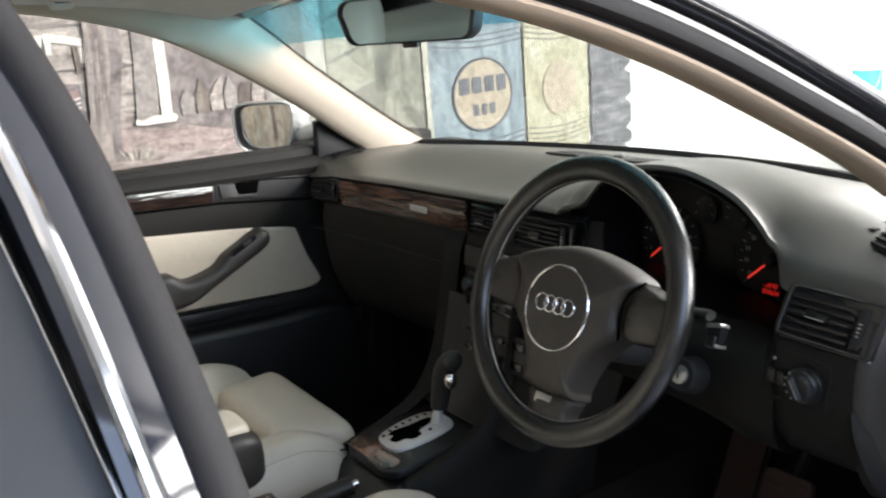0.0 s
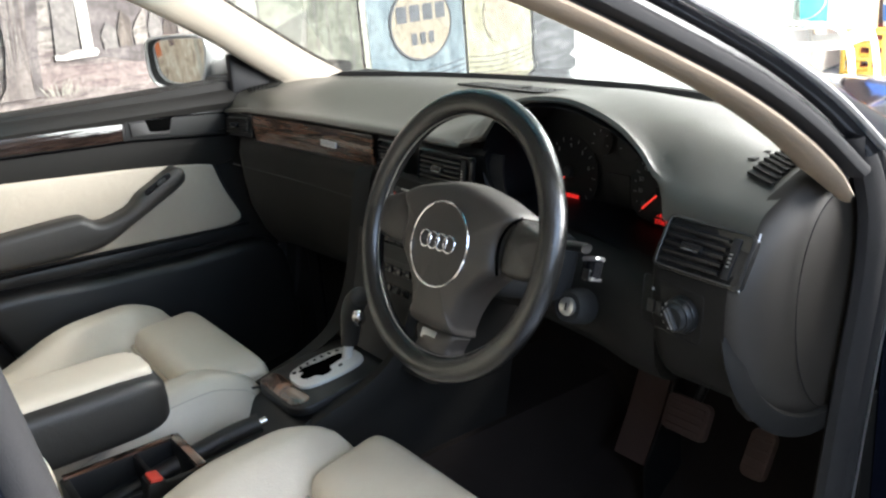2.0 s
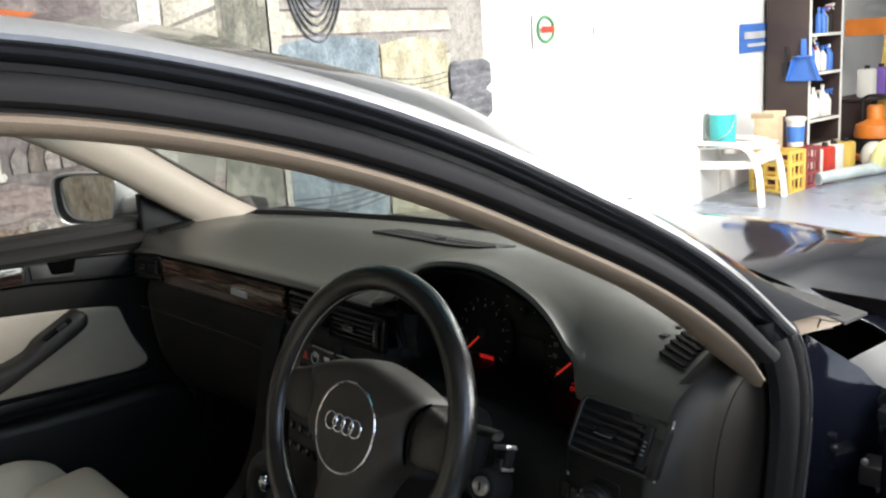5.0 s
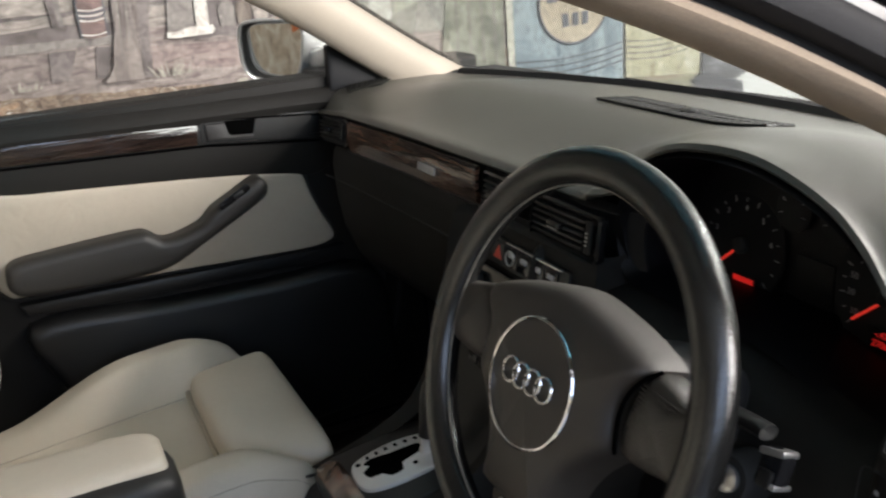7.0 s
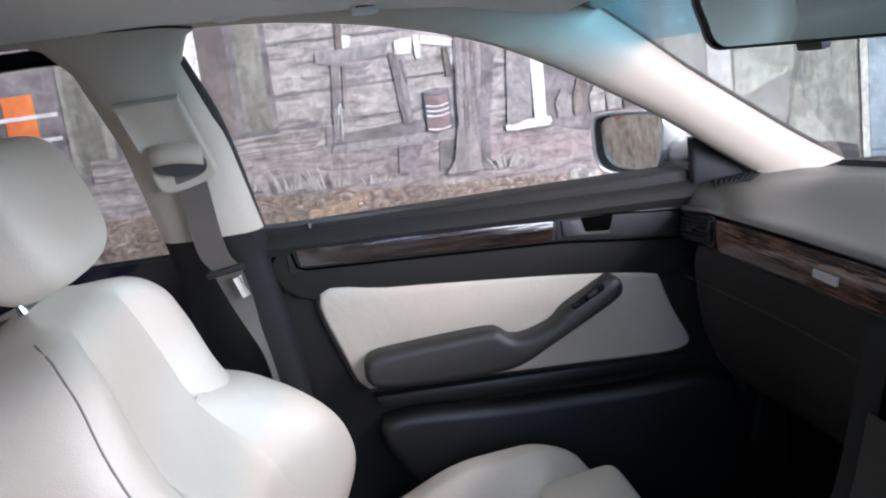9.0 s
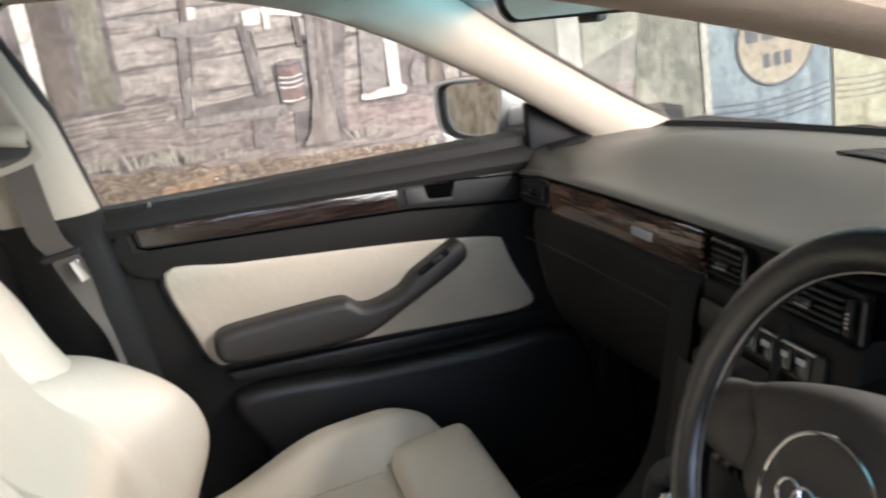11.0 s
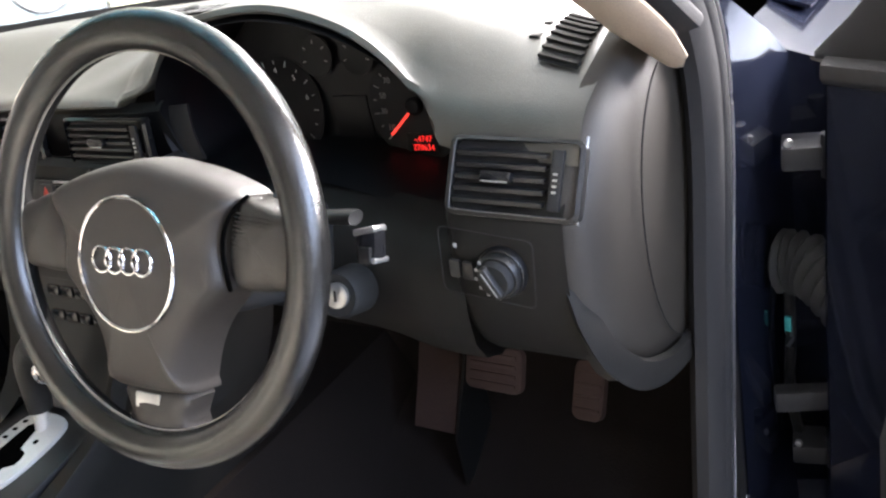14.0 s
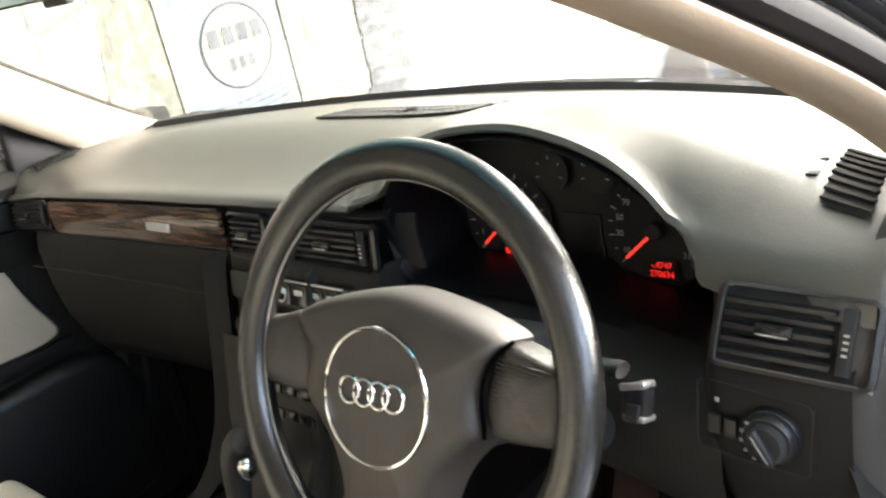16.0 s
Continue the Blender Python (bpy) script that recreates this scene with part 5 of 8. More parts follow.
# ---- front seats ----
def build_seat(cx):
    s = root("front_seat", (cx, -0.25, 0.28), "cream leather front seat with dark piping and side bolsters", "seat", group="front seats")
    part("base", block((cx, -0.24, 0.38), (0.40, 0.42, 0.20), 0.02), BLACK, s, "black seat base")
    hw = 0.272

    def on_cushion(t, v, up=0.0):
        """A point of the cushion: t across, v from the front edge to the back."""
        x = hw * t * (1 - 0.10 * (1 - ease(v, 0.0, 0.22)) ** 2 * abs(t)) * (1 - 0.10 * ease(v, 0.45, 1.0))
        z = 0.572 - 0.030 * ease(v, 0.15, 0.9)
        inner = 0.68 - 0.24 * ease(v, 0.02, 0.26)
        z += 0.062 * ease(abs(t), inner, inner + 0.26) * (1 - 0.80 * ease(v, 0.40, 0.80)) * (0.45 + 0.55 * ease(v, 0.02, 0.26))
        u = max(0, (abs(t) - 0.80) / 0.20)
        z -= 0.165 * (1 - math.sqrt(max(0, 1 - u ** 2.2)))
        z -= 0.075 * (1 - ease(v, 0.0, 0.12)) ** 2
        return Vector((cx + x, 0.040 - 0.56 * v - 0.035 * ease(abs(t), 0.75, 1.0) * (1 - ease(v, 0, 0.3)), z + up))

    cols = [math.sin(math.pi / 2 * (j / 30 - 1)) * 0.5 + 0.5 * (j / 30 - 1) for j in range(61)]
    rows = [[on_cushion(t, i / 32) for t in cols] for i in range(33)]
    skirt = [Vector((p.x, p.y + 0.004, 0.44)) for p in rows[0]]
    part("cushion", sheet([skirt] + rows), CREAM, s, "cream leather cushion with raised sides")
    part("thigh_pad", pillow(pose(cx, -0.036, 0.566, -4, 0, 0), (0.166, 0.074, 0.046), 0.50, 0.24, 56, 24,
                             lambda p: Vector((p.x * (1.02 + 2.4 * p.y), p.y, p.z))), CREAM, s, "padded cream thigh support")
    part("pad_gap", tube(smooth_path([(cx - 0.150, -0.085, 0.566), (cx - 0.132, -0.110, 0.574), (cx, -0.112, 0.572), (cx + 0.132, -0.110, 0.574), (cx + 0.150, -0.085, 0.566)], 5), 0.004, 8), SEAM, s, "soft groove behind the thigh support")
    for sd in (-1, 1):
        part("seam", tube([on_cushion(sd * 0.90, 0.03 + 0.80 * k / 20, -0.0002) for k in range(21)], 0.0010, 5), SEAM, s, "seam along the cushion's side")
        part("piping", tube([on_cushion(sd * t, v, 0.0012) for t, v in ((0.66, 0.03), (0.72, 0.035), (0.78, 0.045), (0.84, 0.06), (0.89, 0.08))], 0.0022, 6), PIPING, s, "dark piping at the cushion's front corner")
        part("panel_seam", tube([on_cushion(sd * (0.47 - 0.02 * math.sin(5 * v)), v, 0.0006) for v in [0.28 + 0.66 * k / 20 for k in range(21)]], 0.0016, 6), SEAM, s)
    # backrest
    bt = pose(cx, -0.520, 0.580, 20, 0, 0)      # local z runs up the back, +y faces forward
    widths = [(0, 0.245), (0.1, 0.262), (0.24, 0.282), (0.35, 0.282), (0.41, 0.258), (0.45, 0.222), (0.48, 0.160), (0.497, 0.085), (0.503, 0.05)]

    def on_back(t, z, out=0.0):
        """A point of the backrest's face: t across, z up."""
        w = sum(lerp(z + k * 0.010, widths) for k in (-2, -1, 0, 1, 2)) / 5
        d = 0.024 + 0.034 * (1 - ease(z, 0.10, 0.30)) + 0.030 * ease(abs(t), 0.46, 0.74) * (1 - ease(z, 0.40, 0.50))
        d -= 0.006 * math.exp(-((abs(t) - 0.50) / 0.035) ** 2) * ease(z, 0.20, 0.30) * (1 - ease(z, 0.42, 0.48))
        u = max(0, (abs(t) - 0.80) / 0.20)
        d -= 0.075 * (1 - math.sqrt(max(0, 1 - u ** 2.2)))
        d -= 0.050 * ease(z, 0.44, 0.505) ** 2
        return bt @ Vector((w * t, d + out, z))

    rows = []
    for i in range(45):
        z = -0.05 + 0.553 * i / 44
        row = [on_back(t, z) for t in cols]
        side = bt.to_3x3() @ Vector((0, -0.10, 0))
        rows.append([row[0] + side] + row + [row[-1] + side])
    rows.append([bt @ Vector((0.05 * t, -0.09, 0.497)) for t in [-1] + cols + [1]])
    part("backrest", sheet(rows), CREAM, s, "cream leather backrest with deep side bolsters")
    lobe = [(-0.10, 0.05), (-0.06, 0.09), (-0.01, 0.140), (0.03, 0.165), (0.07, 0.172), (0.105, 0.168), (0.14, 0.154), (0.17, 0.136), (0.20, 0.111), (0.225, 0.087), (0.245, 0.060), (0.258, 0.035), (0.264, 0.012)]
    tall = smooth_path([(0, z, d) for z, d in lobe], 3)
    for sd in (-1, 1):
        rows = [[bt @ Vector((sd * x, d, p.y)) for x, d in ((0.115, 0.020), (0.145, 0.030 + 0.16 * p.z), (0.180, 0.020 + 0.58 * p.z), (0.212, 0.006 + 0.90 * p.z), (0.242, p.z), (0.266, 0.93 * p.z),
                                                       (0.282, 0.74 * p.z), (0.290, 0.45 * p.z), (0.289, 0.10 * p.z - 0.01), (0.278, -0.05))] for p in tall]
        part("side_bolster", sheet(rows), CREAM, s, "full cream leather side bolster")
        part("seam", tube([on_back(sd * 0.93, 0.02 + 0.455 * k / 24, 0.0002) for k in range(25)], 0.0014, 6), THREAD, s, "dark stitched seam along the backrest's edge")
        part("post", tube([bt @ Vector((sd * 0.06, -0.03, 0.47)), bt @ Vector((sd * 0.06, -0.03, 0.58))], 0.006, 10), CHROME, s, "chrome headrest post")
    part("back_shell", pillow(bt @ Matrix.Translation((0, -0.085, 0.24)), (0.240, 0.050, 0.25), 0.4, 0.4, 30, 18), HIDE, s, "dark rear shell")
    part("headrest", pillow(bt @ Matrix.Translation((0, 0.010, 0.600)), (0.140, 0.062, 0.094), 0.62, 0.55, 40, 24), CREAM, s, "cream leather headrest")
    part("piping", tube([bt @ Matrix.Translation((0, -0.018, 0.600)) @ Vector((0.136 * math.cos(a), 0.0, 0.091 * math.sin(a))) for a in [2 * math.pi * i / 48 for i in range(48)]], 0.0028, 6, closed=True, up=bt.to_3x3() @ Vector((0, 1, 0))), PIPING, s)
    return s


seat = build_seat(-0.352)
copy_thing(seat, Matrix.Translation((0.398, -0.260, 0.312)))

# folding armrest beside the passenger seat
ar = root("armrest", (-0.09, -0.30, 0.55), "folding armrest, cream leather top on a black base", "armrest")
am = pose(-0.075, -0.335, 0.690, 0, 0, 0)
part("base", pillow(am @ Matrix.Translation((0.012, 0, -0.022)), (0.055, 0.150, 0.048), 0.45, 0.35, 30, 16), HIDE, ar, "black leather side and base")
part("top", pillow(am @ Matrix.Translation((-0.004, -0.01, 0.012)), (0.050, 0.150, 0.026), 0.5, 0.35, 30, 16), CREAM, ar, "cream leather top")
part("hinge", block((-0.10, -0.44, 0.60), (0.06, 0.06, 0.16), 0.015), BLACK, ar)

# ---- centre console ----
con = root("centre_console", (-0.04, -0.1, 0.3), "black centre console with silver gear gate and burr wood surround", "console")
rows = []
for y, z, w in ((0.26, 0.66, 0.105), (0.20, 0.625, 0.100), (0.155, 0.600, 0.092), (0.10, 0.588, 0.088), (0.00, 0.580, 0.086), (-0.03, 0.565, 0.086), (-0.06, 0.53, 0.085), (-0.20, 0.520, 0.083), (-0.34, 0.52, 0.083), (-0.60, 0.50, 0.083)):
    rows.append([Vector((-0.040 + x * w, y, zz)) for x, zz in ((-1.12, 0.30), (-1.06, z - 0.06), (-1.0, z - 0.012), (-0.92, z), (0, z + 0.002), (0.92, z), (1.0, z - 0.012), (1.06, z - 0.06), (1.12, 0.30))])
part("body", sheet(rows), BLACK, con, "black console tunnel cover")
# side walls that sweep down from the dashboard to the gear gate
for x0, sd in ((-0.145, -1), (0.070, 1)):
    edge = smooth_path([(x0, y, z) for y, z in ((0.246, 0.910), (0.232, 0.890), (0.214, 0.815), (0.196, 0.740), (0.176, 0.688), (0.140, 0.640), (0.085, 0.612), (0.030, 0.596), (-0.010, 0.585))], 5)
    part("side_wall", sheet([[p + Vector((-sd * dx, dy, dz)) for p in edge] for dx, dy, dz in ((0.030, 0.018, 0.002), (0.012, 0.006, 0.001), (0.004, 0.0, 0.0), (0.0, 0.003, -0.004), (-0.002, 0.030, -0.030), (-0.004, 0.10, -0.10), (-0.006, 0.16, -0.30))]), DASH_LOW_SHADE, con, "dark padded side of the console")
part("ramp", sheet([[Vector((x, y + 0.010, z - 0.004)) for x in (-0.125, -0.04, 0.05)] for y, z in ((0.214, 0.815), (0.196, 0.740), (0.180, 0.690), (0.160, 0.655), (0.140, 0.632))]), BLACK, con, "black ramp behind the gear gate")
gm = face_pose((-0.046, 0.082, 0.611), (1, 0, 0), (0, 1, 0.13))
part("surround", prism(rounded(0.160, 0.190, 0.034), 0.014, gm @ Matrix.Translation((0.002, -0.006, -0.014)), 0.005), BLACK, con, "black gear surround")
part("wood_surround", prism([(p[0] * 0.9, p[1]) for p in rounded(0.150, 0.034, 0.016)], 0.004, gm @ Matrix.Translation((-0.002, -0.078, -0.002)), 0.0015), WOOD_LIT, con, "burr wood edge of the gear surround")
SHIELD = smo([(-0.026, 0.056), (0.004, 0.062), (0.030, 0.058), (0.042, 0.040), (0.044, 0.0), (0.038, -0.040), (0.024, -0.058), (-0.006, -0.060), (-0.030, -0.052), (-0.040, -0.030), (-0.044, 0.005), (-0.038, 0.040)], 4)
gate = part("gear_gate", prism(SHIELD, 0.006, gm, 0.002), GATE, con, "brushed silver gear gate")
part("gate_slot", prism(smo([(-0.016, 0.036), (0.000, 0.040), (0.006, 0.020), (0.010, 0.004), (0.024, 0.000), (0.026, -0.018), (0.014, -0.026), (0.012, -0.042), (-0.004, -0.046), (-0.012, -0.034), (-0.020, -0.040), (-0.026, -0.026), (-0.020, 0.0)], 2), 0.0064, gm), VOID, gate, "flat black patch for the shade in the gear gate's slot")
for i in range(6):
    part("gate_mark", prism(rounded(0.007, 0.0045, 0.001), 0.0066, gm @ pose(-0.033 + 0.0006 * (i - 3) ** 2, 0.040 - 0.014 * i, 0, 0, 0, 6 * (3 - i))), VOID, gate)
for x, y in ((0.022, 0.018), (-0.024, -0.046)):
    part("gate_mark", spin([(0.0036, 0), (0.0036, 0.0066), (0, 0.0066)], gm @ Matrix.Translation((x, y, 0)), 12), VOID, gate)
lev = root("gear_selector", (-0.045, 0.12, 0.60), "automatic gear selector with black knob and chrome button", "gear lever")
part("shaft", tube([Vector((-0.040, 0.118, 0.610)), Vector((-0.033, 0.126, 0.652))], 0.0085, 16), GATE, lev, "silver shaft")
part("knob", tube(smooth_path([(-0.034, 0.126, 0.646), (-0.031, 0.130, 0.672), (-0.027, 0.134, 0.700), (-0.018, 0.138, 0.722), (-0.006, 0.141, 0.734), (0.004, 0.142, 0.738)], 5), 0.017, 18, up=(0, 1, 0), r2=0.021, scales=[0.72 + 0.28 * min(1, i / 14) - 0.5 * max(0, (i - 20) / 5) ** 2 for i in range(26)]), HIDE, lev, "black leather knob")
part("button", pillow(pose(0.006, 0.128, 0.706, 0, 0, 0), (0.010, 0.011, 0.014), 0.8, 0.8, 18, 14), CHROME, lev, "chrome release button")
hb = root("handbrake", (-0.02, -0.2, 0.52), "black handbrake lever with a chrome button", "handbrake")
part("lever", tube(smooth_path([(-0.030, -0.34, 0.530), (-0.022, -0.22, 0.555), (-0.010, -0.12, 0.578), (0.002, -0.065, 0.588)], 5), 0.015, 14), HIDE, hb, "black leather grip")
part("button", tube([Vector((0.002, -0.065, 0.588)), Vector((0.004, -0.055, 0.590))], 0.006, 12), CHROME, hb, "chrome button")
box = root("console_tray", (0.02, -0.28, 0.5), "black storage tray with dark wood rim between the seats", "tray")
for dx, dy, sx, sy in ((-0.055, 0, 0.010, 0.17), (0.055, 0, 0.010, 0.17), (0, 0.08, 0.12, 0.012), (0, -0.08, 0.12, 0.012), (0, 0.02, 0.10, 0.008)):
    part("rim", block((0.020 + dx, -0.27 + dy, 0.560), (sx, sy, 0.075), 0.003), BLACK, box)
part("bottom", block((0.020, -0.27, 0.527), (0.11, 0.16, 0.008), 0), MATT, box)
part("wood_rim", block((-0.034, -0.27, 0.600), (0.012, 0.165, 0.005), 0.002), WOOD_LIT, box)
part("wood_rim", block((0.020, -0.188, 0.600), (0.115, 0.014, 0.005), 0.002), WOOD_LIT, box)
bk = root("belt_buckle", (0.085, -0.27, 0.5), "black seat belt buckle with a red button", "belt buckle")
part("body", block((0.088, -0.265, 0.575), (0.034, 0.026, 0.085), 0.005, (-8, 0, 0)), BLACK, bk)
part("button", block((0.088, -0.259, 0.617), (0.027, 0.017, 0.008), 0.002, (-8, 0, 0)), RED, bk, "red release button")


# ---- passenger door, closed ----
pd = root("passenger_door", (-0.75, -0.1, 0.3), "closed passenger door with cream leather panel and wood strip", "car door")
DM = face_pose((-0.715, 0, 0), (0, 1, 0), (0, 0, 1))     # local x forward, y up, z into the cabin


part("door_card", block((-0.760, 0.06, 0.66), (0.09, 1.06, 0.72), 0.01), DASH_LOW_SHADE, pd, "dark door card")
part("outer_skin", sheet([[Vector((x, y, z)) for y in (-0.46, -0.1, 0.3, 0.55)] for x, z in ((-0.88, 0.35), (-0.91, 0.60), (-0.905, 0.80), (-0.87, 0.92), (-0.82, 0.98), (-0.775, 1.015))], 0.004), PAINT, pd, "dark painted outer skin")
rows = []
for o, dz in ((-0.775, -0.02), (-0.765, 0.002), (-0.735, 0.006), (-0.712, 0.000), (-0.698, -0.012), (-0.694, -0.022), (-0.700, -0.036)):
    rows.append([Vector((o + (0.012 * ease(y, 0.15, 0.35)), y, lerp(y, [(-0.47, 1.018), (-0.06, 1.005), (0.26, 0.999), (0.55, 0.990)]) + dz)) for y in [-0.47 + 1.0 * i / 24 for i in range(25)]])
part("sill_pad", sheet(rows), DASH_LOW_SHADE, pd, "dark padded window ledge")
part("window_seal", tube([Vector((-0.742, y, lerp(y, [(-0.47, 1.024), (-0.06, 1.011), (0.26, 1.005), (0.42, 1.000)]))) for y in [-0.47 + 0.89 * i / 16 for i in range(17)]], 0.006, 8), RUBBER, pd)
part("upper_panel", prism(smo([(-0.445, 0.990), (-0.2, 0.985), (0.25, 0.966), (0.27, 0.90), (0.225, 0.842), (0.0, 0.868), (-0.25, 0.890), (-0.43, 0.905)], 4), 0.012, DM, 0.004), DASH_LOW_SHADE, pd, "dark upper door panel")
part("recess_line", prism([(-0.440, 1.000), (-0.435, 0.951), (0.255, 0.918), (0.262, 0.964), (0.02, 0.977)], 0.0145, DM, 0.002), BLACK, pd, "black inset band")
# same veneer as the dash strip, without the light in its colour
part("wood_strip", prism([(-0.424, 0.994), (-0.418, 0.958), (0.012, 0.934), (0.016, 0.970)], 0.018, DM, 0.003), WOOD_UNLIT, pd, "lacquered dark burr wood strip")
groove = [DM @ Vector((x, y, 0.0150)) for x, y in [(0.262, 0.952), (0.03, 0.9755), (-0.20, 0.9885), (-0.405, 1.000), (-0.424, 0.996), (-0.430, 0.985), (-0.424, 0.958), (-0.412, 0.9525), (-0.20, 0.942), (0.03, 0.930), (0.250, 0.904)]]
part("band_groove", tube(groove, 0.0022, 6, up=(1, 0, 0)), VOID, pd, "dark groove round the wood band")
hd = part("handle_plate", prism([(0.020, 0.974), (0.018, 0.936), (0.218, 0.914), (0.228, 0.958)], 0.017, DM, 0.003), MATT, pd, "black inner door handle")
# lies on the plate; its black stands in for the well's shade
part("handle_well", prism([(0.064, 0.969), (0.069, 0.946), (0.074, 0.942), (0.108, 0.939), (0.113, 0.942), (0.121, 0.965)], 0.0176, DM), VOID, hd, "flat black patch for the shade in the handle's finger well")
part("handle_lever", prism([(0.028, 0.969), (0.030, 0.940), (0.110, 0.932), (0.112, 0.939), (0.072, 0.942), (0.067, 0.946), (0.062, 0.966)], 0.0215, DM, 0.002), LINING, hd, "dark grey pull lever")
part("cream_panel", prism(smo([(-0.395, 0.907), (-0.28, 0.900), (-0.14, 0.888), (0.0, 0.875), (0.11, 0.862), (0.185, 0.849), (0.197, 0.838), (0.206, 0.808), (0.220, 0.770), (0.240, 0.728), (0.241, 0.712), (0.228, 0.703), (0.19, 0.699), (0.09, 0.703), (-0.066, 0.711), (-0.30, 0.722), (-0.345, 0.732), (-0.368, 0.785)], 4), 0.016, DM, 0.007, 3), CREAM_DOOR, pd, "cream leather panel, slightly creased")
part("panel_welt", tube([DM @ Vector((x, y, 0.008)) for x, y in smo([(-0.398, 0.909), (-0.28, 0.9025), (-0.14, 0.8905), (0.0, 0.8775), (0.11, 0.8645), (0.187, 0.851), (0.200, 0.838), (0.2085, 0.808), (0.2225, 0.770), (0.2425, 0.728), (0.244, 0.710), (0.229, 0.700), (0.19, 0.6965), (0.09, 0.7005), (-0.066, 0.7085), (-0.30, 0.7195), (-0.348, 0.730), (-0.371, 0.785)], 4)], 0.0026, 6, closed=True, up=(1, 0, 0)), BLACK, pd, "dark welt round the cream panel")
# armrest that runs on into the sloping pull
o = smo([(-0.340, 0.770), (-0.334, 0.788), (-0.315, 0.797), (-0.26, 0.801), (-0.18, 0.805), (-0.118, 0.806), (-0.100, 0.799), (-0.084, 0.787), (-0.058, 0.786), (-0.012, 0.800), (0.014, 0.822), (0.050, 0.841), (0.092, 0.862), (0.112, 0.859), (0.118, 0.842), (0.106, 0.823), (0.046, 0.791), (-0.016, 0.760), (-0.060, 0.738), (-0.095, 0.729), (-0.145, 0.727), (-0.22, 0.728), (-0.310, 0.734), (-0.336, 0.748)], 4)
arm = part("armrest", prism(o, 0.052, DM @ Matrix.Translation((0, 0, 0.006)), 0.0165, 5), ARMHIDE, pd, "dark armrest running on into a sloping pull")
part("armrest_lip", tube([DM @ Vector((x, y, 0.014)) for x, y in ((-0.338, 0.745), (-0.333, 0.735), (-0.312, 0.729), (-0.26, 0.724), (-0.20, 0.722))], 0.003, 6, up=(1, 0, 0)), CREAM_DOOR, pd, "pale edge under the armrest")
part("switch_recess", prism(rounded(0.066, 0.013, 0.005), 0.0012, DM @ pose(0.052, 0.8395, 0.0575, 0, 0, 27), 0.0004), GLOSSB, arm, "recessed window switch panel")
part("switch", prism(rounded(0.020, 0.008, 0.002), 0.0040, DM @ pose(0.060, 0.8435, 0.0575, 0, 0, 27), 0.001), BLACK, arm, "window switch")
part("wood_line", prism([(-0.33, 0.712), (-0.32, 0.690), (-0.20, 0.682), (0.26, 0.664), (0.26, 0.694), (-0.06, 0.704)], 0.020, DM, 0.006), BLACK, pd, "dark ledge under the cream panel")
part("map_pocket", prism(smo([(-0.322, 0.672), (-0.10, 0.664), (0.10, 0.655), (0.30, 0.645), (0.34, 0.5), (0.30, 0.36), (-0.10, 0.34), (-0.22, 0.40), (-0.29, 0.55)], 4), 0.045, DM, 0.02, 3), BLACK, pd, "dark map pocket")
part("lock_pin", spin([(0.0055, 0), (0.0055, 0.012), (0.004, 0.016), (0, 0.016)], pose(-0.722, -0.395, 1.010), 14), BLACK, pd, "black lock pin")
gl = part("side_window", sheet([[Vector((-(side_x(z) + 0.028), y, z)) for y in (-0.52, -0.3, 0.0, 0.25, 0.45)] for z in (1.0, 1.1, 1.2, 1.3, 1.36)]), SIDEGLASS, pd, "clear side window")
gl.visible_shadow = False
part("mirror_sail", prism([(0.268, 1.000), (0.270, 1.076), (0.284, 1.078), (0.375, 1.014), (0.41, 0.985), (0.26, 0.985)], 0.018, face_pose((-0.716, 0, 0), (0, 1, 0), (0, 0, 1)), 0.006), DIALBLACK, pd, "black triangle at the mirror's foot")

# door mirror
mr = root("door_mirror", (-0.85, 0.24, 1.02), "door mirror with bright housing, reflecting the garage", "mirror")
mm = face_pose((-0.860, 0.217, 1.064), (0.84, 0.52, 0), (0, 0.05, 1))
O = [(x * 1.03, y * 1.03) for x, y in smo([(-0.080, 0.040), (-0.05, 0.052), (0.02, 0.054), (0.066, 0.050), (0.078, 0.030), (0.070, -0.020), (0.055, -0.050), (0.02, -0.060), (-0.05, -0.056), (-0.078, -0.035), (-0.084, 0.0)], 4)]
inset = [(x * 0.90 + 0.003, y * 0.88) for x, y in O]
rows = [[mm @ Vector((x * s, y * s, z)) for x, y in O] for s, z in ((1.0, 0.004), (1.03, 0.004), (1.055, -0.004), (1.07, -0.03), (1.0, -0.065), (0.75, -0.095), (0.35, -0.108), (0.0, -0.110))]
part("housing", sheet(rows, ring=True), SILVERPAINT, mr, "bright satin mirror housing")
part("inner_wall", sheet([[mm @ Vector((x, y, 0.003)) for x, y in O], [mm @ Vector((x * 0.965, y * 0.965, 0.0)) for x, y in O], [mm @ Vector((x, y, -0.012)) for x, y in inset]], ring=True), MATT, mr, "black inside of the housing's lip")
part("rim", tube([mm @ Vector((x * 1.005, y * 1.005, 0.004)) for x, y in O], 0.0040, 8, closed=True, up=mm.to_3x3() @ Vector((0, 0, 1))), SILVERPAINT, mr, "bright rim of the housing")
part("glass", poly([mm @ pose(0, 0, 0, 4, 0, 0) @ Vector((x * 1.005, y * 1.005, -0.011)) for x, y in inset], [tuple(range(len(O)))]), MIRROR, mr, "mirror glass", smooth=False)
part("glass_edge", tube([mm @ pose(0, 0, 0, 4, 0, 0) @ Vector((x, y, -0.010)) for x, y in inset], 0.0013, 6, closed=True, up=mm.to_3x3() @ Vector((0, 0, 1))), SATIN, mr)
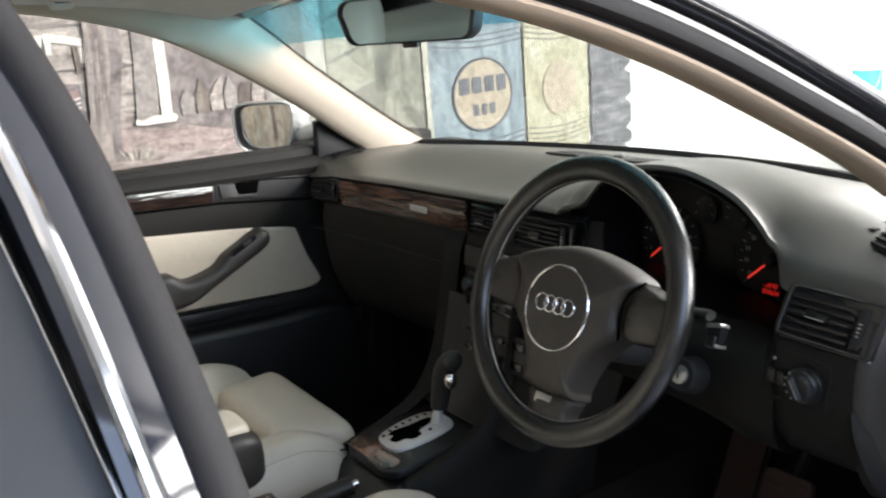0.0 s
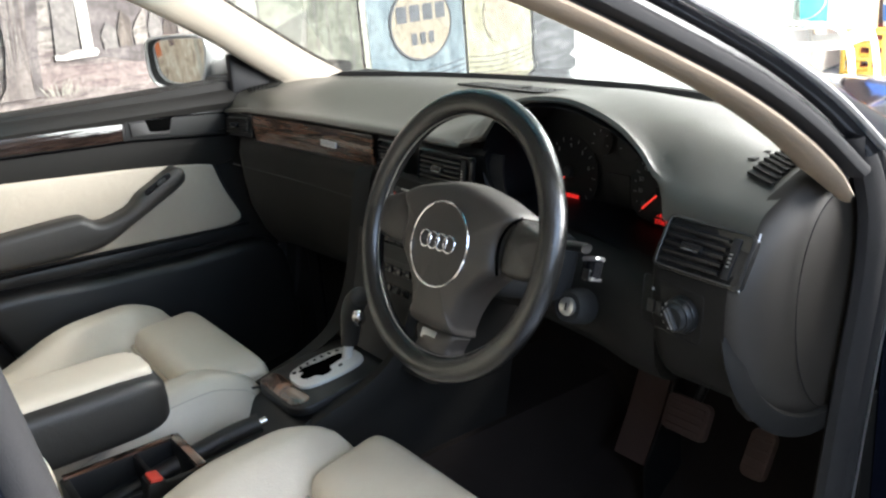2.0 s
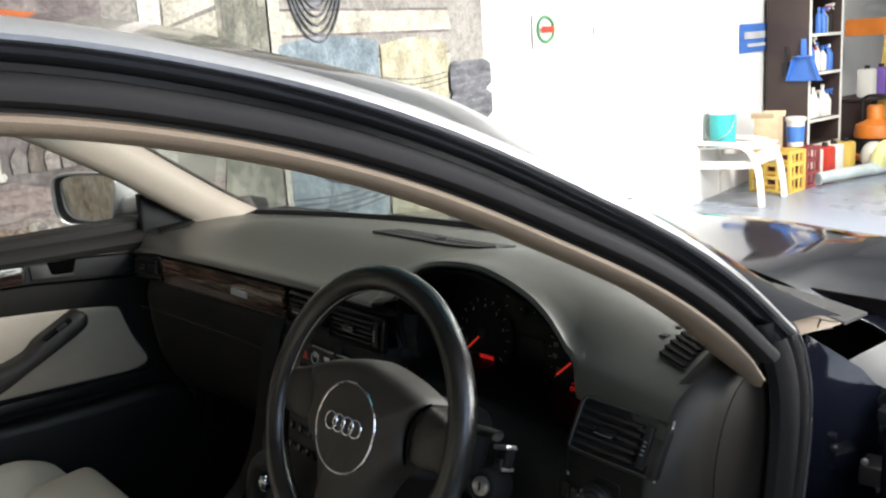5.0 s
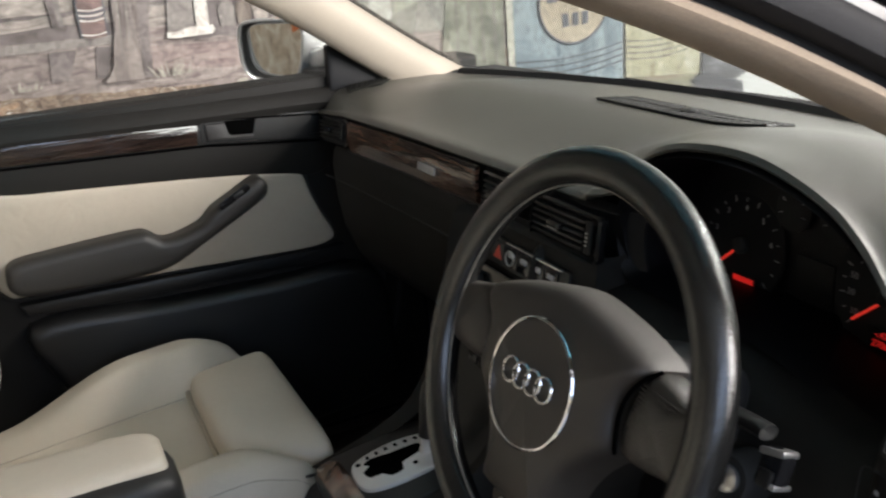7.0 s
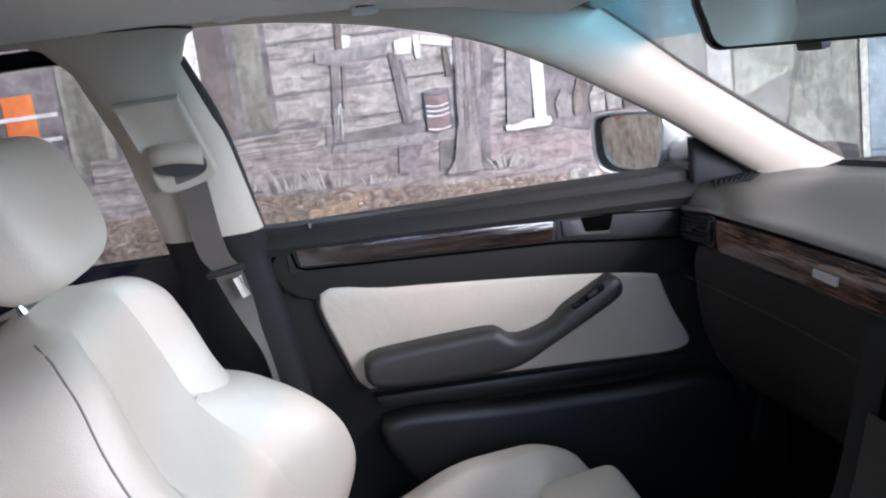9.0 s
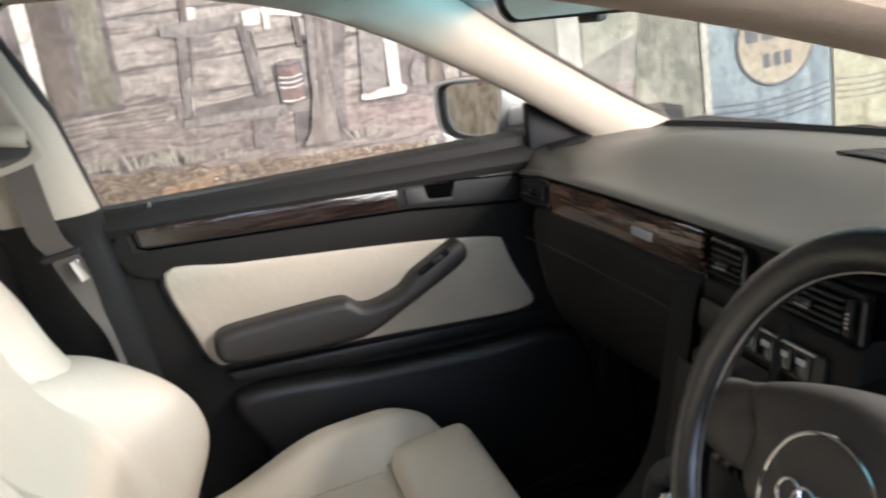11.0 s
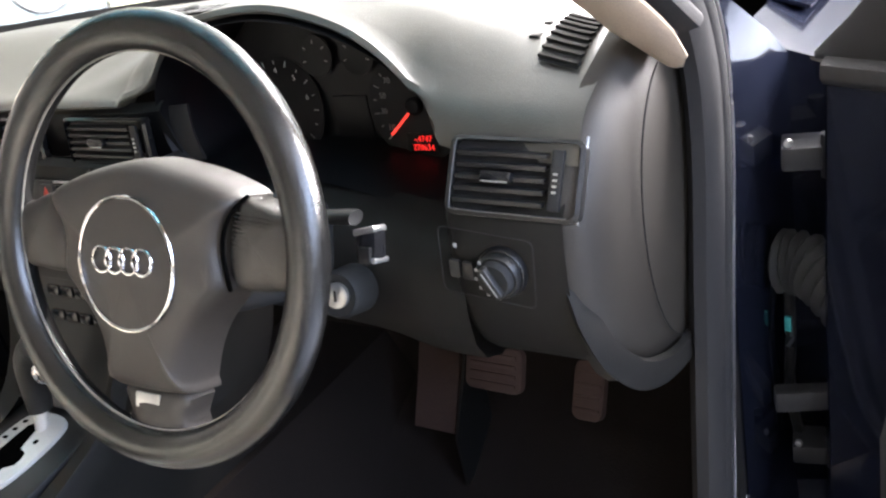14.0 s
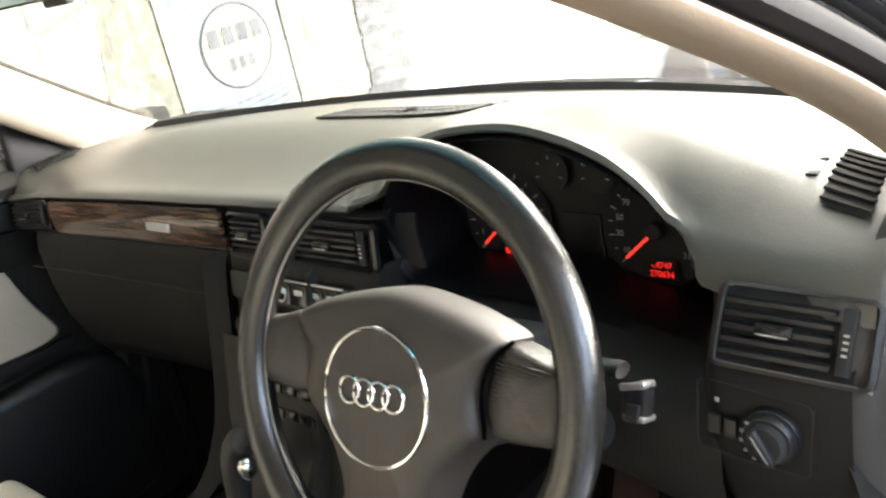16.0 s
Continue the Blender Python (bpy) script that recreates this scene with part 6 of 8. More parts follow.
part("foot", pillow(pose(-0.790, 0.312, 1.046, 0, -14, 24), (0.062, 0.040, 0.024), 0.7, 0.7, 24, 16), SILVERPAINT, mr, "bright satin mirror foot")
part("foot_base", block((-0.775, 0.290, 1.014), (0.080, 0.07, 0.030), 0.012, (0, 0, 24)), BLACK, mr, "black base under the mirror's foot")

# inside mirror
im = root("rear_view_mirror", (0.06, 0.10, 1.30), "black inside mirror with tinted glass", "mirror")
m2 = face_pose((0.085, 0.050, 1.278), (0.935, 0.355, 0.0), (0, -0.12, 1))
O = rounded(0.232, 0.062, 0.020)
O = [(x * (1 - 0.06 * (y < 0)), y) for x, y in O]
rows = [[m2 @ Vector((x * s, y * s, z)) for x, y in O] for s, z in ((0.93, 0.0), (0.97, 0.006), (1.02, 0.004), (1.05, -0.006), (1.0, -0.022), (0.7, -0.034), (0.0, -0.036))]
part("housing", sheet(rows, ring=True), BLACK, im)
part("glass", poly([m2 @ Vector((x * 0.95, y * 0.95, 0.002)) for x, y in O], [tuple(range(len(O)))]), BLUEMIRROR, im, "blue-tinted mirror glass", smooth=False)
part("tab", block((0, 0, 0), (0.026, 0.010, 0.012), 0.003), BLACK, im).data.transform(m2 @ Matrix.Translation((0.0, -0.034, -0.006)))
part("stem", tube([m2 @ Vector((0, 0.01, -0.03)), Vector((0.05, 0.135, 1.335))], 0.010, 10), BLACK, im)

# seat belt on the far middle pillar
sbt = root("seat_belt", (-0.65, -0.55, 0.9), "grey-brown seat belt hanging on the middle pillar", "seat belt")
PO = smo([(-0.050, 0.066), (-0.044, 0.073), (0.034, 0.076), (0.043, 0.070), (0.058, 0.010), (0.071, -0.042), (0.067, -0.056), (0.050, -0.066), (0.010, -0.076), (-0.010, -0.074), (-0.019, -0.060), (-0.036, 0.010)], 3)
PM = face_pose((-0.590, -0.583, 1.195), (0, 1, 0), (0.40, 0, 1))
part("height_plate", sheet([[PM @ Vector((0.010 + (x - 0.010) * k, y * k, z)) for x, y in PO] for k, z in ((1.0, 0.0), (1.0, 0.007), (0.965, 0.012), (0.90, 0.013), (0.80, 0.011), (0.45, 0.0105), (0.0, 0.0105))], ring=True), TRIM, sbt, "beige belt height plate with a raised edge")
GM = face_pose((-0.588, -0.560, 1.178), (0, 1, -0.10), (0.40, 0, 1))
part("guide_slot", prism(smo([(-0.034, 0.004), (0.0, 0.010), (0.034, 0.006), (0.037, -0.016), (0.0, -0.024), (-0.034, -0.016)], 3), 0.006, GM @ Matrix.Translation((0, -0.006, 0.006))), RUBBER, sbt, "dark belt slot")
rows = []
for k in range(9):
    a = math.pi * k / 8
    rows.append([GM @ Vector((-0.036 + 0.072 * i / 12, 0.012 * math.cos(a) + 0.006 * (1 - ((i - 6) / 6) ** 2) + 0.004, 0.010 + (0.020 - 0.008 * ((i - 6) / 6) ** 4) * math.sin(a) ** 0.8)) for i in range(13)])
part("guide", sheet(rows, 0.003), TRIM, sbt, "beige hooded belt guide")
wb = smooth_path([(-0.592, -0.556, 1.172), (-0.598, -0.552, 1.145), (-0.648, -0.548, 1.020), (-0.662, -0.531, 0.975), (-0.672, -0.508, 0.88), (-0.680, -0.490, 0.80), (-0.69, -0.47, 0.60)], 6)
wide = [0.0225 * (1 - 0.85 * ease(1.0 - p.z, 0.03, 0.19)) for p in wb]
part("webbing", sheet([[p + Vector((0.012 * (1 - w / 0.0225), -w, 0)) for p, w in zip(wb, wide)], [p + Vector((-0.010 * (1 - w / 0.0225), w, 0)) for p, w in zip(wb, wide)]], 0.0016), BELT, sbt, "grey-brown webbing")
part("tongue", block((-0.654, -0.534, 0.980), (0.012, 0.062, 0.011), 0.004, (8, 0, 0)), BLACK, sbt, "black belt tongue")
part("tongue_blade", block((-0.650, -0.512, 0.952), (0.003, 0.014, 0.036), 0.001, (18, 0, 0)), CHROME, sbt, "chrome tongue blade")

# ---- driver's door, wide open ----
dd = root("driver_door", (0.86, 0.45, 0.4), "open driver's door, dark lining and painted edge", "car door")
swing = pose(0.832, 0.555, 0, 0, 0, 68)


def door_pt(a, o, z):
    """a: distance back from the hinge, o: outwards when shut."""
    return swing @ Vector((o, -a, z))


part("shell", sheet([[door_pt(a, o, min(z, 0.955 + 0.7 * a)) for a in (0.01, 0.03, 0.08, 0.5, 0.98)] for o, z in ((0.02, 0.36), (0.035, 0.6), (0.03, 0.80), (-0.01, 0.93), (-0.06, 1.0), (-0.095, 1.005), (-0.12, 0.98), (-0.125, 0.7), (-0.12, 0.36), (0.02, 0.36))]), PAINT, dd, "dark painted door shell")
part("front_edge", poly([door_pt(0.008, o, min(z, 0.955)) for o, z in ((0.02, 0.36), (0.035, 0.6), (0.03, 0.80), (-0.01, 0.93), (-0.06, 1.0), (-0.095, 1.005), (-0.12, 0.98), (-0.125, 0.7), (-0.12, 0.36))], [tuple(range(9))]), PAINT, dd)
part("lining", sheet([[door_pt(a, o, z) for a in (0.085, 0.3, 0.6, 0.95)] for o, z in ((-0.128, 0.38), (-0.160, 0.45), (-0.165, 0.62), (-0.140, 0.68), (-0.145, 0.95), (-0.135, 1.0), (-0.11, 1.015))], 0.004), LINING, dd, "dark grey door lining")
part("window_frame", tube(smooth_path([door_pt(a, o, z) for a, o, z in ((0.06, -0.085, 1.0), (0.25, -0.12, 1.12), (0.5, -0.17, 1.24), (0.75, -0.20, 1.31), (0.98, -0.21, 1.32), (1.0, -0.12, 1.0))], 5), 0.014, 8), GLOSSB, dd, "black window frame")
part("mirror_sail", prism([(0.0, 0.945), (0.0, 0.952), (0.03, 0.982), (0.08, 1.040), (0.14, 1.090), (0.20, 1.110), (0.26, 1.0), (0.26, 0.945)], 0.012, swing @ face_pose((-0.112, 0, 0), (0, -1, 0), (0, 0, 1)), 0.003), BLACK, dd, "black triangle at the mirror's foot")
part("window_ledge", sheet([[door_pt(a, o, z) for a in (0.012, 0.06, 0.3, 0.9)] for o, z in ((-0.100, 0.951), (-0.126, 0.949), (-0.133, 0.944), (-0.134, 0.934), (-0.130, 0.927), (-0.124, 0.925))]), LINING, dd, "grey ledge below the window")
for z in (0.828, 0.47):
    part("hinge", block((0.757, 0.520, z), (0.036, 0.040, 0.024), 0.003, (0, 0, 12)), HINGE, dd, "grey steel door hinge")
    part("hinge_pin", tube([Vector((0.782, 0.515, z - 0.022)), Vector((0.782, 0.515, z + 0.022))], 0.007, 12), HINGE, dd)
    part("hinge_bolt", spin([(0.004, 0), (0.004, 0.004), (0.003, 0.005), (0, 0.005)], face_pose((0.750, 0.500, z + 0.018), (1, 0, 0), (0, 0, 1)), 14), SATIN, dd, "bolt head")
# ribbed cable boot between pillar and door
bp = smooth_path([(0.735, 0.505, 0.715), (0.77, 0.495, 0.715), tuple(door_pt(0.02, -0.10, 0.700))], 8)
sc = [1.0 + 0.26 * (i % 2) for i in range(len(bp))]
part("cable_boot", tube(bp, 0.023, 14, r2=0.028, scales=sc), MATT, dd, "ribbed black rubber cable boot")
part("cable", tube(smooth_path([(0.738, 0.53, 0.69), (0.742, 0.515, 0.62), (0.738, 0.52, 0.54), (0.745, 0.53, 0.47)], 6), 0.006, 8), BLACK, dd)
part("cable_tag", block((0.742, 0.505, 0.640), (0.007, 0.005, 0.018), 0.002), TEAL, dd, "small teal tag")
part("check_strap", block((0.772, 0.500, 0.555), (0.09, 0.02, 0.025), 0.004, (0, 0, 20)), HINGE, dd, "steel door check strap")
part("striker", pillow(pose(0.704, 0.430, 0.452), (0.016, 0.018, 0.017), 0.8, 0.8, 16, 12), CHROME, dd, "bright metal bolt head")

# back bench, dark behind the front seats
rb = root("rear_bench", (0, -1.25, 0.3), "cream leather rear bench in the dark cabin", "seat")
part("cushion", pillow(pose(0, -1.22, 0.47, 4, 0, 0), (0.66, 0.26, 0.12), 0.35, 0.3), CREAM, rb)
part("backrest", pillow(pose(0, -1.55, 0.74, -22, 0, 0), (0.64, 0.10, 0.30), 0.35, 0.35), CREAM, rb)


# ---- mural on the long wall ----
def patch(name, pts, material, lift, label="", thick=0.0):
    """A painted shape: outline of (along the wall, height), laid lift metres on the wall."""
    bm = poly([wall_pt(y, z, lift) for y, z in pts], [tuple(range(len(pts)))])
    return part(name, bm, material, wall_left, label, smooth=False)


A_SKY = paint_art("mural_haze", [(0.19, 0.175, 0.155), (0.28, 0.262, 0.232), (0.36, 0.338, 0.305)], (3, 3, 2))
A_BOARD = paint_art("mural_boards", [(0.127, 0.104, 0.093), (0.288, 0.244, 0.219), (0.356, 0.308, 0.275), (0.441, 0.384, 0.342)], (5, 5, 26), distort=1.6)
A_LOG = paint_art("mural_logs", [(0.090, 0.072, 0.063), (0.244, 0.200, 0.178), (0.414, 0.357, 0.316)], (7, 7, 70), distort=1.2)
A_DARK = paint_art("mural_dark_timber", [(0.064, 0.045, 0.039), (0.127, 0.098, 0.084), (0.223, 0.180, 0.149)], (26, 26, 3), distort=0.8)
A_OLIVE = paint_art("mural_olive_timber", [(0.11, 0.10, 0.075), (0.20, 0.18, 0.14), (0.30, 0.275, 0.225)], (24, 24, 3), distort=0.8)
A_TRUNK = paint_art("mural_trunk", [(0.136, 0.106, 0.095), (0.244, 0.200, 0.182), (0.352, 0.297, 0.269)], (30, 30, 4), distort=1.0)
A_GREY = paint_art("mural_grey_wood", [(0.172, 0.149, 0.139), (0.244, 0.212, 0.197), (0.306, 0.272, 0.249)], (20, 20, 10))
A_GROUND = paint_art("mural_ground", [(0.141, 0.105, 0.098), (0.231, 0.183, 0.170), (0.314, 0.257, 0.236), (0.396, 0.335, 0.305)], (7, 7, 40), distort=1.6)
A_PINK = paint_art("mural_pink_earth", [(0.191, 0.135, 0.126), (0.287, 0.217, 0.202), (0.365, 0.295, 0.267)], (6, 6, 30), distort=1.4)
A_LEAF = paint_art("mural_leaf_litter", [(0.084, 0.061, 0.050), (0.191, 0.130, 0.094), (0.275, 0.202, 0.147), (0.443, 0.382, 0.322)], (30, 30, 62), distort=1.6)
A_AMBER = paint_art("mural_amber_leaves", [(0.20, 0.13, 0.09), (0.38, 0.24, 0.15), (0.46, 0.36, 0.27)], (40, 40, 70), distort=1.6)
A_WHITE = paint_art("mural_white", [(0.551, 0.510, 0.465), (0.742, 0.690, 0.632)], (14, 14, 6))
A_FROST = paint_art("mural_pale_grass", [(0.339, 0.312, 0.260), (0.509, 0.464, 0.391)], (30, 30, 12))
A_SHADE = paint_art("mural_shade", [(0.095, 0.075, 0.070), (0.170, 0.140, 0.135), (0.265, 0.220, 0.209)], (8, 8, 14))
A_CREAM = paint_art("mural_cream_wall", [(0.33, 0.305, 0.24), (0.46, 0.435, 0.35), (0.55, 0.525, 0.455)], (4, 4, 6))
A_GREEN = paint_art("mural_moss", [(0.10, 0.10, 0.08), (0.20, 0.20, 0.15), (0.34, 0.33, 0.27)], (12, 12, 9))
A_BLUE = paint_art("mural_blue_drum", [(0.10, 0.13, 0.15), (0.19, 0.24, 0.27), (0.30, 0.35, 0.37)], (9, 9, 5))
A_YEL = paint_art("mural_yellow_drum", [(0.26, 0.23, 0.14), (0.40, 0.37, 0.25), (0.50, 0.48, 0.38)], (9, 9, 5))
A_DISC = paint_art("mural_ochre_disc", [(0.34, 0.27, 0.19), (0.44, 0.37, 0.28)], (12, 12, 9))
A_NAVY = paint_art("mural_navy", [(0.06, 0.065, 0.08), (0.12, 0.125, 0.145)], (14, 14, 9))
A_TYRE = paint_art("mural_tyres", [(0.05, 0.055, 0.06), (0.12, 0.12, 0.13), (0.24, 0.24, 0.25)], (6, 6, 30))
A_ORANGE = paint_art("mural_orange", [(0.60, 0.12, 0.02), (0.80, 0.22, 0.04)], (9, 9, 5))
A_RUST = paint_art("mural_rust", [(0.13, 0.085, 0.08), (0.24, 0.155, 0.14)], (14, 14, 9))
# made lighter to brighten what the door mirror reflects
A_MIRROR_TONE = paint_art("mural_mirror_tone", [(0.30, 0.22, 0.15), (0.60, 0.49, 0.36), (0.86, 0.77, 0.62)], (9, 9, 7), distort=1.6)

patch("painted_haze", [(-3.5, 0.9), (2.9, 0.9), (2.9, 3.0), (-3.5, 3.0)], A_SKY, 0.003, "pale painted background")
# ground: dusty earth, a lighter path and ragged leaf litter along the foot
gtop = [(-3.5 + 5.2 * i / 60, 1.060 + 0.012 * noise.noise((i * 0.9, 0, 0))) for i in range(61)]
patch("painted_ground", [(-3.5, 0.25)] + [(1.7, 0.25)] + gtop[::-1], A_GROUND, 0.006, "painted dusty ground")
patch("painted_bank", [(0.18, 1.026), (0.26, 1.004), (0.34, 1.010), (0.44, 0.980), (0.56, 0.966), (0.66, 0.958), (0.80, 0.966), (0.80, 1.07), (0.30, 1.07)], A_SHADE, 0.0095, "painted dark bank")
patch("painted_path", [(0.10, 0.935), (0.43, 0.905), (0.80, 0.885), (0.80, 0.965), (0.43, 0.985), (0.12, 1.005)], A_PINK, 0.0075, "painted pink earth path")
patch("painted_leaves", [(-3.5, 0.25), (1.7, 0.25)] + [(1.7 - 5.2 * i / 120, lerp(1.7 - 5.2 * i / 120, [(-0.6, 0.955), (-0.1, 0.905), (0.45, 0.855), (1.7, 0.80)]) + 0.018 * noise.noise((i * 0.8, 3, 0))) for i in range(121)], A_LEAF, 0.009, "painted leaf litter")
patch("painted_amber_leaves", [(-0.36 + 0.07 * math.cos(a) + 0.10 * math.sin(a) ** 3, 0.875 + 0.030 * math.sin(a) + 0.006 * math.sin(5 * a)) for a in [2 * math.pi * i / 28 for i in range(28)]], A_AMBER, 0.0105, "patch of amber leaves")
# weatherboards with dark joints that swell into knots
for z0, z1 in ((1.062, 1.118), (1.126, 1.208), (1.218, 1.342), (1.352, 1.450), (1.458, 1.560), (1.568, 1.680)):
    patch("painted_board", [(-0.475, z0), (0.30, z0 - 0.004), (0.30, z1 - 0.004), (-0.475, z1)], A_BOARD, 0.008, "painted grey weatherboard")
    line = [(-0.475 + 0.775 * i / 40, z1 + 0.004 + 0.003 * noise.noise((i * 0.5, z1 * 9, 1)), 0.0030 + 0.010 * max(0, noise.noise((i * 0.33, z1 * 31, 2)))) for i in range(41)]
    patch("painted_joint", [(y, z - w) for y, z, w in line] + [(y, z + w) for y, z, w in line[::-1]], A_SHADE, 0.0095, "dark wavy joint between boards")
rng = random.Random(11)
for k in range(14):
    y, z, w = rng.uniform(-0.44, 0.0), rng.uniform(1.09, 1.40), rng.uniform(0.018, 0.05)
    patch("painted_knot", [(y + w * math.cos(a), z + 0.18 * w * math.sin(a) + 0.10 * w * math.cos(2 * a)) for a in [2 * math.pi * i / 14 for i in range(14)]], A_GREY if k % 3 else A_SHADE, 0.0100, "grey streak in the boards")
# added patches, out of direct view, that colour the door mirror's reflection
for y0, y1, z0, z1, m_ in ((-2.62, -2.45, 1.0, 1.7, A_CREAM), (-4.9, -1.95, 0.25, 1.05, A_MIRROR_TONE), (-2.56, -2.45, 0.72, 0.95, A_ORANGE), (-2.78, -2.70, 0.74, 0.95, A_RUST), (-3.20, -3.12, 0.45, 0.85, A_CREAM), (-3.52, -3.44, 0.45, 0.9, A_RUST)):
    patch("mirror_tone_patch", [(y0, z0), (y1, z0), (y1, z1), (y0 + 0.02, z1 + 0.04)], m_, 0.016 if m_ is A_MIRROR_TONE else 0.018, "added pale wall patch for the door mirror's reflection" if m_ is A_MIRROR_TONE else "added colour patch for the door mirror's reflection")
patch("painted_porch", [(-3.0, 1.06), (-0.47, 1.06), (-0.47, 1.9), (-3.0, 1.9)], A_SHADE, 0.008, "painted porch in shade")
for pts, m_ in (([(-0.672, 1.10), (-0.650, 1.10), (-0.640, 1.9), (-0.700, 1.9)], A_WHITE), ([(-0.645, 1.128), (-0.580, 1.124), (-0.562, 1.9), (-0.650, 1.9)], A_DARK), ([(-0.580, 1.124), (-0.555, 1.124), (-0.545, 1.9), (-0.562, 1.9)], A_SHADE),
                ([(-0.556, 1.126), (-0.488, 1.124), (-0.478, 1.9), (-0.548, 1.9)], A_OLIVE), ([(-0.488, 1.122), (-0.470, 1.122), (-0.466, 1.9), (-0.478, 1.9)], A_SHADE)):
    patch("painted_plank", pts, m_, 0.012, "painted door plank")
for y0, w in ((-0.9, 0.09), (-1.25, 0.10), (-1.6, 0.07)):
    patch("painted_post", [(y0 - w, 1.085), (y0 + w * 0.2, 1.085), (y0 + w * 0.1, 1.9), (y0 - w * 0.9, 1.9)], A_OLIVE, 0.012, "painted timber post")
for k in range(4):
    z = 1.112 - 0.014 * k
    patch("painted_step", [(-0.95, z - 0.011), (-0.352 - 0.01 * k, z - 0.012), (-0.348 - 0.01 * k, z), (-0.95, z + 0.002)], A_LOG, 0.0125, "painted split log of the step")
patch("painted_step_end", [(-0.352, 1.060), (-0.322, 1.066), (-0.318, 1.108), (-0.346, 1.114)], A_SHADE, 0.0128)
patch("painted_pump", [(-1.12, 1.15), (-1.05, 1.15), (-1.05, 1.30), (-1.12, 1.30)], A_ORANGE, 0.014, "bright orange painted crate")
for k in range(2):
    patch("painted_bar", [(-1.20, 1.18 + 0.06 * k), (-1.00, 1.18 + 0.06 * k), (-1.00, 1.19 + 0.06 * k), (-1.20, 1.19 + 0.06 * k)], A_WHITE, 0.016)
# floor under the bench and its shadows
patch("painted_floor_shade", [(-0.32, 1.060), (-0.05, 1.052), (0.10, 1.050), (0.10, 1.080), (-0.11, 1.094), (-0.30, 1.086)], A_SHADE, 0.0115, "shade under the painted bench")
patch("painted_kerb", [(-0.34, 1.034), (0.05, 1.026), (0.05, 1.050), (-0.33, 1.058)], A_GREY, 0.0112, "pale painted kerb")
patch("painted_shadow", [(-0.160, 0.948), (-0.112, 0.944), (-0.080, 1.024), (-0.152, 1.026)], A_SHADE, 0.0108)
patch("painted_shadow", [(-0.040, 0.940), (-0.015, 0.935), (0.015, 1.020), (-0.030, 1.024)], A_SHADE, 0.0108)
# bench
patch("painted_bench", [(-0.347, 1.284), (-0.310, 1.276), (-0.150, 1.284), (-0.143, 1.316), (-0.347, 1.311)], A_GREY, 0.014, "painted work bench")
patch("painted_bench_edge", [(-0.310, 1.268), (-0.150, 1.278), (-0.150, 1.285), (-0.312, 1.277)], A_SHADE, 0.0145)
for pts, m_ in (([(-0.330, 1.062), (-0.306, 1.063), (-0.288, 1.272), (-0.308, 1.272)], A_SHADE), ([(-0.318, 1.066), (-0.304, 1.066), (-0.296, 1.170), (-0.314, 1.156)], A_WHITE), ([(-0.290, 1.160), (-0.278, 1.272), (-0.268, 1.272), (-0.280, 1.150)], A_TRUNK),
                ([(-0.129, 1.088), (-0.114, 1.088), (-0.124, 1.280), (-0.147, 1.290)], A_SHADE), ([(-0.114, 1.088), (-0.101, 1.089), (-0.102, 1.275), (-0.124, 1.284)], A_GREY), ([(-0.112, 1.20), (-0.104, 1.19), (-0.108, 1.262), (-0.122, 1.268)], A_WHITE),
                ([(-0.287, 1.312), (-0.270, 1.314), (-0.262, 1.42), (-0.280, 1.42)], A_DARK), ([(-0.270, 1.314), (-0.250, 1.318), (-0.243, 1.345), (-0.268, 1.350)], A_WHITE),
                ([(-0.128, 1.280), (-0.082, 1.278), (-0.074, 1.320), (-0.126, 1.318)], A_WHITE), ([(-0.070, 1.262), (-0.056, 1.262), (-0.050, 1.325), (-0.072, 1.325)], A_WHITE), ([(-0.056, 1.300), (0.047, 1.280), (0.050, 1.302), (-0.056, 1.326)], A_WHITE),
                ([(0.012, 1.20), (0.026, 1.20), (0.034, 1.28), (0.010, 1.285)], A_DARK), ([(0.030, 1.232), (0.048, 1.228), (0.060, 1.276), (0.026, 1.280)], A_WHITE)):
    patch("painted_leg", pts, m_, 0.0155, "painted leg or rail of the bench")
# tin
patch("painted_tin", [(-0.063, 1.056), (-0.030, 1.047), (0.008, 1.051), (0.009, 1.163), (-0.025, 1.158), (-0.060, 1.166)], A_RUST, 0.018, "painted rusty tin")
patch("painted_tin_mouth", [(-0.0255 + 0.035 * math.cos(a), 1.166 + 0.007 * math.sin(a)) for a in [2 * math.pi * i / 20 for i in range(20)]], A_SHADE, 0.0185)
for z, m_ in ((1.060, A_WHITE), (1.098, A_WHITE), (1.105, A_NAVY), (1.112, A_WHITE), (1.119, A_NAVY), (1.126, A_WHITE), (1.158, A_NAVY)):
    n = 8
    patch("painted_band", [(-0.063 + 0.072 * i / n, z - 0.006 * math.sin(math.pi * i / n)) for i in range(n + 1)] + [(0.009 - 0.072 * i / n, z + 0.0045 - 0.006 * math.sin(math.pi * i / n)) for i in range(n + 1)], m_, 0.020)
for y in (-0.0625, 0.0085):
    patch("painted_band", [(y - 0.002, 1.052), (y + 0.002, 1.052), (y + 0.003, 1.166), (y - 0.001, 1.166)], A_NAVY, 0.0205)
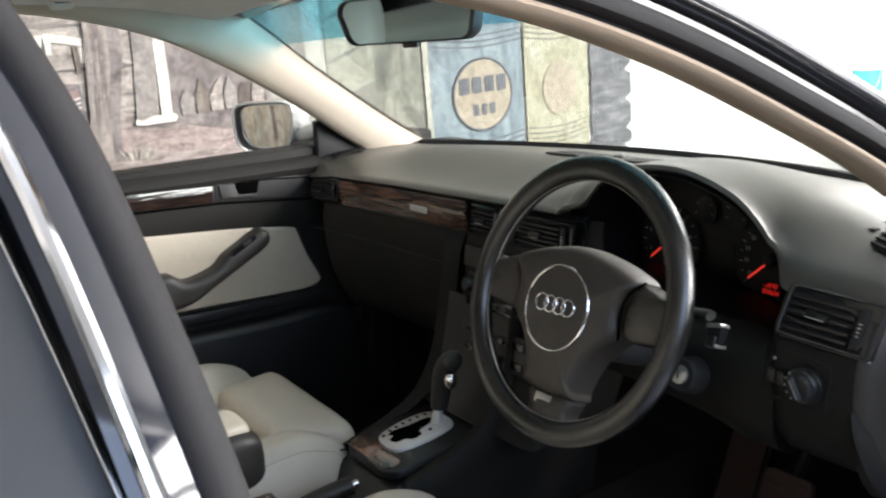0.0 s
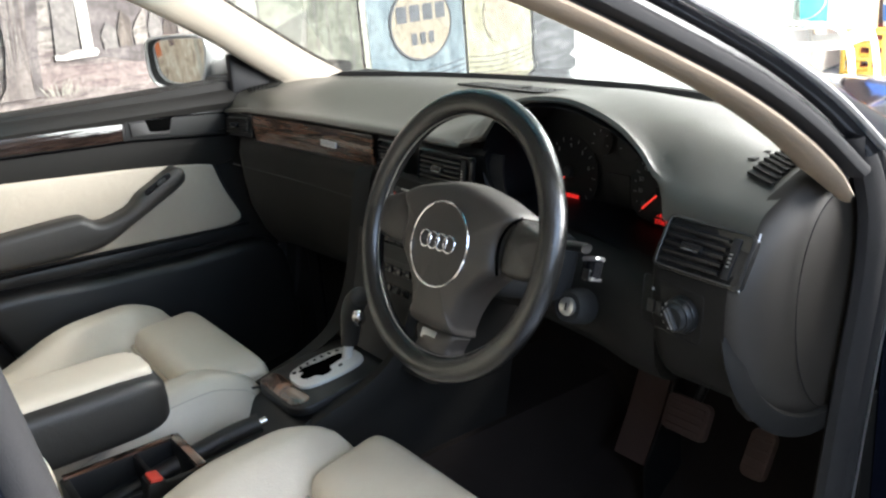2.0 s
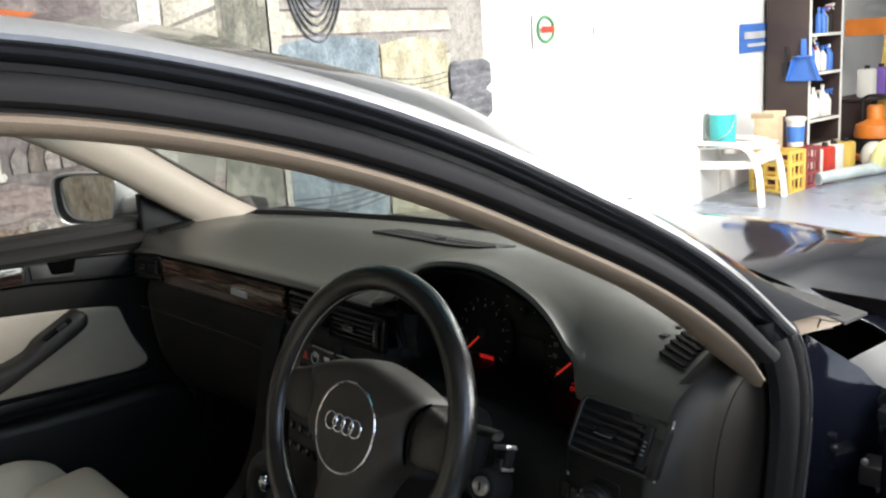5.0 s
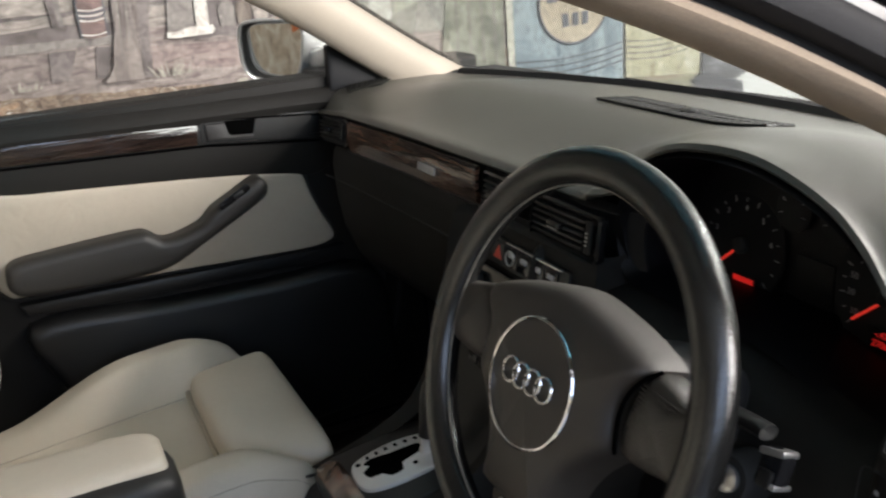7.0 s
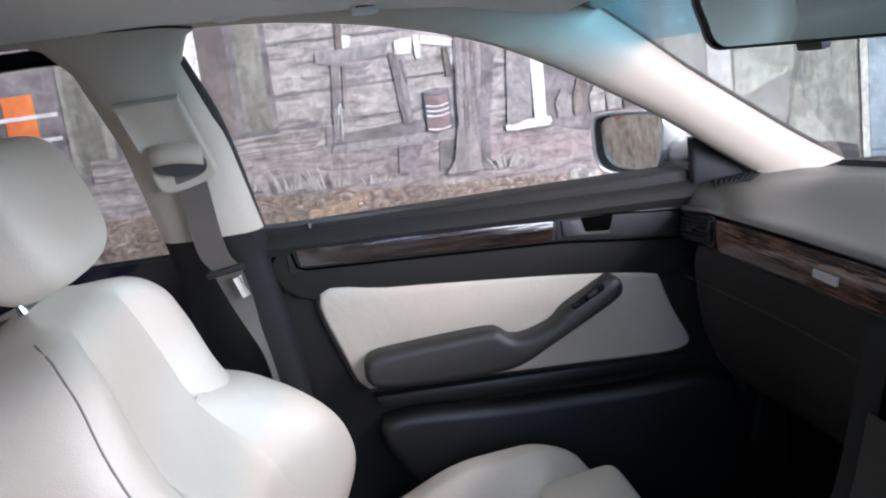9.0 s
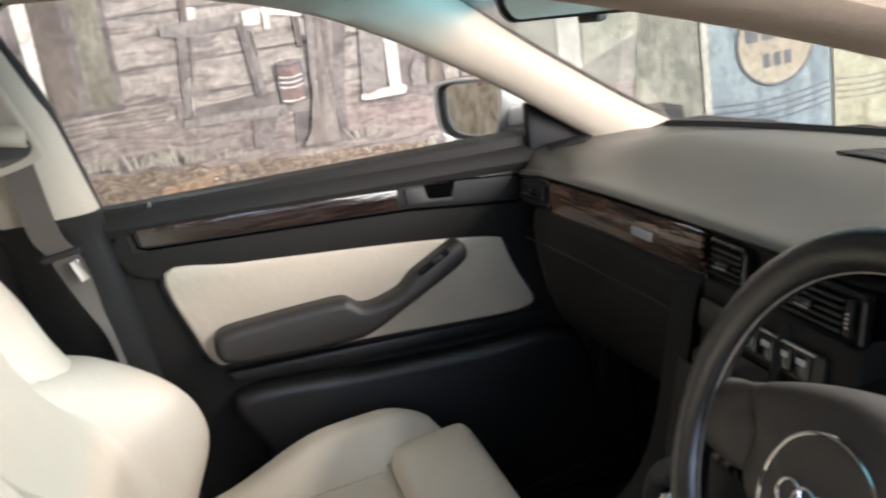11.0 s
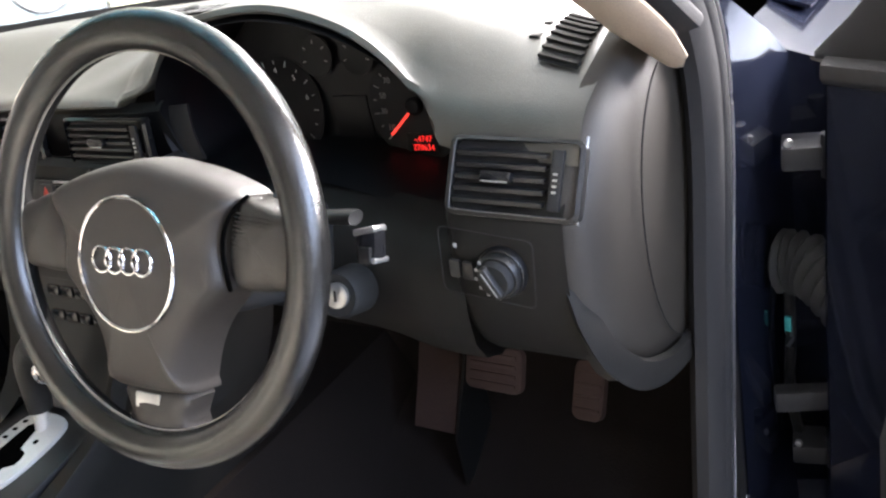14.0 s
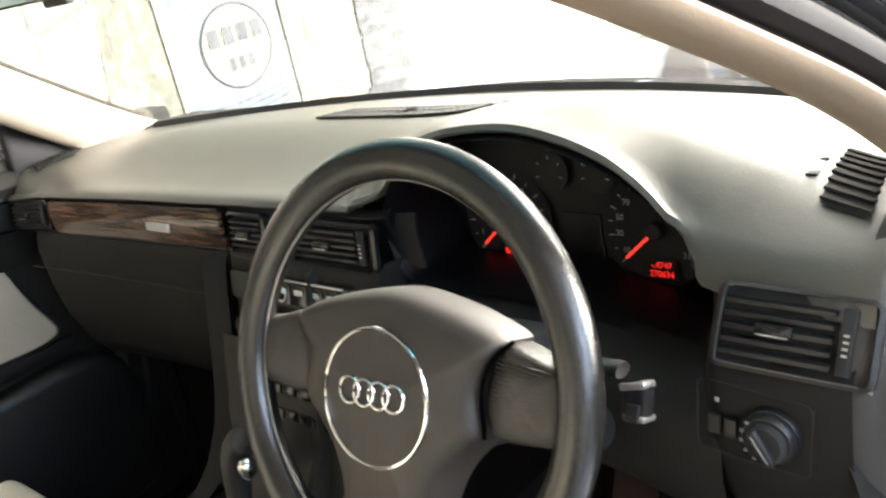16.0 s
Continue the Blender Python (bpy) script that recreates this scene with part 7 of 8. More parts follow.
# trunk, its shaded side and its foot
patch("painted_trunk", [(-0.024, 0.925), (0.005, 0.960), (0.028, 1.07), (0.046, 1.25), (0.05, 1.9), (0.13, 1.9), (0.118, 1.25), (0.092, 1.06), (0.084, 0.945), (0.090, 0.920)], A_TRUNK, 0.022, "painted tree trunk")
patch("painted_trunk_shade", [(0.086, 0.925), (0.112, 0.918), (0.122, 1.057), (0.160, 1.25), (0.175, 1.9), (0.13, 1.9), (0.118, 1.25), (0.092, 1.06)], A_SHADE, 0.0222, "shaded side of the painted trunk")
for k in range(5):
    y = 0.02 + 0.013 * k
    patch("painted_bark", [(y, 0.96 + 0.02 * k), (y + 0.004, 0.96 + 0.02 * k), (y + 0.028, 1.30), (y + 0.022, 1.30)], A_GREY if k % 2 else A_SHADE, 0.0230)
# second trunk, white column and its foot, doorway
patch("painted_dark_door", [(0.30, 1.045), (0.70, 1.015), (0.75, 1.6), (0.30, 1.6)], A_SHADE, 0.010, "painted dark doorway")
patch("painted_trunk", [(0.178, 1.038), (0.256, 1.036), (0.268, 1.21), (0.29, 1.7), (0.21, 1.7), (0.197, 1.24)], A_GREY, 0.0165, "painted grey trunk")
patch("painted_column", [(0.264, 1.036), (0.302, 1.036), (0.307, 1.183), (0.305, 1.7), (0.270, 1.7), (0.268, 1.20)], A_WHITE, 0.018, "painted white column")
patch("painted_foot", [(0.172, 1.022), (0.200, 1.018), (0.309, 1.018), (0.318, 1.030), (0.312, 1.044), (0.29, 1.040), (0.25, 1.046), (0.20, 1.036), (0.172, 1.038)], A_WHITE, 0.020, "painted white column foot")
for k in range(7):
    y = 0.34 + 0.055 * k
    patch("painted_junk", [(y, 1.035), (y + 0.045, 1.033), (y + 0.05, 1.09 + 0.03 * (k % 3)), (y + 0.02, 1.12 + 0.03 * (k % 2)), (y - 0.005, 1.08)], (A_GREY, A_DARK, A_BOARD)[k % 3], 0.016 + 0.0004 * k, "painted heap of scrap")
# tufts of pale grass: fans of thin blades
for y, z, wide, tall_, n in ((-0.365, 0.945, 0.06, 0.085, 30), (-0.465, 0.955, 0.07, 0.065, 26), (0.172, 0.915, 0.05, 0.065, 24), (-0.58, 0.97, 0.05, 0.06, 16), (-0.24, 0.935, 0.05, 0.035, 14), (0.62, 0.93, 0.05, 0.05, 16)):
    blades = bmesh.new()
    for i in range(n):
        u = rng.uniform(-1, 1)
        h, lean = tall_ * rng.uniform(0.45, 1.0) * (1 - 0.35 * u * u), u * 0.5 + rng.uniform(-0.3, 0.3)
        foot = y + wide * u
        vs = [blades.verts.new(wall_pt(a, c, 0.0240 + 0.0003 * (i % 5))) for a, c in ((foot - 0.0024, z), (foot + 0.0024, z), (foot + 0.0018 + lean * h * 0.5, z + h * 0.6), (foot + lean * h, z + h))]
        blades.faces.new(vs)
    part("painted_grass", blades, A_FROST, wall_left, "painted tuft of pale grass", smooth=False)
# round stones at the path's edge and fallen leaves
for k in range(22):
    y, z, r = 0.38 + 0.036 * (k % 11) + rng.uniform(-0.008, 0.008), (0.858 if k < 11 else 0.818) - 0.0058 * (k % 11) + rng.uniform(-0.006, 0.006), rng.uniform(0.014, 0.023)
    patch("painted_stone", [(y + r * 1.15 * math.cos(a), z + 0.8 * r * math.sin(a)) for a in [2 * math.pi * i / 10 for i in range(10)]], A_GREY if k % 2 else A_FROST, 0.0115 + 0.0003 * (k % 3), "painted round stone")
for k in range(40):
    y, z, r = rng.uniform(-0.75, 0.9), rng.uniform(0.80, 0.90), rng.uniform(0.005, 0.013)
    z += lerp(y, [(-0.6, 0.03), (0.0, 0.0), (0.9, -0.06)])
    a0 = rng.uniform(0, 3.14)
    patch("painted_leaf", [(y + r * math.cos(a0), z + r * 0.5 * math.sin(a0)), (y + 0.4 * r * math.cos(a0 + 1.4), z + 0.4 * r * math.sin(a0 + 1.4)), (y - r * math.cos(a0), z - r * 0.5 * math.sin(a0)), (y - 0.4 * r * math.cos(a0 + 1.4), z - 0.4 * r * math.sin(a0 + 1.4))],
          (A_WHITE, A_AMBER, A_SHADE, A_AMBER)[k % 4], 0.0125 + 0.0002 * (k % 5), "painted fallen leaf")
# pale house end and mossy post
patch("painted_house_end", [(0.72, 0.95), (1.36, 0.90), (1.36, 2.6), (0.72, 2.6)], A_SKY, 0.011, "painted hazy house end")
for k in range(5):
    z = 1.00 + 0.16 * k
    patch("painted_pale_board", [(0.955, z - 0.005), (1.197, z + 0.075), (1.190, z + 0.215), (0.960, z + 0.145)], A_CREAM, 0.014 + 0.0003 * (k % 2), "painted cream board")
patch("painted_corner_board", [(0.86, 0.96), (0.945, 0.985), (0.945, 2.4), (0.86, 2.4)], A_WHITE, 0.0145, "painted pale corner board")
patch("painted_moss", [(1.12, 0.70), (1.43, 0.70), (1.434, 2.4), (1.19, 2.2), (1.185, 1.10)], A_GREEN, 0.015, "painted mossy planks")
for k in range(4):
    y = 1.21 + 0.058 * k
    patch("painted_moss_gap", [(y, 0.72), (y + 0.006, 0.72), (y + 0.010, 2.2), (y + 0.003, 2.2)], A_SHADE, 0.0155)
patch("painted_white_post", [(1.445, 0.60), (1.508, 0.60), (1.500, 1.05), (1.500, 1.75), (1.440, 1.75)], A_CREAM, 0.018, "painted pale post")
# drums
def drum(y0, y1, top, body, tag):
    n = 14
    pts = [(y0, 0.30)] + [(y0 + (y1 - y0) * i / n, 0.30 - 0.02 * math.sin(math.pi * i / n)) for i in range(n + 1)] + [(y1 - (y1 - y0) * i / n, top + 0.03 * math.sin(math.pi * i / n)) for i in range(n + 1)]
    patch("painted_drum", pts, body, 0.020, tag)
    for z in (0.50, 0.675, 0.700, 0.725, 0.750, 1.17, 1.195, 1.22):
        patch("painted_rib", [(y0 + (y1 - y0) * i / n, z - 0.02 * math.sin(math.pi * i / n)) for i in range(n + 1)] + [(y1 - (y1 - y0) * i / n, z + 0.007 - 0.02 * math.sin(math.pi * i / n)) for i in range(n + 1)],
              A_OLIVE if body is A_YEL else A_NAVY, 0.022)


drum(1.475, 2.06, 1.39, A_BLUE, "painted blue oil drum with a round sign")
drum(2.08, 2.56, 1.37, A_YEL, "painted yellow oil drum")
patch("painted_disc", [(1.785 + 0.188 * math.cos(a), 0.945 + 0.158 * math.sin(a)) for a in [2 * math.pi * i / 40 for i in range(40)]], A_DISC, 0.026, "ochre disc")
for y0, y1, z0, z1 in ((1.625, 1.945, 0.955, 1.025), (1.705, 1.865, 0.855, 0.905)):
    for i in range(4 if y1 - y0 > 0.2 else 3):
        w = (y1 - y0) / (4 if y1 - y0 > 0.2 else 3)
        patch("sign_bar", [(y0 + w * i + 0.010, z0), (y0 + w * (i + 1) - 0.010, z0), (y0 + w * (i + 1) - 0.010, z1), (y0 + w * i + 0.010, z1)], A_NAVY, 0.029, "dark bar of lettering")
patch("painted_disc", [(2.33 + 0.13 * math.cos(a), 0.92 + 0.13 * math.sin(a)) for a in [2 * math.pi * i / 30 for i in range(30)]], A_DISC, 0.026, "ochre disc")
part("disc_ring", tube([wall_pt(1.785 + 0.188 * math.cos(a), 0.945 + 0.158 * math.sin(a), 0.026) for a in [2 * math.pi * i / 48 for i in range(48)]], 0.006, 5, closed=True, up=(1, 0, 0)), A_NAVY, wall_left, "dark ring round the disc")
# tyres
for k in range(6):
    z = 0.35 + 0.155 * k
    patch("painted_tyre", [(2.58, z), (2.60, z - 0.01), (2.88, z - 0.01), (2.93, z + 0.02), (2.93, z + 0.12), (2.88, z + 0.145), (2.60, z + 0.145), (2.58, z + 0.12)], A_TYRE, 0.022 + 0.001 * (k % 2), "painted stacked tyre")
# upper part: siding, hose, red board
for k in range(12):
    z0 = 1.22 + 0.105 * k
    patch("painted_siding", [(1.48, z0), (2.62, z0), (2.60, z0 + 0.092), (1.48, z0 + 0.095)], A_SKY if k % 2 else A_CREAM, 0.012 + 0.001 * (k % 2), "painted pale siding board")
    patch("painted_siding_gap", [(1.48, z0 + 0.095), (2.60, z0 + 0.092), (2.60, z0 + 0.105), (1.48, z0 + 0.105)], A_SHADE, 0.013)
for k in range(5):
    a0 = 0.11 + 0.016 * k
    pts = [(1.70 + a0 * math.cos(a), 1.78 + 2.2 * a0 * math.sin(a)) for a in [2 * math.pi * i / 36 for i in range(36)]]
    part("painted_hose", tube([wall_pt(y, z, 0.02) for y, z in pts], 0.006, 5, closed=True, up=(1, 0, 0)), A_TYRE, wall_left, "painted coiled hose")
patch("painted_hose_shade", [(1.70 + 0.11 * math.cos(a), 1.78 + 0.24 * math.sin(a)) for a in [2 * math.pi * i / 36 for i in range(36)]], A_TYRE, 0.016)
patch("painted_window", [(0.2, 1.62), (0.66, 1.62), (0.66, 2.5), (0.2, 2.5)], A_SHADE, 0.015, "painted dark window")
patch("painted_red_board", [(0.30, 1.66), (0.52, 1.66), (0.52, 1.90), (0.30, 1.90)], A_ORANGE, 0.018, "painted red board")


# ---- things along the white wall ----
def sign(name, y, z, w, h, m1, label, bars):
    s = root(name, tuple(wall_pt(y, z - h / 2, 0.01)), label, "sign")
    part("plate", poly([wall_pt(y + a * w / 2, z + b * h / 2, 0.012 + c) for c in (0, 0.006) for a, b in ((-1, -1), (1, -1), (1, 1), (-1, 1))], [(4, 5, 6, 7), (0, 1, 5, 4), (1, 2, 6, 5), (2, 3, 7, 6), (3, 0, 4, 7), (3, 2, 1, 0)]), m1, s, smooth=False)
    for bz, bw, bh, bm_ in bars:
        part("bar", poly([wall_pt(y + a * w * bw / 2, z + h * bz + b * h * bh / 2, 0.022) for a, b in ((-1, -1), (1, -1), (1, 1), (-1, 1))], [(0, 1, 2, 3)]), bm_, s, smooth=False)
    return s


GREENP = mat("green_enamel", (0.10, 0.24, 0.12), 0.4)
s = sign("wall_sign", 3.49, 1.395, 0.25, 0.20, WPLASTIC, "pale enamel sign with a green ring and red bar", ())
part("ring", tube([wall_pt(3.49 + 0.085 * math.cos(a), 1.405 + 0.070 * math.sin(a), 0.020) for a in [2 * math.pi * i / 32 for i in range(32)]], 0.012, 6, closed=True, up=(1, 0, 0)), GREENP, s, "green ring")
part("bar", poly([wall_pt(3.49 + a, 1.405 + b, 0.036) for a, b in ((-0.065, -0.018), (0.065, -0.018), (0.065, 0.018), (-0.065, 0.018))], [(0, 1, 2, 3)]), RED, s, "red bar")
sign("wall_sign", 4.30, 1.39, 0.46, 0.055, WPLASTIC, "small pale strip sign with worn lettering", ((0.15, 0.8, 0.22, BEIGE), (-0.2, 0.7, 0.2, GREYINK)))
sign("wall_sign", 6.92, 1.25, 0.74, 0.24, BLUE, "blue sign with white lettering", ((0.1, 0.8, 0.25, WHITEINK), (-0.25, 0.6, 0.12, WHITEINK)))


# plastic garden chair
def garden_chair(at, turn):
    c = root("garden_chair", at, "white plastic garden armchair against the wall", "chair")
    M = pose(*at, 0, 0, turn)
    L = lambda *p: M @ Vector(p)
    side = tuple(M.to_3x3() @ Vector((1, 0, 0)))
    for x in (-0.235, 0.235):
        part("leg", sweep(smooth_path([L(x * 1.04, -0.27, 0), L(x, -0.24, 0.25), L(x, -0.25, 0.46)], 4), [(-0.022, -0.025), (0.022, -0.025), (0.022, 0.025), (-0.022, 0.025)], up=side), WPLASTIC, c)
        part("leg", sweep(smooth_path([L(x * 1.06, 0.285, 0), L(x * 1.03, 0.268, 0.16), L(x, 0.245, 0.29), L(x, 0.195, 0.405), L(x, 0.12, 0.455)], 5), [(-0.012, -0.034), (0.016, -0.034), (0.016, 0.034), (-0.012, 0.034)], up=side), WPLASTIC, c, "front leg that runs up into the arm")
        part("arm", sweep(smooth_path([L(x, 0.13, 0.451), L(x, 0.04, 0.470), L(x, -0.10, 0.474), L(x, -0.26, 0.480)], 5), [(-0.012, -0.036), (0.012, -0.036), (0.012, 0.036), (-0.012, 0.036)], up=side), WPLASTIC, c)
        part("side_rail", sweep([L(x, -0.24, 0.30), L(x, 0.235, 0.32)], [(-0.03, -0.010), (0.03, -0.010), (0.03, 0.010), (-0.03, 0.010)], up=side), WPLASTIC, c)
    part("seat", sheet([[L(0.23 * w, 0.235 - 0.46 * k, 0.432 - 0.02 * k + 0.014 * w * w - 0.05 * max(0, 0.12 - k)) for w in (-1, -0.5, 0, 0.5, 1)] for k in (0, 0.12, 0.25, 0.5, 0.75, 1)], 0.012), WPLASTIC, c)
    part("apron", sweep([L(-0.235, 0.240, 0.365), L(0, 0.250, 0.372), L(0.235, 0.240, 0.365)], [(-0.006, -0.05), (0.006, -0.05), (0.006, 0.05), (-0.006, 0.05)]), WPLASTIC, c)
    for i in range(6):
        x = -0.19 + 0.076 * i
        part("back_slat", sweep([L(x, -0.21, 0.42), L(x * 1.02, -0.25, 0.52), L(x, -0.29, 0.66)], [(-0.006, -0.024), (0.006, -0.024), (0.006, 0.024), (-0.006, 0.024)], up=side), WPLASTIC, c)
    part("back_rail", sweep(smooth_path([L(-0.24, -0.25, 0.44), L(-0.22, -0.28, 0.64), L(0, -0.30, 0.70), L(0.22, -0.28, 0.64), L(0.24, -0.25, 0.44)], 5), [(-0.02, -0.012), (0.02, -0.012), (0.02, 0.012), (-0.02, 0.012)], up=(0, 1, 0)), WPLASTIC, c)
    return c


garden_chair((-2.76, 5.95, 0), -80)
tb = root("teal_tub", (-2.84, 5.86, 0.43), "teal plastic tub with a white rim on the chair", "tub")
part("body", spin([(0.085, 0), (0.095, 0.008), (0.104, 0.265), (0.0, 0.265)], pose(-2.84, 5.86, 0.43), 28), TEAL, tb)
part("rim", spin([(0.104, 0), (0.111, 0.004), (0.111, 0.038), (0.100, 0.044), (0.0, 0.040)], pose(-2.84, 5.86, 0.692), 28), WPLASTIC, tb, "white rim")
part("bail_handle", tube(smooth_path([(-2.95, 5.86, 0.69), (-2.96, 5.80, 0.56), (-2.90, 5.765, 0.50), (-2.80, 5.765, 0.51), (-2.73, 5.80, 0.58), (-2.73, 5.86, 0.69)], 5), 0.003, 6), SATIN, tb, "thin wire handle")
cb = root("carton", (-2.80, 6.50, 0.34), "tall pale cardboard carton on a crate", "box")
part("body", block((-2.80, 6.47, 0.475), (0.19, 0.17, 0.27), 0.006, (0, 0, 14)), BEIGE, cb)
for a, dx, dy, r in ((0, 0.0, -0.095, (24, 0, 14)), (1, 0.0, 0.090, (-30, 0, 14))):
    part("flap", block((-2.80 + dx, 6.47 + dy, 0.628), (0.185, 0.006, 0.055), 0.001, r), BEIGE, cb, "open carton flap")


def bucket(at, r, h, material, label):
    b = root("bucket", at, label, "bucket", group="buckets on the crates")
    part("body", spin([(r * 0.85, 0), (r, h * 0.95), (r * 1.06, h * 0.95), (r * 1.06, h), (0, h)], pose(*at), 24), material, b)
    return b


wbk = bucket((-2.70, 6.73, 0.34), 0.075, 0.24, WPLASTIC, "white plastic bucket with a blue label")
part("label", spin([(0.0685, 0.04), (0.0755, 0.17)], pose(-2.70, 6.73, 0.34), 24), BLUE, wbk, "blue paper label")
part("rim", spin([(0.076, 0.0), (0.086, 0.004), (0.086, 0.03), (0.076, 0.036), (0, 0.034)], pose(-2.70, 6.73, 0.55), 24), WPLASTIC, wbk)


def crate(at, s, material, label):
    c = root("crate", at, label, "crate", group="stacked crates")
    x, y, z = at
    for zz in (0.02, 0.355, 0.67, 0.965):
        for a in (-1, 1):
            part("slat", block((x + a * s[0] / 2, y, z + s[2] * zz), (0.012, s[1], s[2] * 0.085), 0.002), material, c)
            part("slat", block((x, y + a * s[1] / 2, z + s[2] * zz), (s[0], 0.012, s[2] * 0.085), 0.002), material, c)
    for k in (-0.17, 0.17):
        for a in (-1, 1):
            part("rib", block((x + a * s[0] / 2, y + k * s[1], z + s[2] / 2), (0.010, 0.020, s[2] * 0.94), 0.002), material, c)
            part("rib", block((x + k * s[0], y + a * s[1] / 2, z + s[2] / 2), (0.020, 0.010, s[2] * 0.94), 0.002), material, c)
    for a in (-1, 1):
        for b in (-1, 1):
            part("corner", block((x + a * s[0] / 2, y + b * s[1] / 2, z + s[2] / 2), (0.03, 0.03, s[2]), 0.004), material, c)
    part("bottom", block((x, y, z + 0.008), (s[0], s[1], 0.012), 0), material, c)
    return c


crate((-2.72, 6.48, 0.0), (0.34, 0.22, 0.34), YELLOW, "yellow plastic crate on the floor")
crate((-2.72, 6.73, 0.0), (0.34, 0.20, 0.34), MAROON, "dark red plastic crate on the floor")

# shelf unit
sh = root("shelf_unit", (-3.0, 7.45, 0), "dark brown open shelf unit full of bottles", "shelf")
x0, x1, y0, y1 = -3.20, -2.80, 7.13, 7.70
for y in (y0, y1):
    part("side", block(((x0 + x1) / 2, y, 0.95), (x1 - x0, 0.025, 1.9), 0.002), DARKWOOD, sh)
for z in (0.06, 0.28, 0.50, 0.91, 1.24, 1.58, 1.89):
    part("board", block(((x0 + x1) / 2, (y0 + y1) / 2, z), (x1 - x0, y1 - y0, 0.022), 0.002), DARKWOOD, sh)
    part("edge_strip", block((x1 + 0.004, (y0 + y1) / 2, z), (0.008, y1 - y0, 0.026), 0.001), WPLASTIC, sh, "white edge strip")
for y in (y0, y1):
    part("edge_strip", block((x1 + 0.004, y, 0.95), (0.009, 0.026, 1.9), 0.001), WPLASTIC, sh, "white edge strip")
part("back", block((x0, (y0 + y1) / 2, 0.95), (0.008, y1 - y0, 1.9), 0), DARKWOOD, sh)


def bottle(at, r, h, material, cap, trigger):
    b = root("bottle", at, "spray bottle of car care liquid on the shelf" if trigger else "plastic bottle of car care liquid on the shelf", "bottle", group="bottles on the shelf")
    part("body", spin([(r * 0.96, 0), (r, 0.006), (r, h * 0.56), (r * 0.92, h * 0.66), (r * 0.55, h * 0.76), (r * 0.35, h * 0.82), (r * 0.35, h * 0.88), (0, h * 0.88)], pose(*at), 16), material, b)
    part("cap", spin([(r * 0.42, 0), (r * 0.42, h * 0.12), (0, h * 0.12)], pose(at[0], at[1], at[2] + h * 0.87), 12), cap, b)
    if trigger:
        part("spray_head", block((at[0] + r * 0.35, at[1], at[2] + h * 1.03), (r * 2.0, r * 0.7, h * 0.09), 0.004, (0, -8, 0)), cap, b)
        part("trigger", block((at[0] + r * 1.0, at[1], at[2] + h * 0.93), (0.008, r * 0.45, h * 0.15), 0.003, (0, -24, 0)), cap, b)


rng = random.Random(4)
for z, mats in ((0.511, (WPLASTIC, WPLASTIC, WPLASTIC, MATT)), (0.921, (WPLASTIC, WPLASTIC, BLUE)), (1.251, (WPLASTIC, BLUE, MATT, WPLASTIC)), (1.591, (WPLASTIC, BLUE, PURPLE))):
    for i in range(6):
        bottle((-2.88 + rng.uniform(-0.03, 0.03), 7.19 + 0.09 * i, z), rng.uniform(0.030, 0.042), rng.uniform(0.20, 0.29), rng.choice(mats), rng.choice((WPLASTIC, WPLASTIC, RED, BLUE)), rng.random() < 0.5)
# blue dustpan and brush hung on the unit's end
dp = root("dustpan", (-2.83, 7.06, 0.86), "blue plastic dustpan hanging on the shelf's end", "dustpan")
DPM = face_pose((-2.83, 7.095, 0.86), (1, 0, 0), (0, 0, 1))
part("pan", prism(smo([(-0.150, 0.0), (0.150, 0.0), (0.145, 0.03), (0.085, 0.185), (0.060, 0.215), (-0.060, 0.215), (-0.085, 0.185), (-0.145, 0.03)], 2), 0.012, DPM, 0.003), BLUE, dp)
for a in (-1, 1):
    part("side_wall", sweep([DPM @ Vector((a * 0.146, 0.004, 0.02)), DPM @ Vector((a * 0.084, 0.185, 0.035))], [(-0.004, -0.022), (0.004, -0.022), (0.004, 0.022), (-0.004, 0.022)], up=tuple(DPM.to_3x3() @ Vector((0, 0, 1)))), BLUE, dp)
part("back_wall", block((0, 0, 0), (0.165, 0.008, 0.055), 0.003), BLUE, dp).data.transform(DPM @ Matrix.Translation((0, 0.205, 0.026)))
part("handle", prism(smo([(-0.022, 0.20), (0.022, 0.20), (0.020, 0.34), (0.012, 0.355), (-0.012, 0.355), (-0.020, 0.34)], 2), 0.026, DPM, 0.006), BLUE, dp)
hb = root("hand_brush", (-2.99, 7.06, 0.92), "black hand brush hanging beside the dustpan", "brush")
part("handle", block((-2.995, 7.09, 1.09), (0.026, 0.022, 0.14), 0.008), MATT, hb)
part("bristles", block((-2.995, 7.085, 0.96), (0.055, 0.045, 0.13), 0.012), MATT, hb, "black bristles")
for i, (mtl, c) in enumerate(((RED, (-2.70, 7.24, 0.12)), (WPLASTIC, (-2.71, 7.42, 0.14)), (YELLOW, (-2.70, 7.62, 0.10)), (WPLASTIC, (-2.71, 7.04, 0.13)), (PURPLE, (-2.95, 8.85, 0.735)), (WPLASTIC, (-2.95, 8.55, 0.735)))):
    b = root("canister", (c[0], c[1], c[2] - 0.14 if c[2] > 0.3 else 0.0), "plastic canister standing by the shelf", "canister", group="canisters by the shelf")
    part("body", block((c[0], c[1], c[2] if c[2] > 0.3 else 0.14), (0.15, 0.14, 0.28), 0.03), mtl, b)
    part("cap", spin([(0.025, 0), (0.025, 0.03), (0, 0.03)], pose(c[0], c[1], (c[2] if c[2] > 0.3 else 0.14) + 0.14), 14), MATT, b)
tbe = root("pipe", (-2.5, 7.4, 0.0), "pale grey plastic pipe lying on the floor", "pipe")
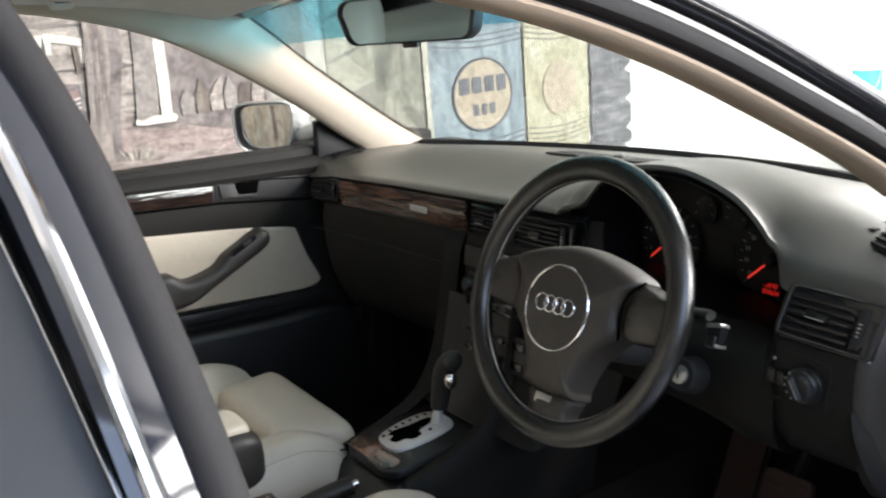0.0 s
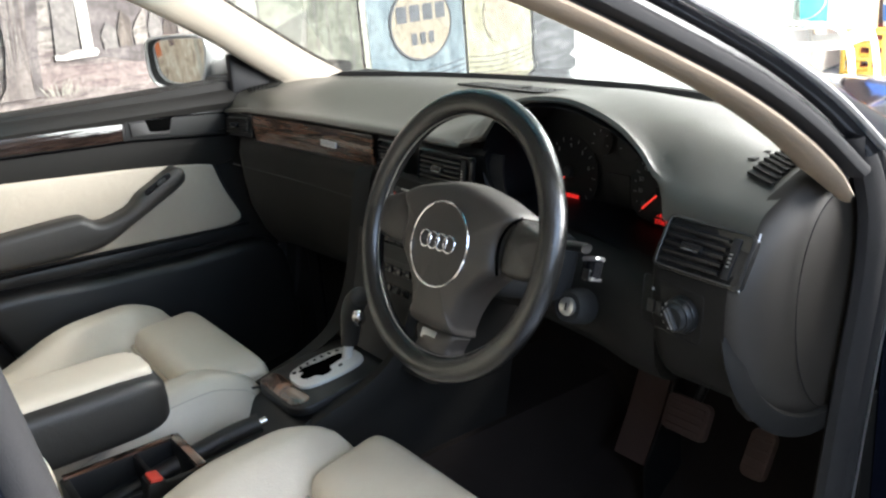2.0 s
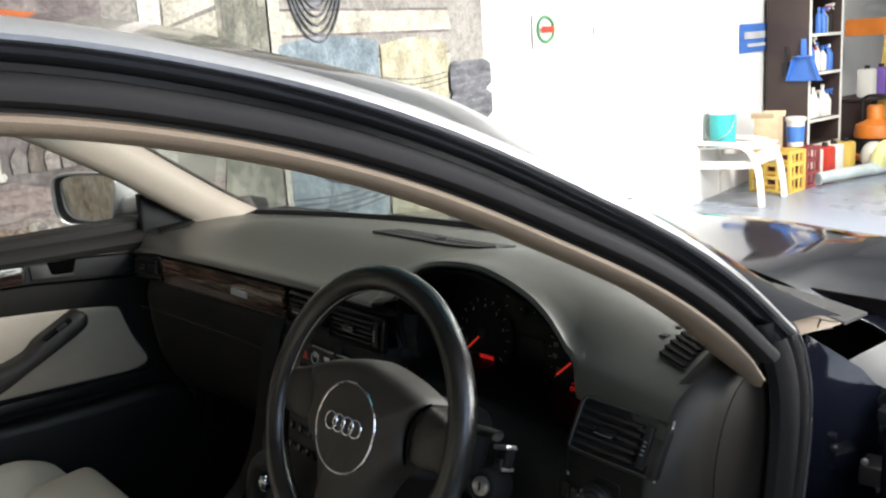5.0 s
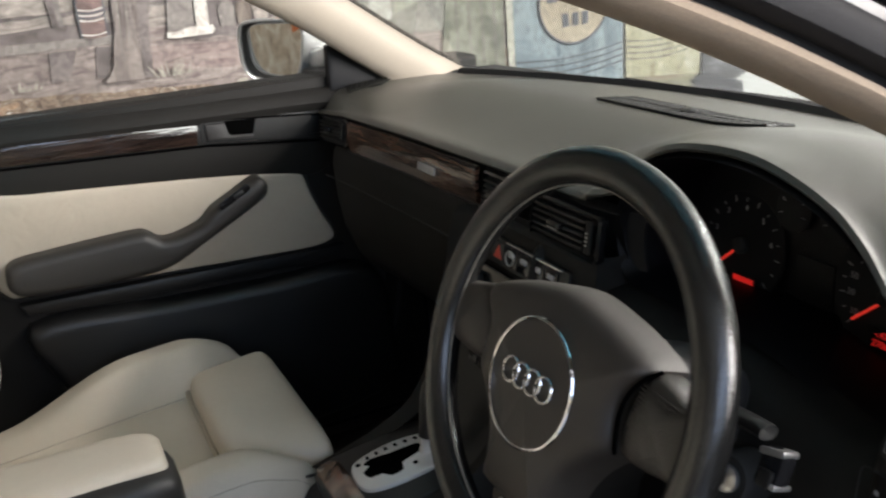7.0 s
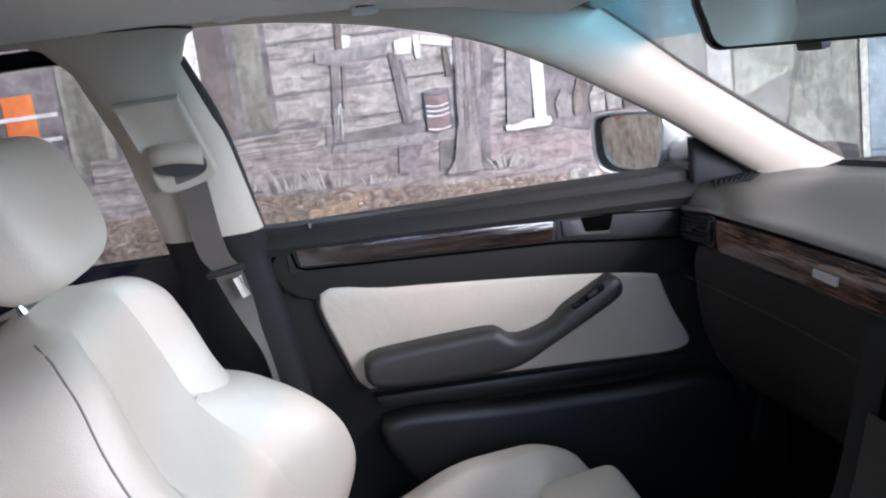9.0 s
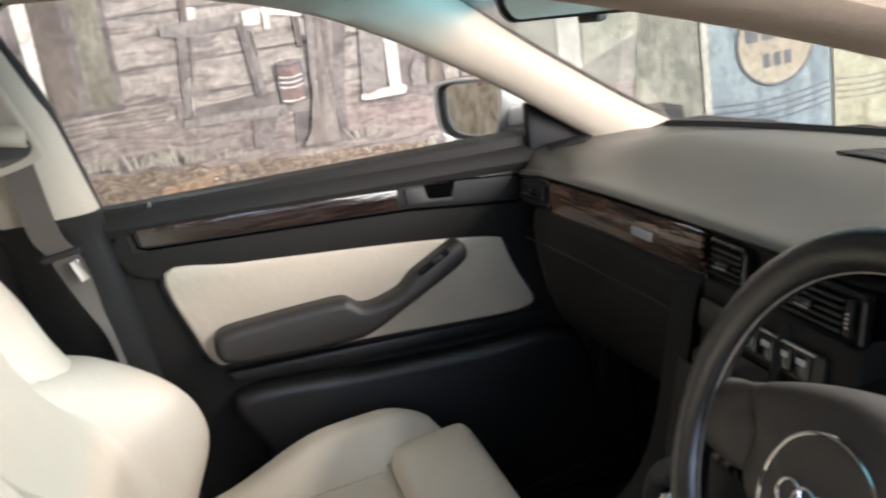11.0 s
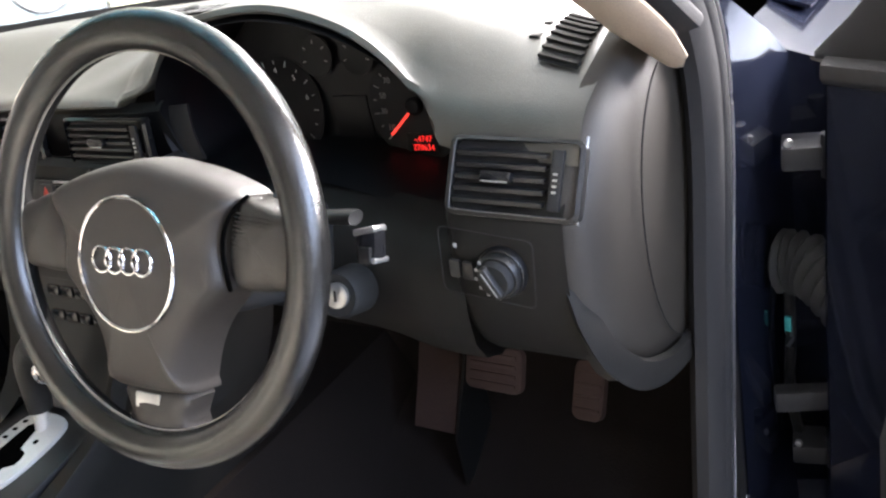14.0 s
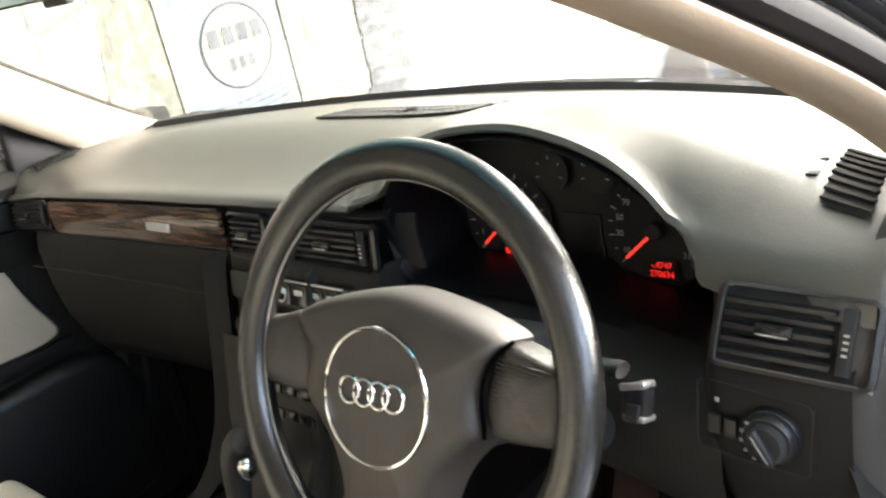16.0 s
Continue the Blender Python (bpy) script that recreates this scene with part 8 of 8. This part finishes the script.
part("tube_wall", spin([(0.042, 0.0), (0.052, 0.0), (0.052, 0.72), (0.060, 0.72), (0.060, 0.84), (0.046, 0.84), (0.042, 0.0)], look((-2.54, 6.80, 0.062), (-2.38, 7.60, 0.062)) @ pose(0, 0, 0, 180, 0, 0), 24), mat("pale_grey_pipe", (0.46, 0.52, 0.52), 0.4), tbe)
part("bore", spin([(0.0, 0.02), (0.0425, 0.02)], look((-2.54, 6.80, 0.062), (-2.38, 7.60, 0.062)) @ pose(0, 0, 0, 180, 0, 0), 24), VOID, tbe, "black disc for the shade in the pipe's open end")
rg = root("cleaning_rags", (-2.50, 7.86, 0.0), "heap of white and pale yellow cleaning rags", "rags")
for k, (x, y, z, r, m_) in enumerate(((-2.40, 7.72, 0.10, 0.12, WPLASTIC), (-2.52, 7.84, 0.13, 0.13, WPLASTIC), (-2.36, 7.60, 0.16, 0.09, RAG))):
    part("rag", pillow(pose(x, y, z, 8 * k, 14, 40 * k), (r, r * 0.8, z * 0.95), 0.8, 0.9, 20, 12), m_, rg)
# second shelf board on which further things stand
tbl = root("low_bench", (-2.9, 8.7, 0), "dark low bench beyond the shelf", "bench")
part("top", block((-3.05, 8.75, 0.58), (0.42, 0.75, 0.03), 0.004), DARKWOOD, tbl)
for y in (8.42, 9.08):
    part("side", block((-3.05, y, 0.28), (0.40, 0.03, 0.565), 0.003), DARKWOOD, tbl)
# wet vacuum cleaner
gb = root("vacuum_cleaner", (-2.72, 8.25, 0), "orange and black wet vacuum cleaner on the floor", "vacuum cleaner")
part("base", spin([(0.17, 0.03), (0.185, 0.05), (0.185, 0.09), (0.17, 0.10), (0, 0.10)], pose(-2.72, 8.25, 0), 28), ORANGE, gb)
part("drum", spin([(0.165, 0), (0.170, 0.02), (0.170, 0.15), (0, 0.15)], pose(-2.72, 8.25, 0.10), 28), MATT, gb, "black drum")
part("head", spin([(0.18, 0), (0.185, 0.03), (0.17, 0.12), (0.10, 0.15), (0.075, 0.17), (0.075, 0.28), (0.06, 0.30), (0, 0.30)], pose(-2.72, 8.25, 0.25), 28), ORANGE, gb, "orange motor head")
part("handle", tube(smooth_path([(-2.60, 8.25, 0.40), (-2.60, 8.25, 0.60), (-2.72, 8.25, 0.64), (-2.84, 8.25, 0.60), (-2.84, 8.25, 0.40)], 4), 0.014, 8, up=(0, 1, 0)), MATT, gb, "black handle")
for dx, dy in ((-0.12, -0.1), (0.12, -0.1), (0, 0.14)):
    part("castor", spin([(0.02, 0), (0.025, 0.01), (0.025, 0.03), (0, 0.03)], pose(-2.72 + dx, 8.25 + dy, 0.0), 12), MATT, gb)
# yellow stand
ys = root("engine_stand", (-2.95, 8.95, 0), "yellow steel stand with an orange head", "stand")
part("post", block((-2.95, 8.95, 0.62), (0.09, 0.09, 1.24), 0.008, (0, 4, 0)), YELLOW, ys)
part("arm", block((-3.13, 8.95, 1.27), (0.44, 0.12, 0.17), 0.01), ORANGE, ys)
part("foot", block((-2.95, 8.95, 0.045), (0.7, 0.10, 0.09), 0.01), YELLOW, ys)
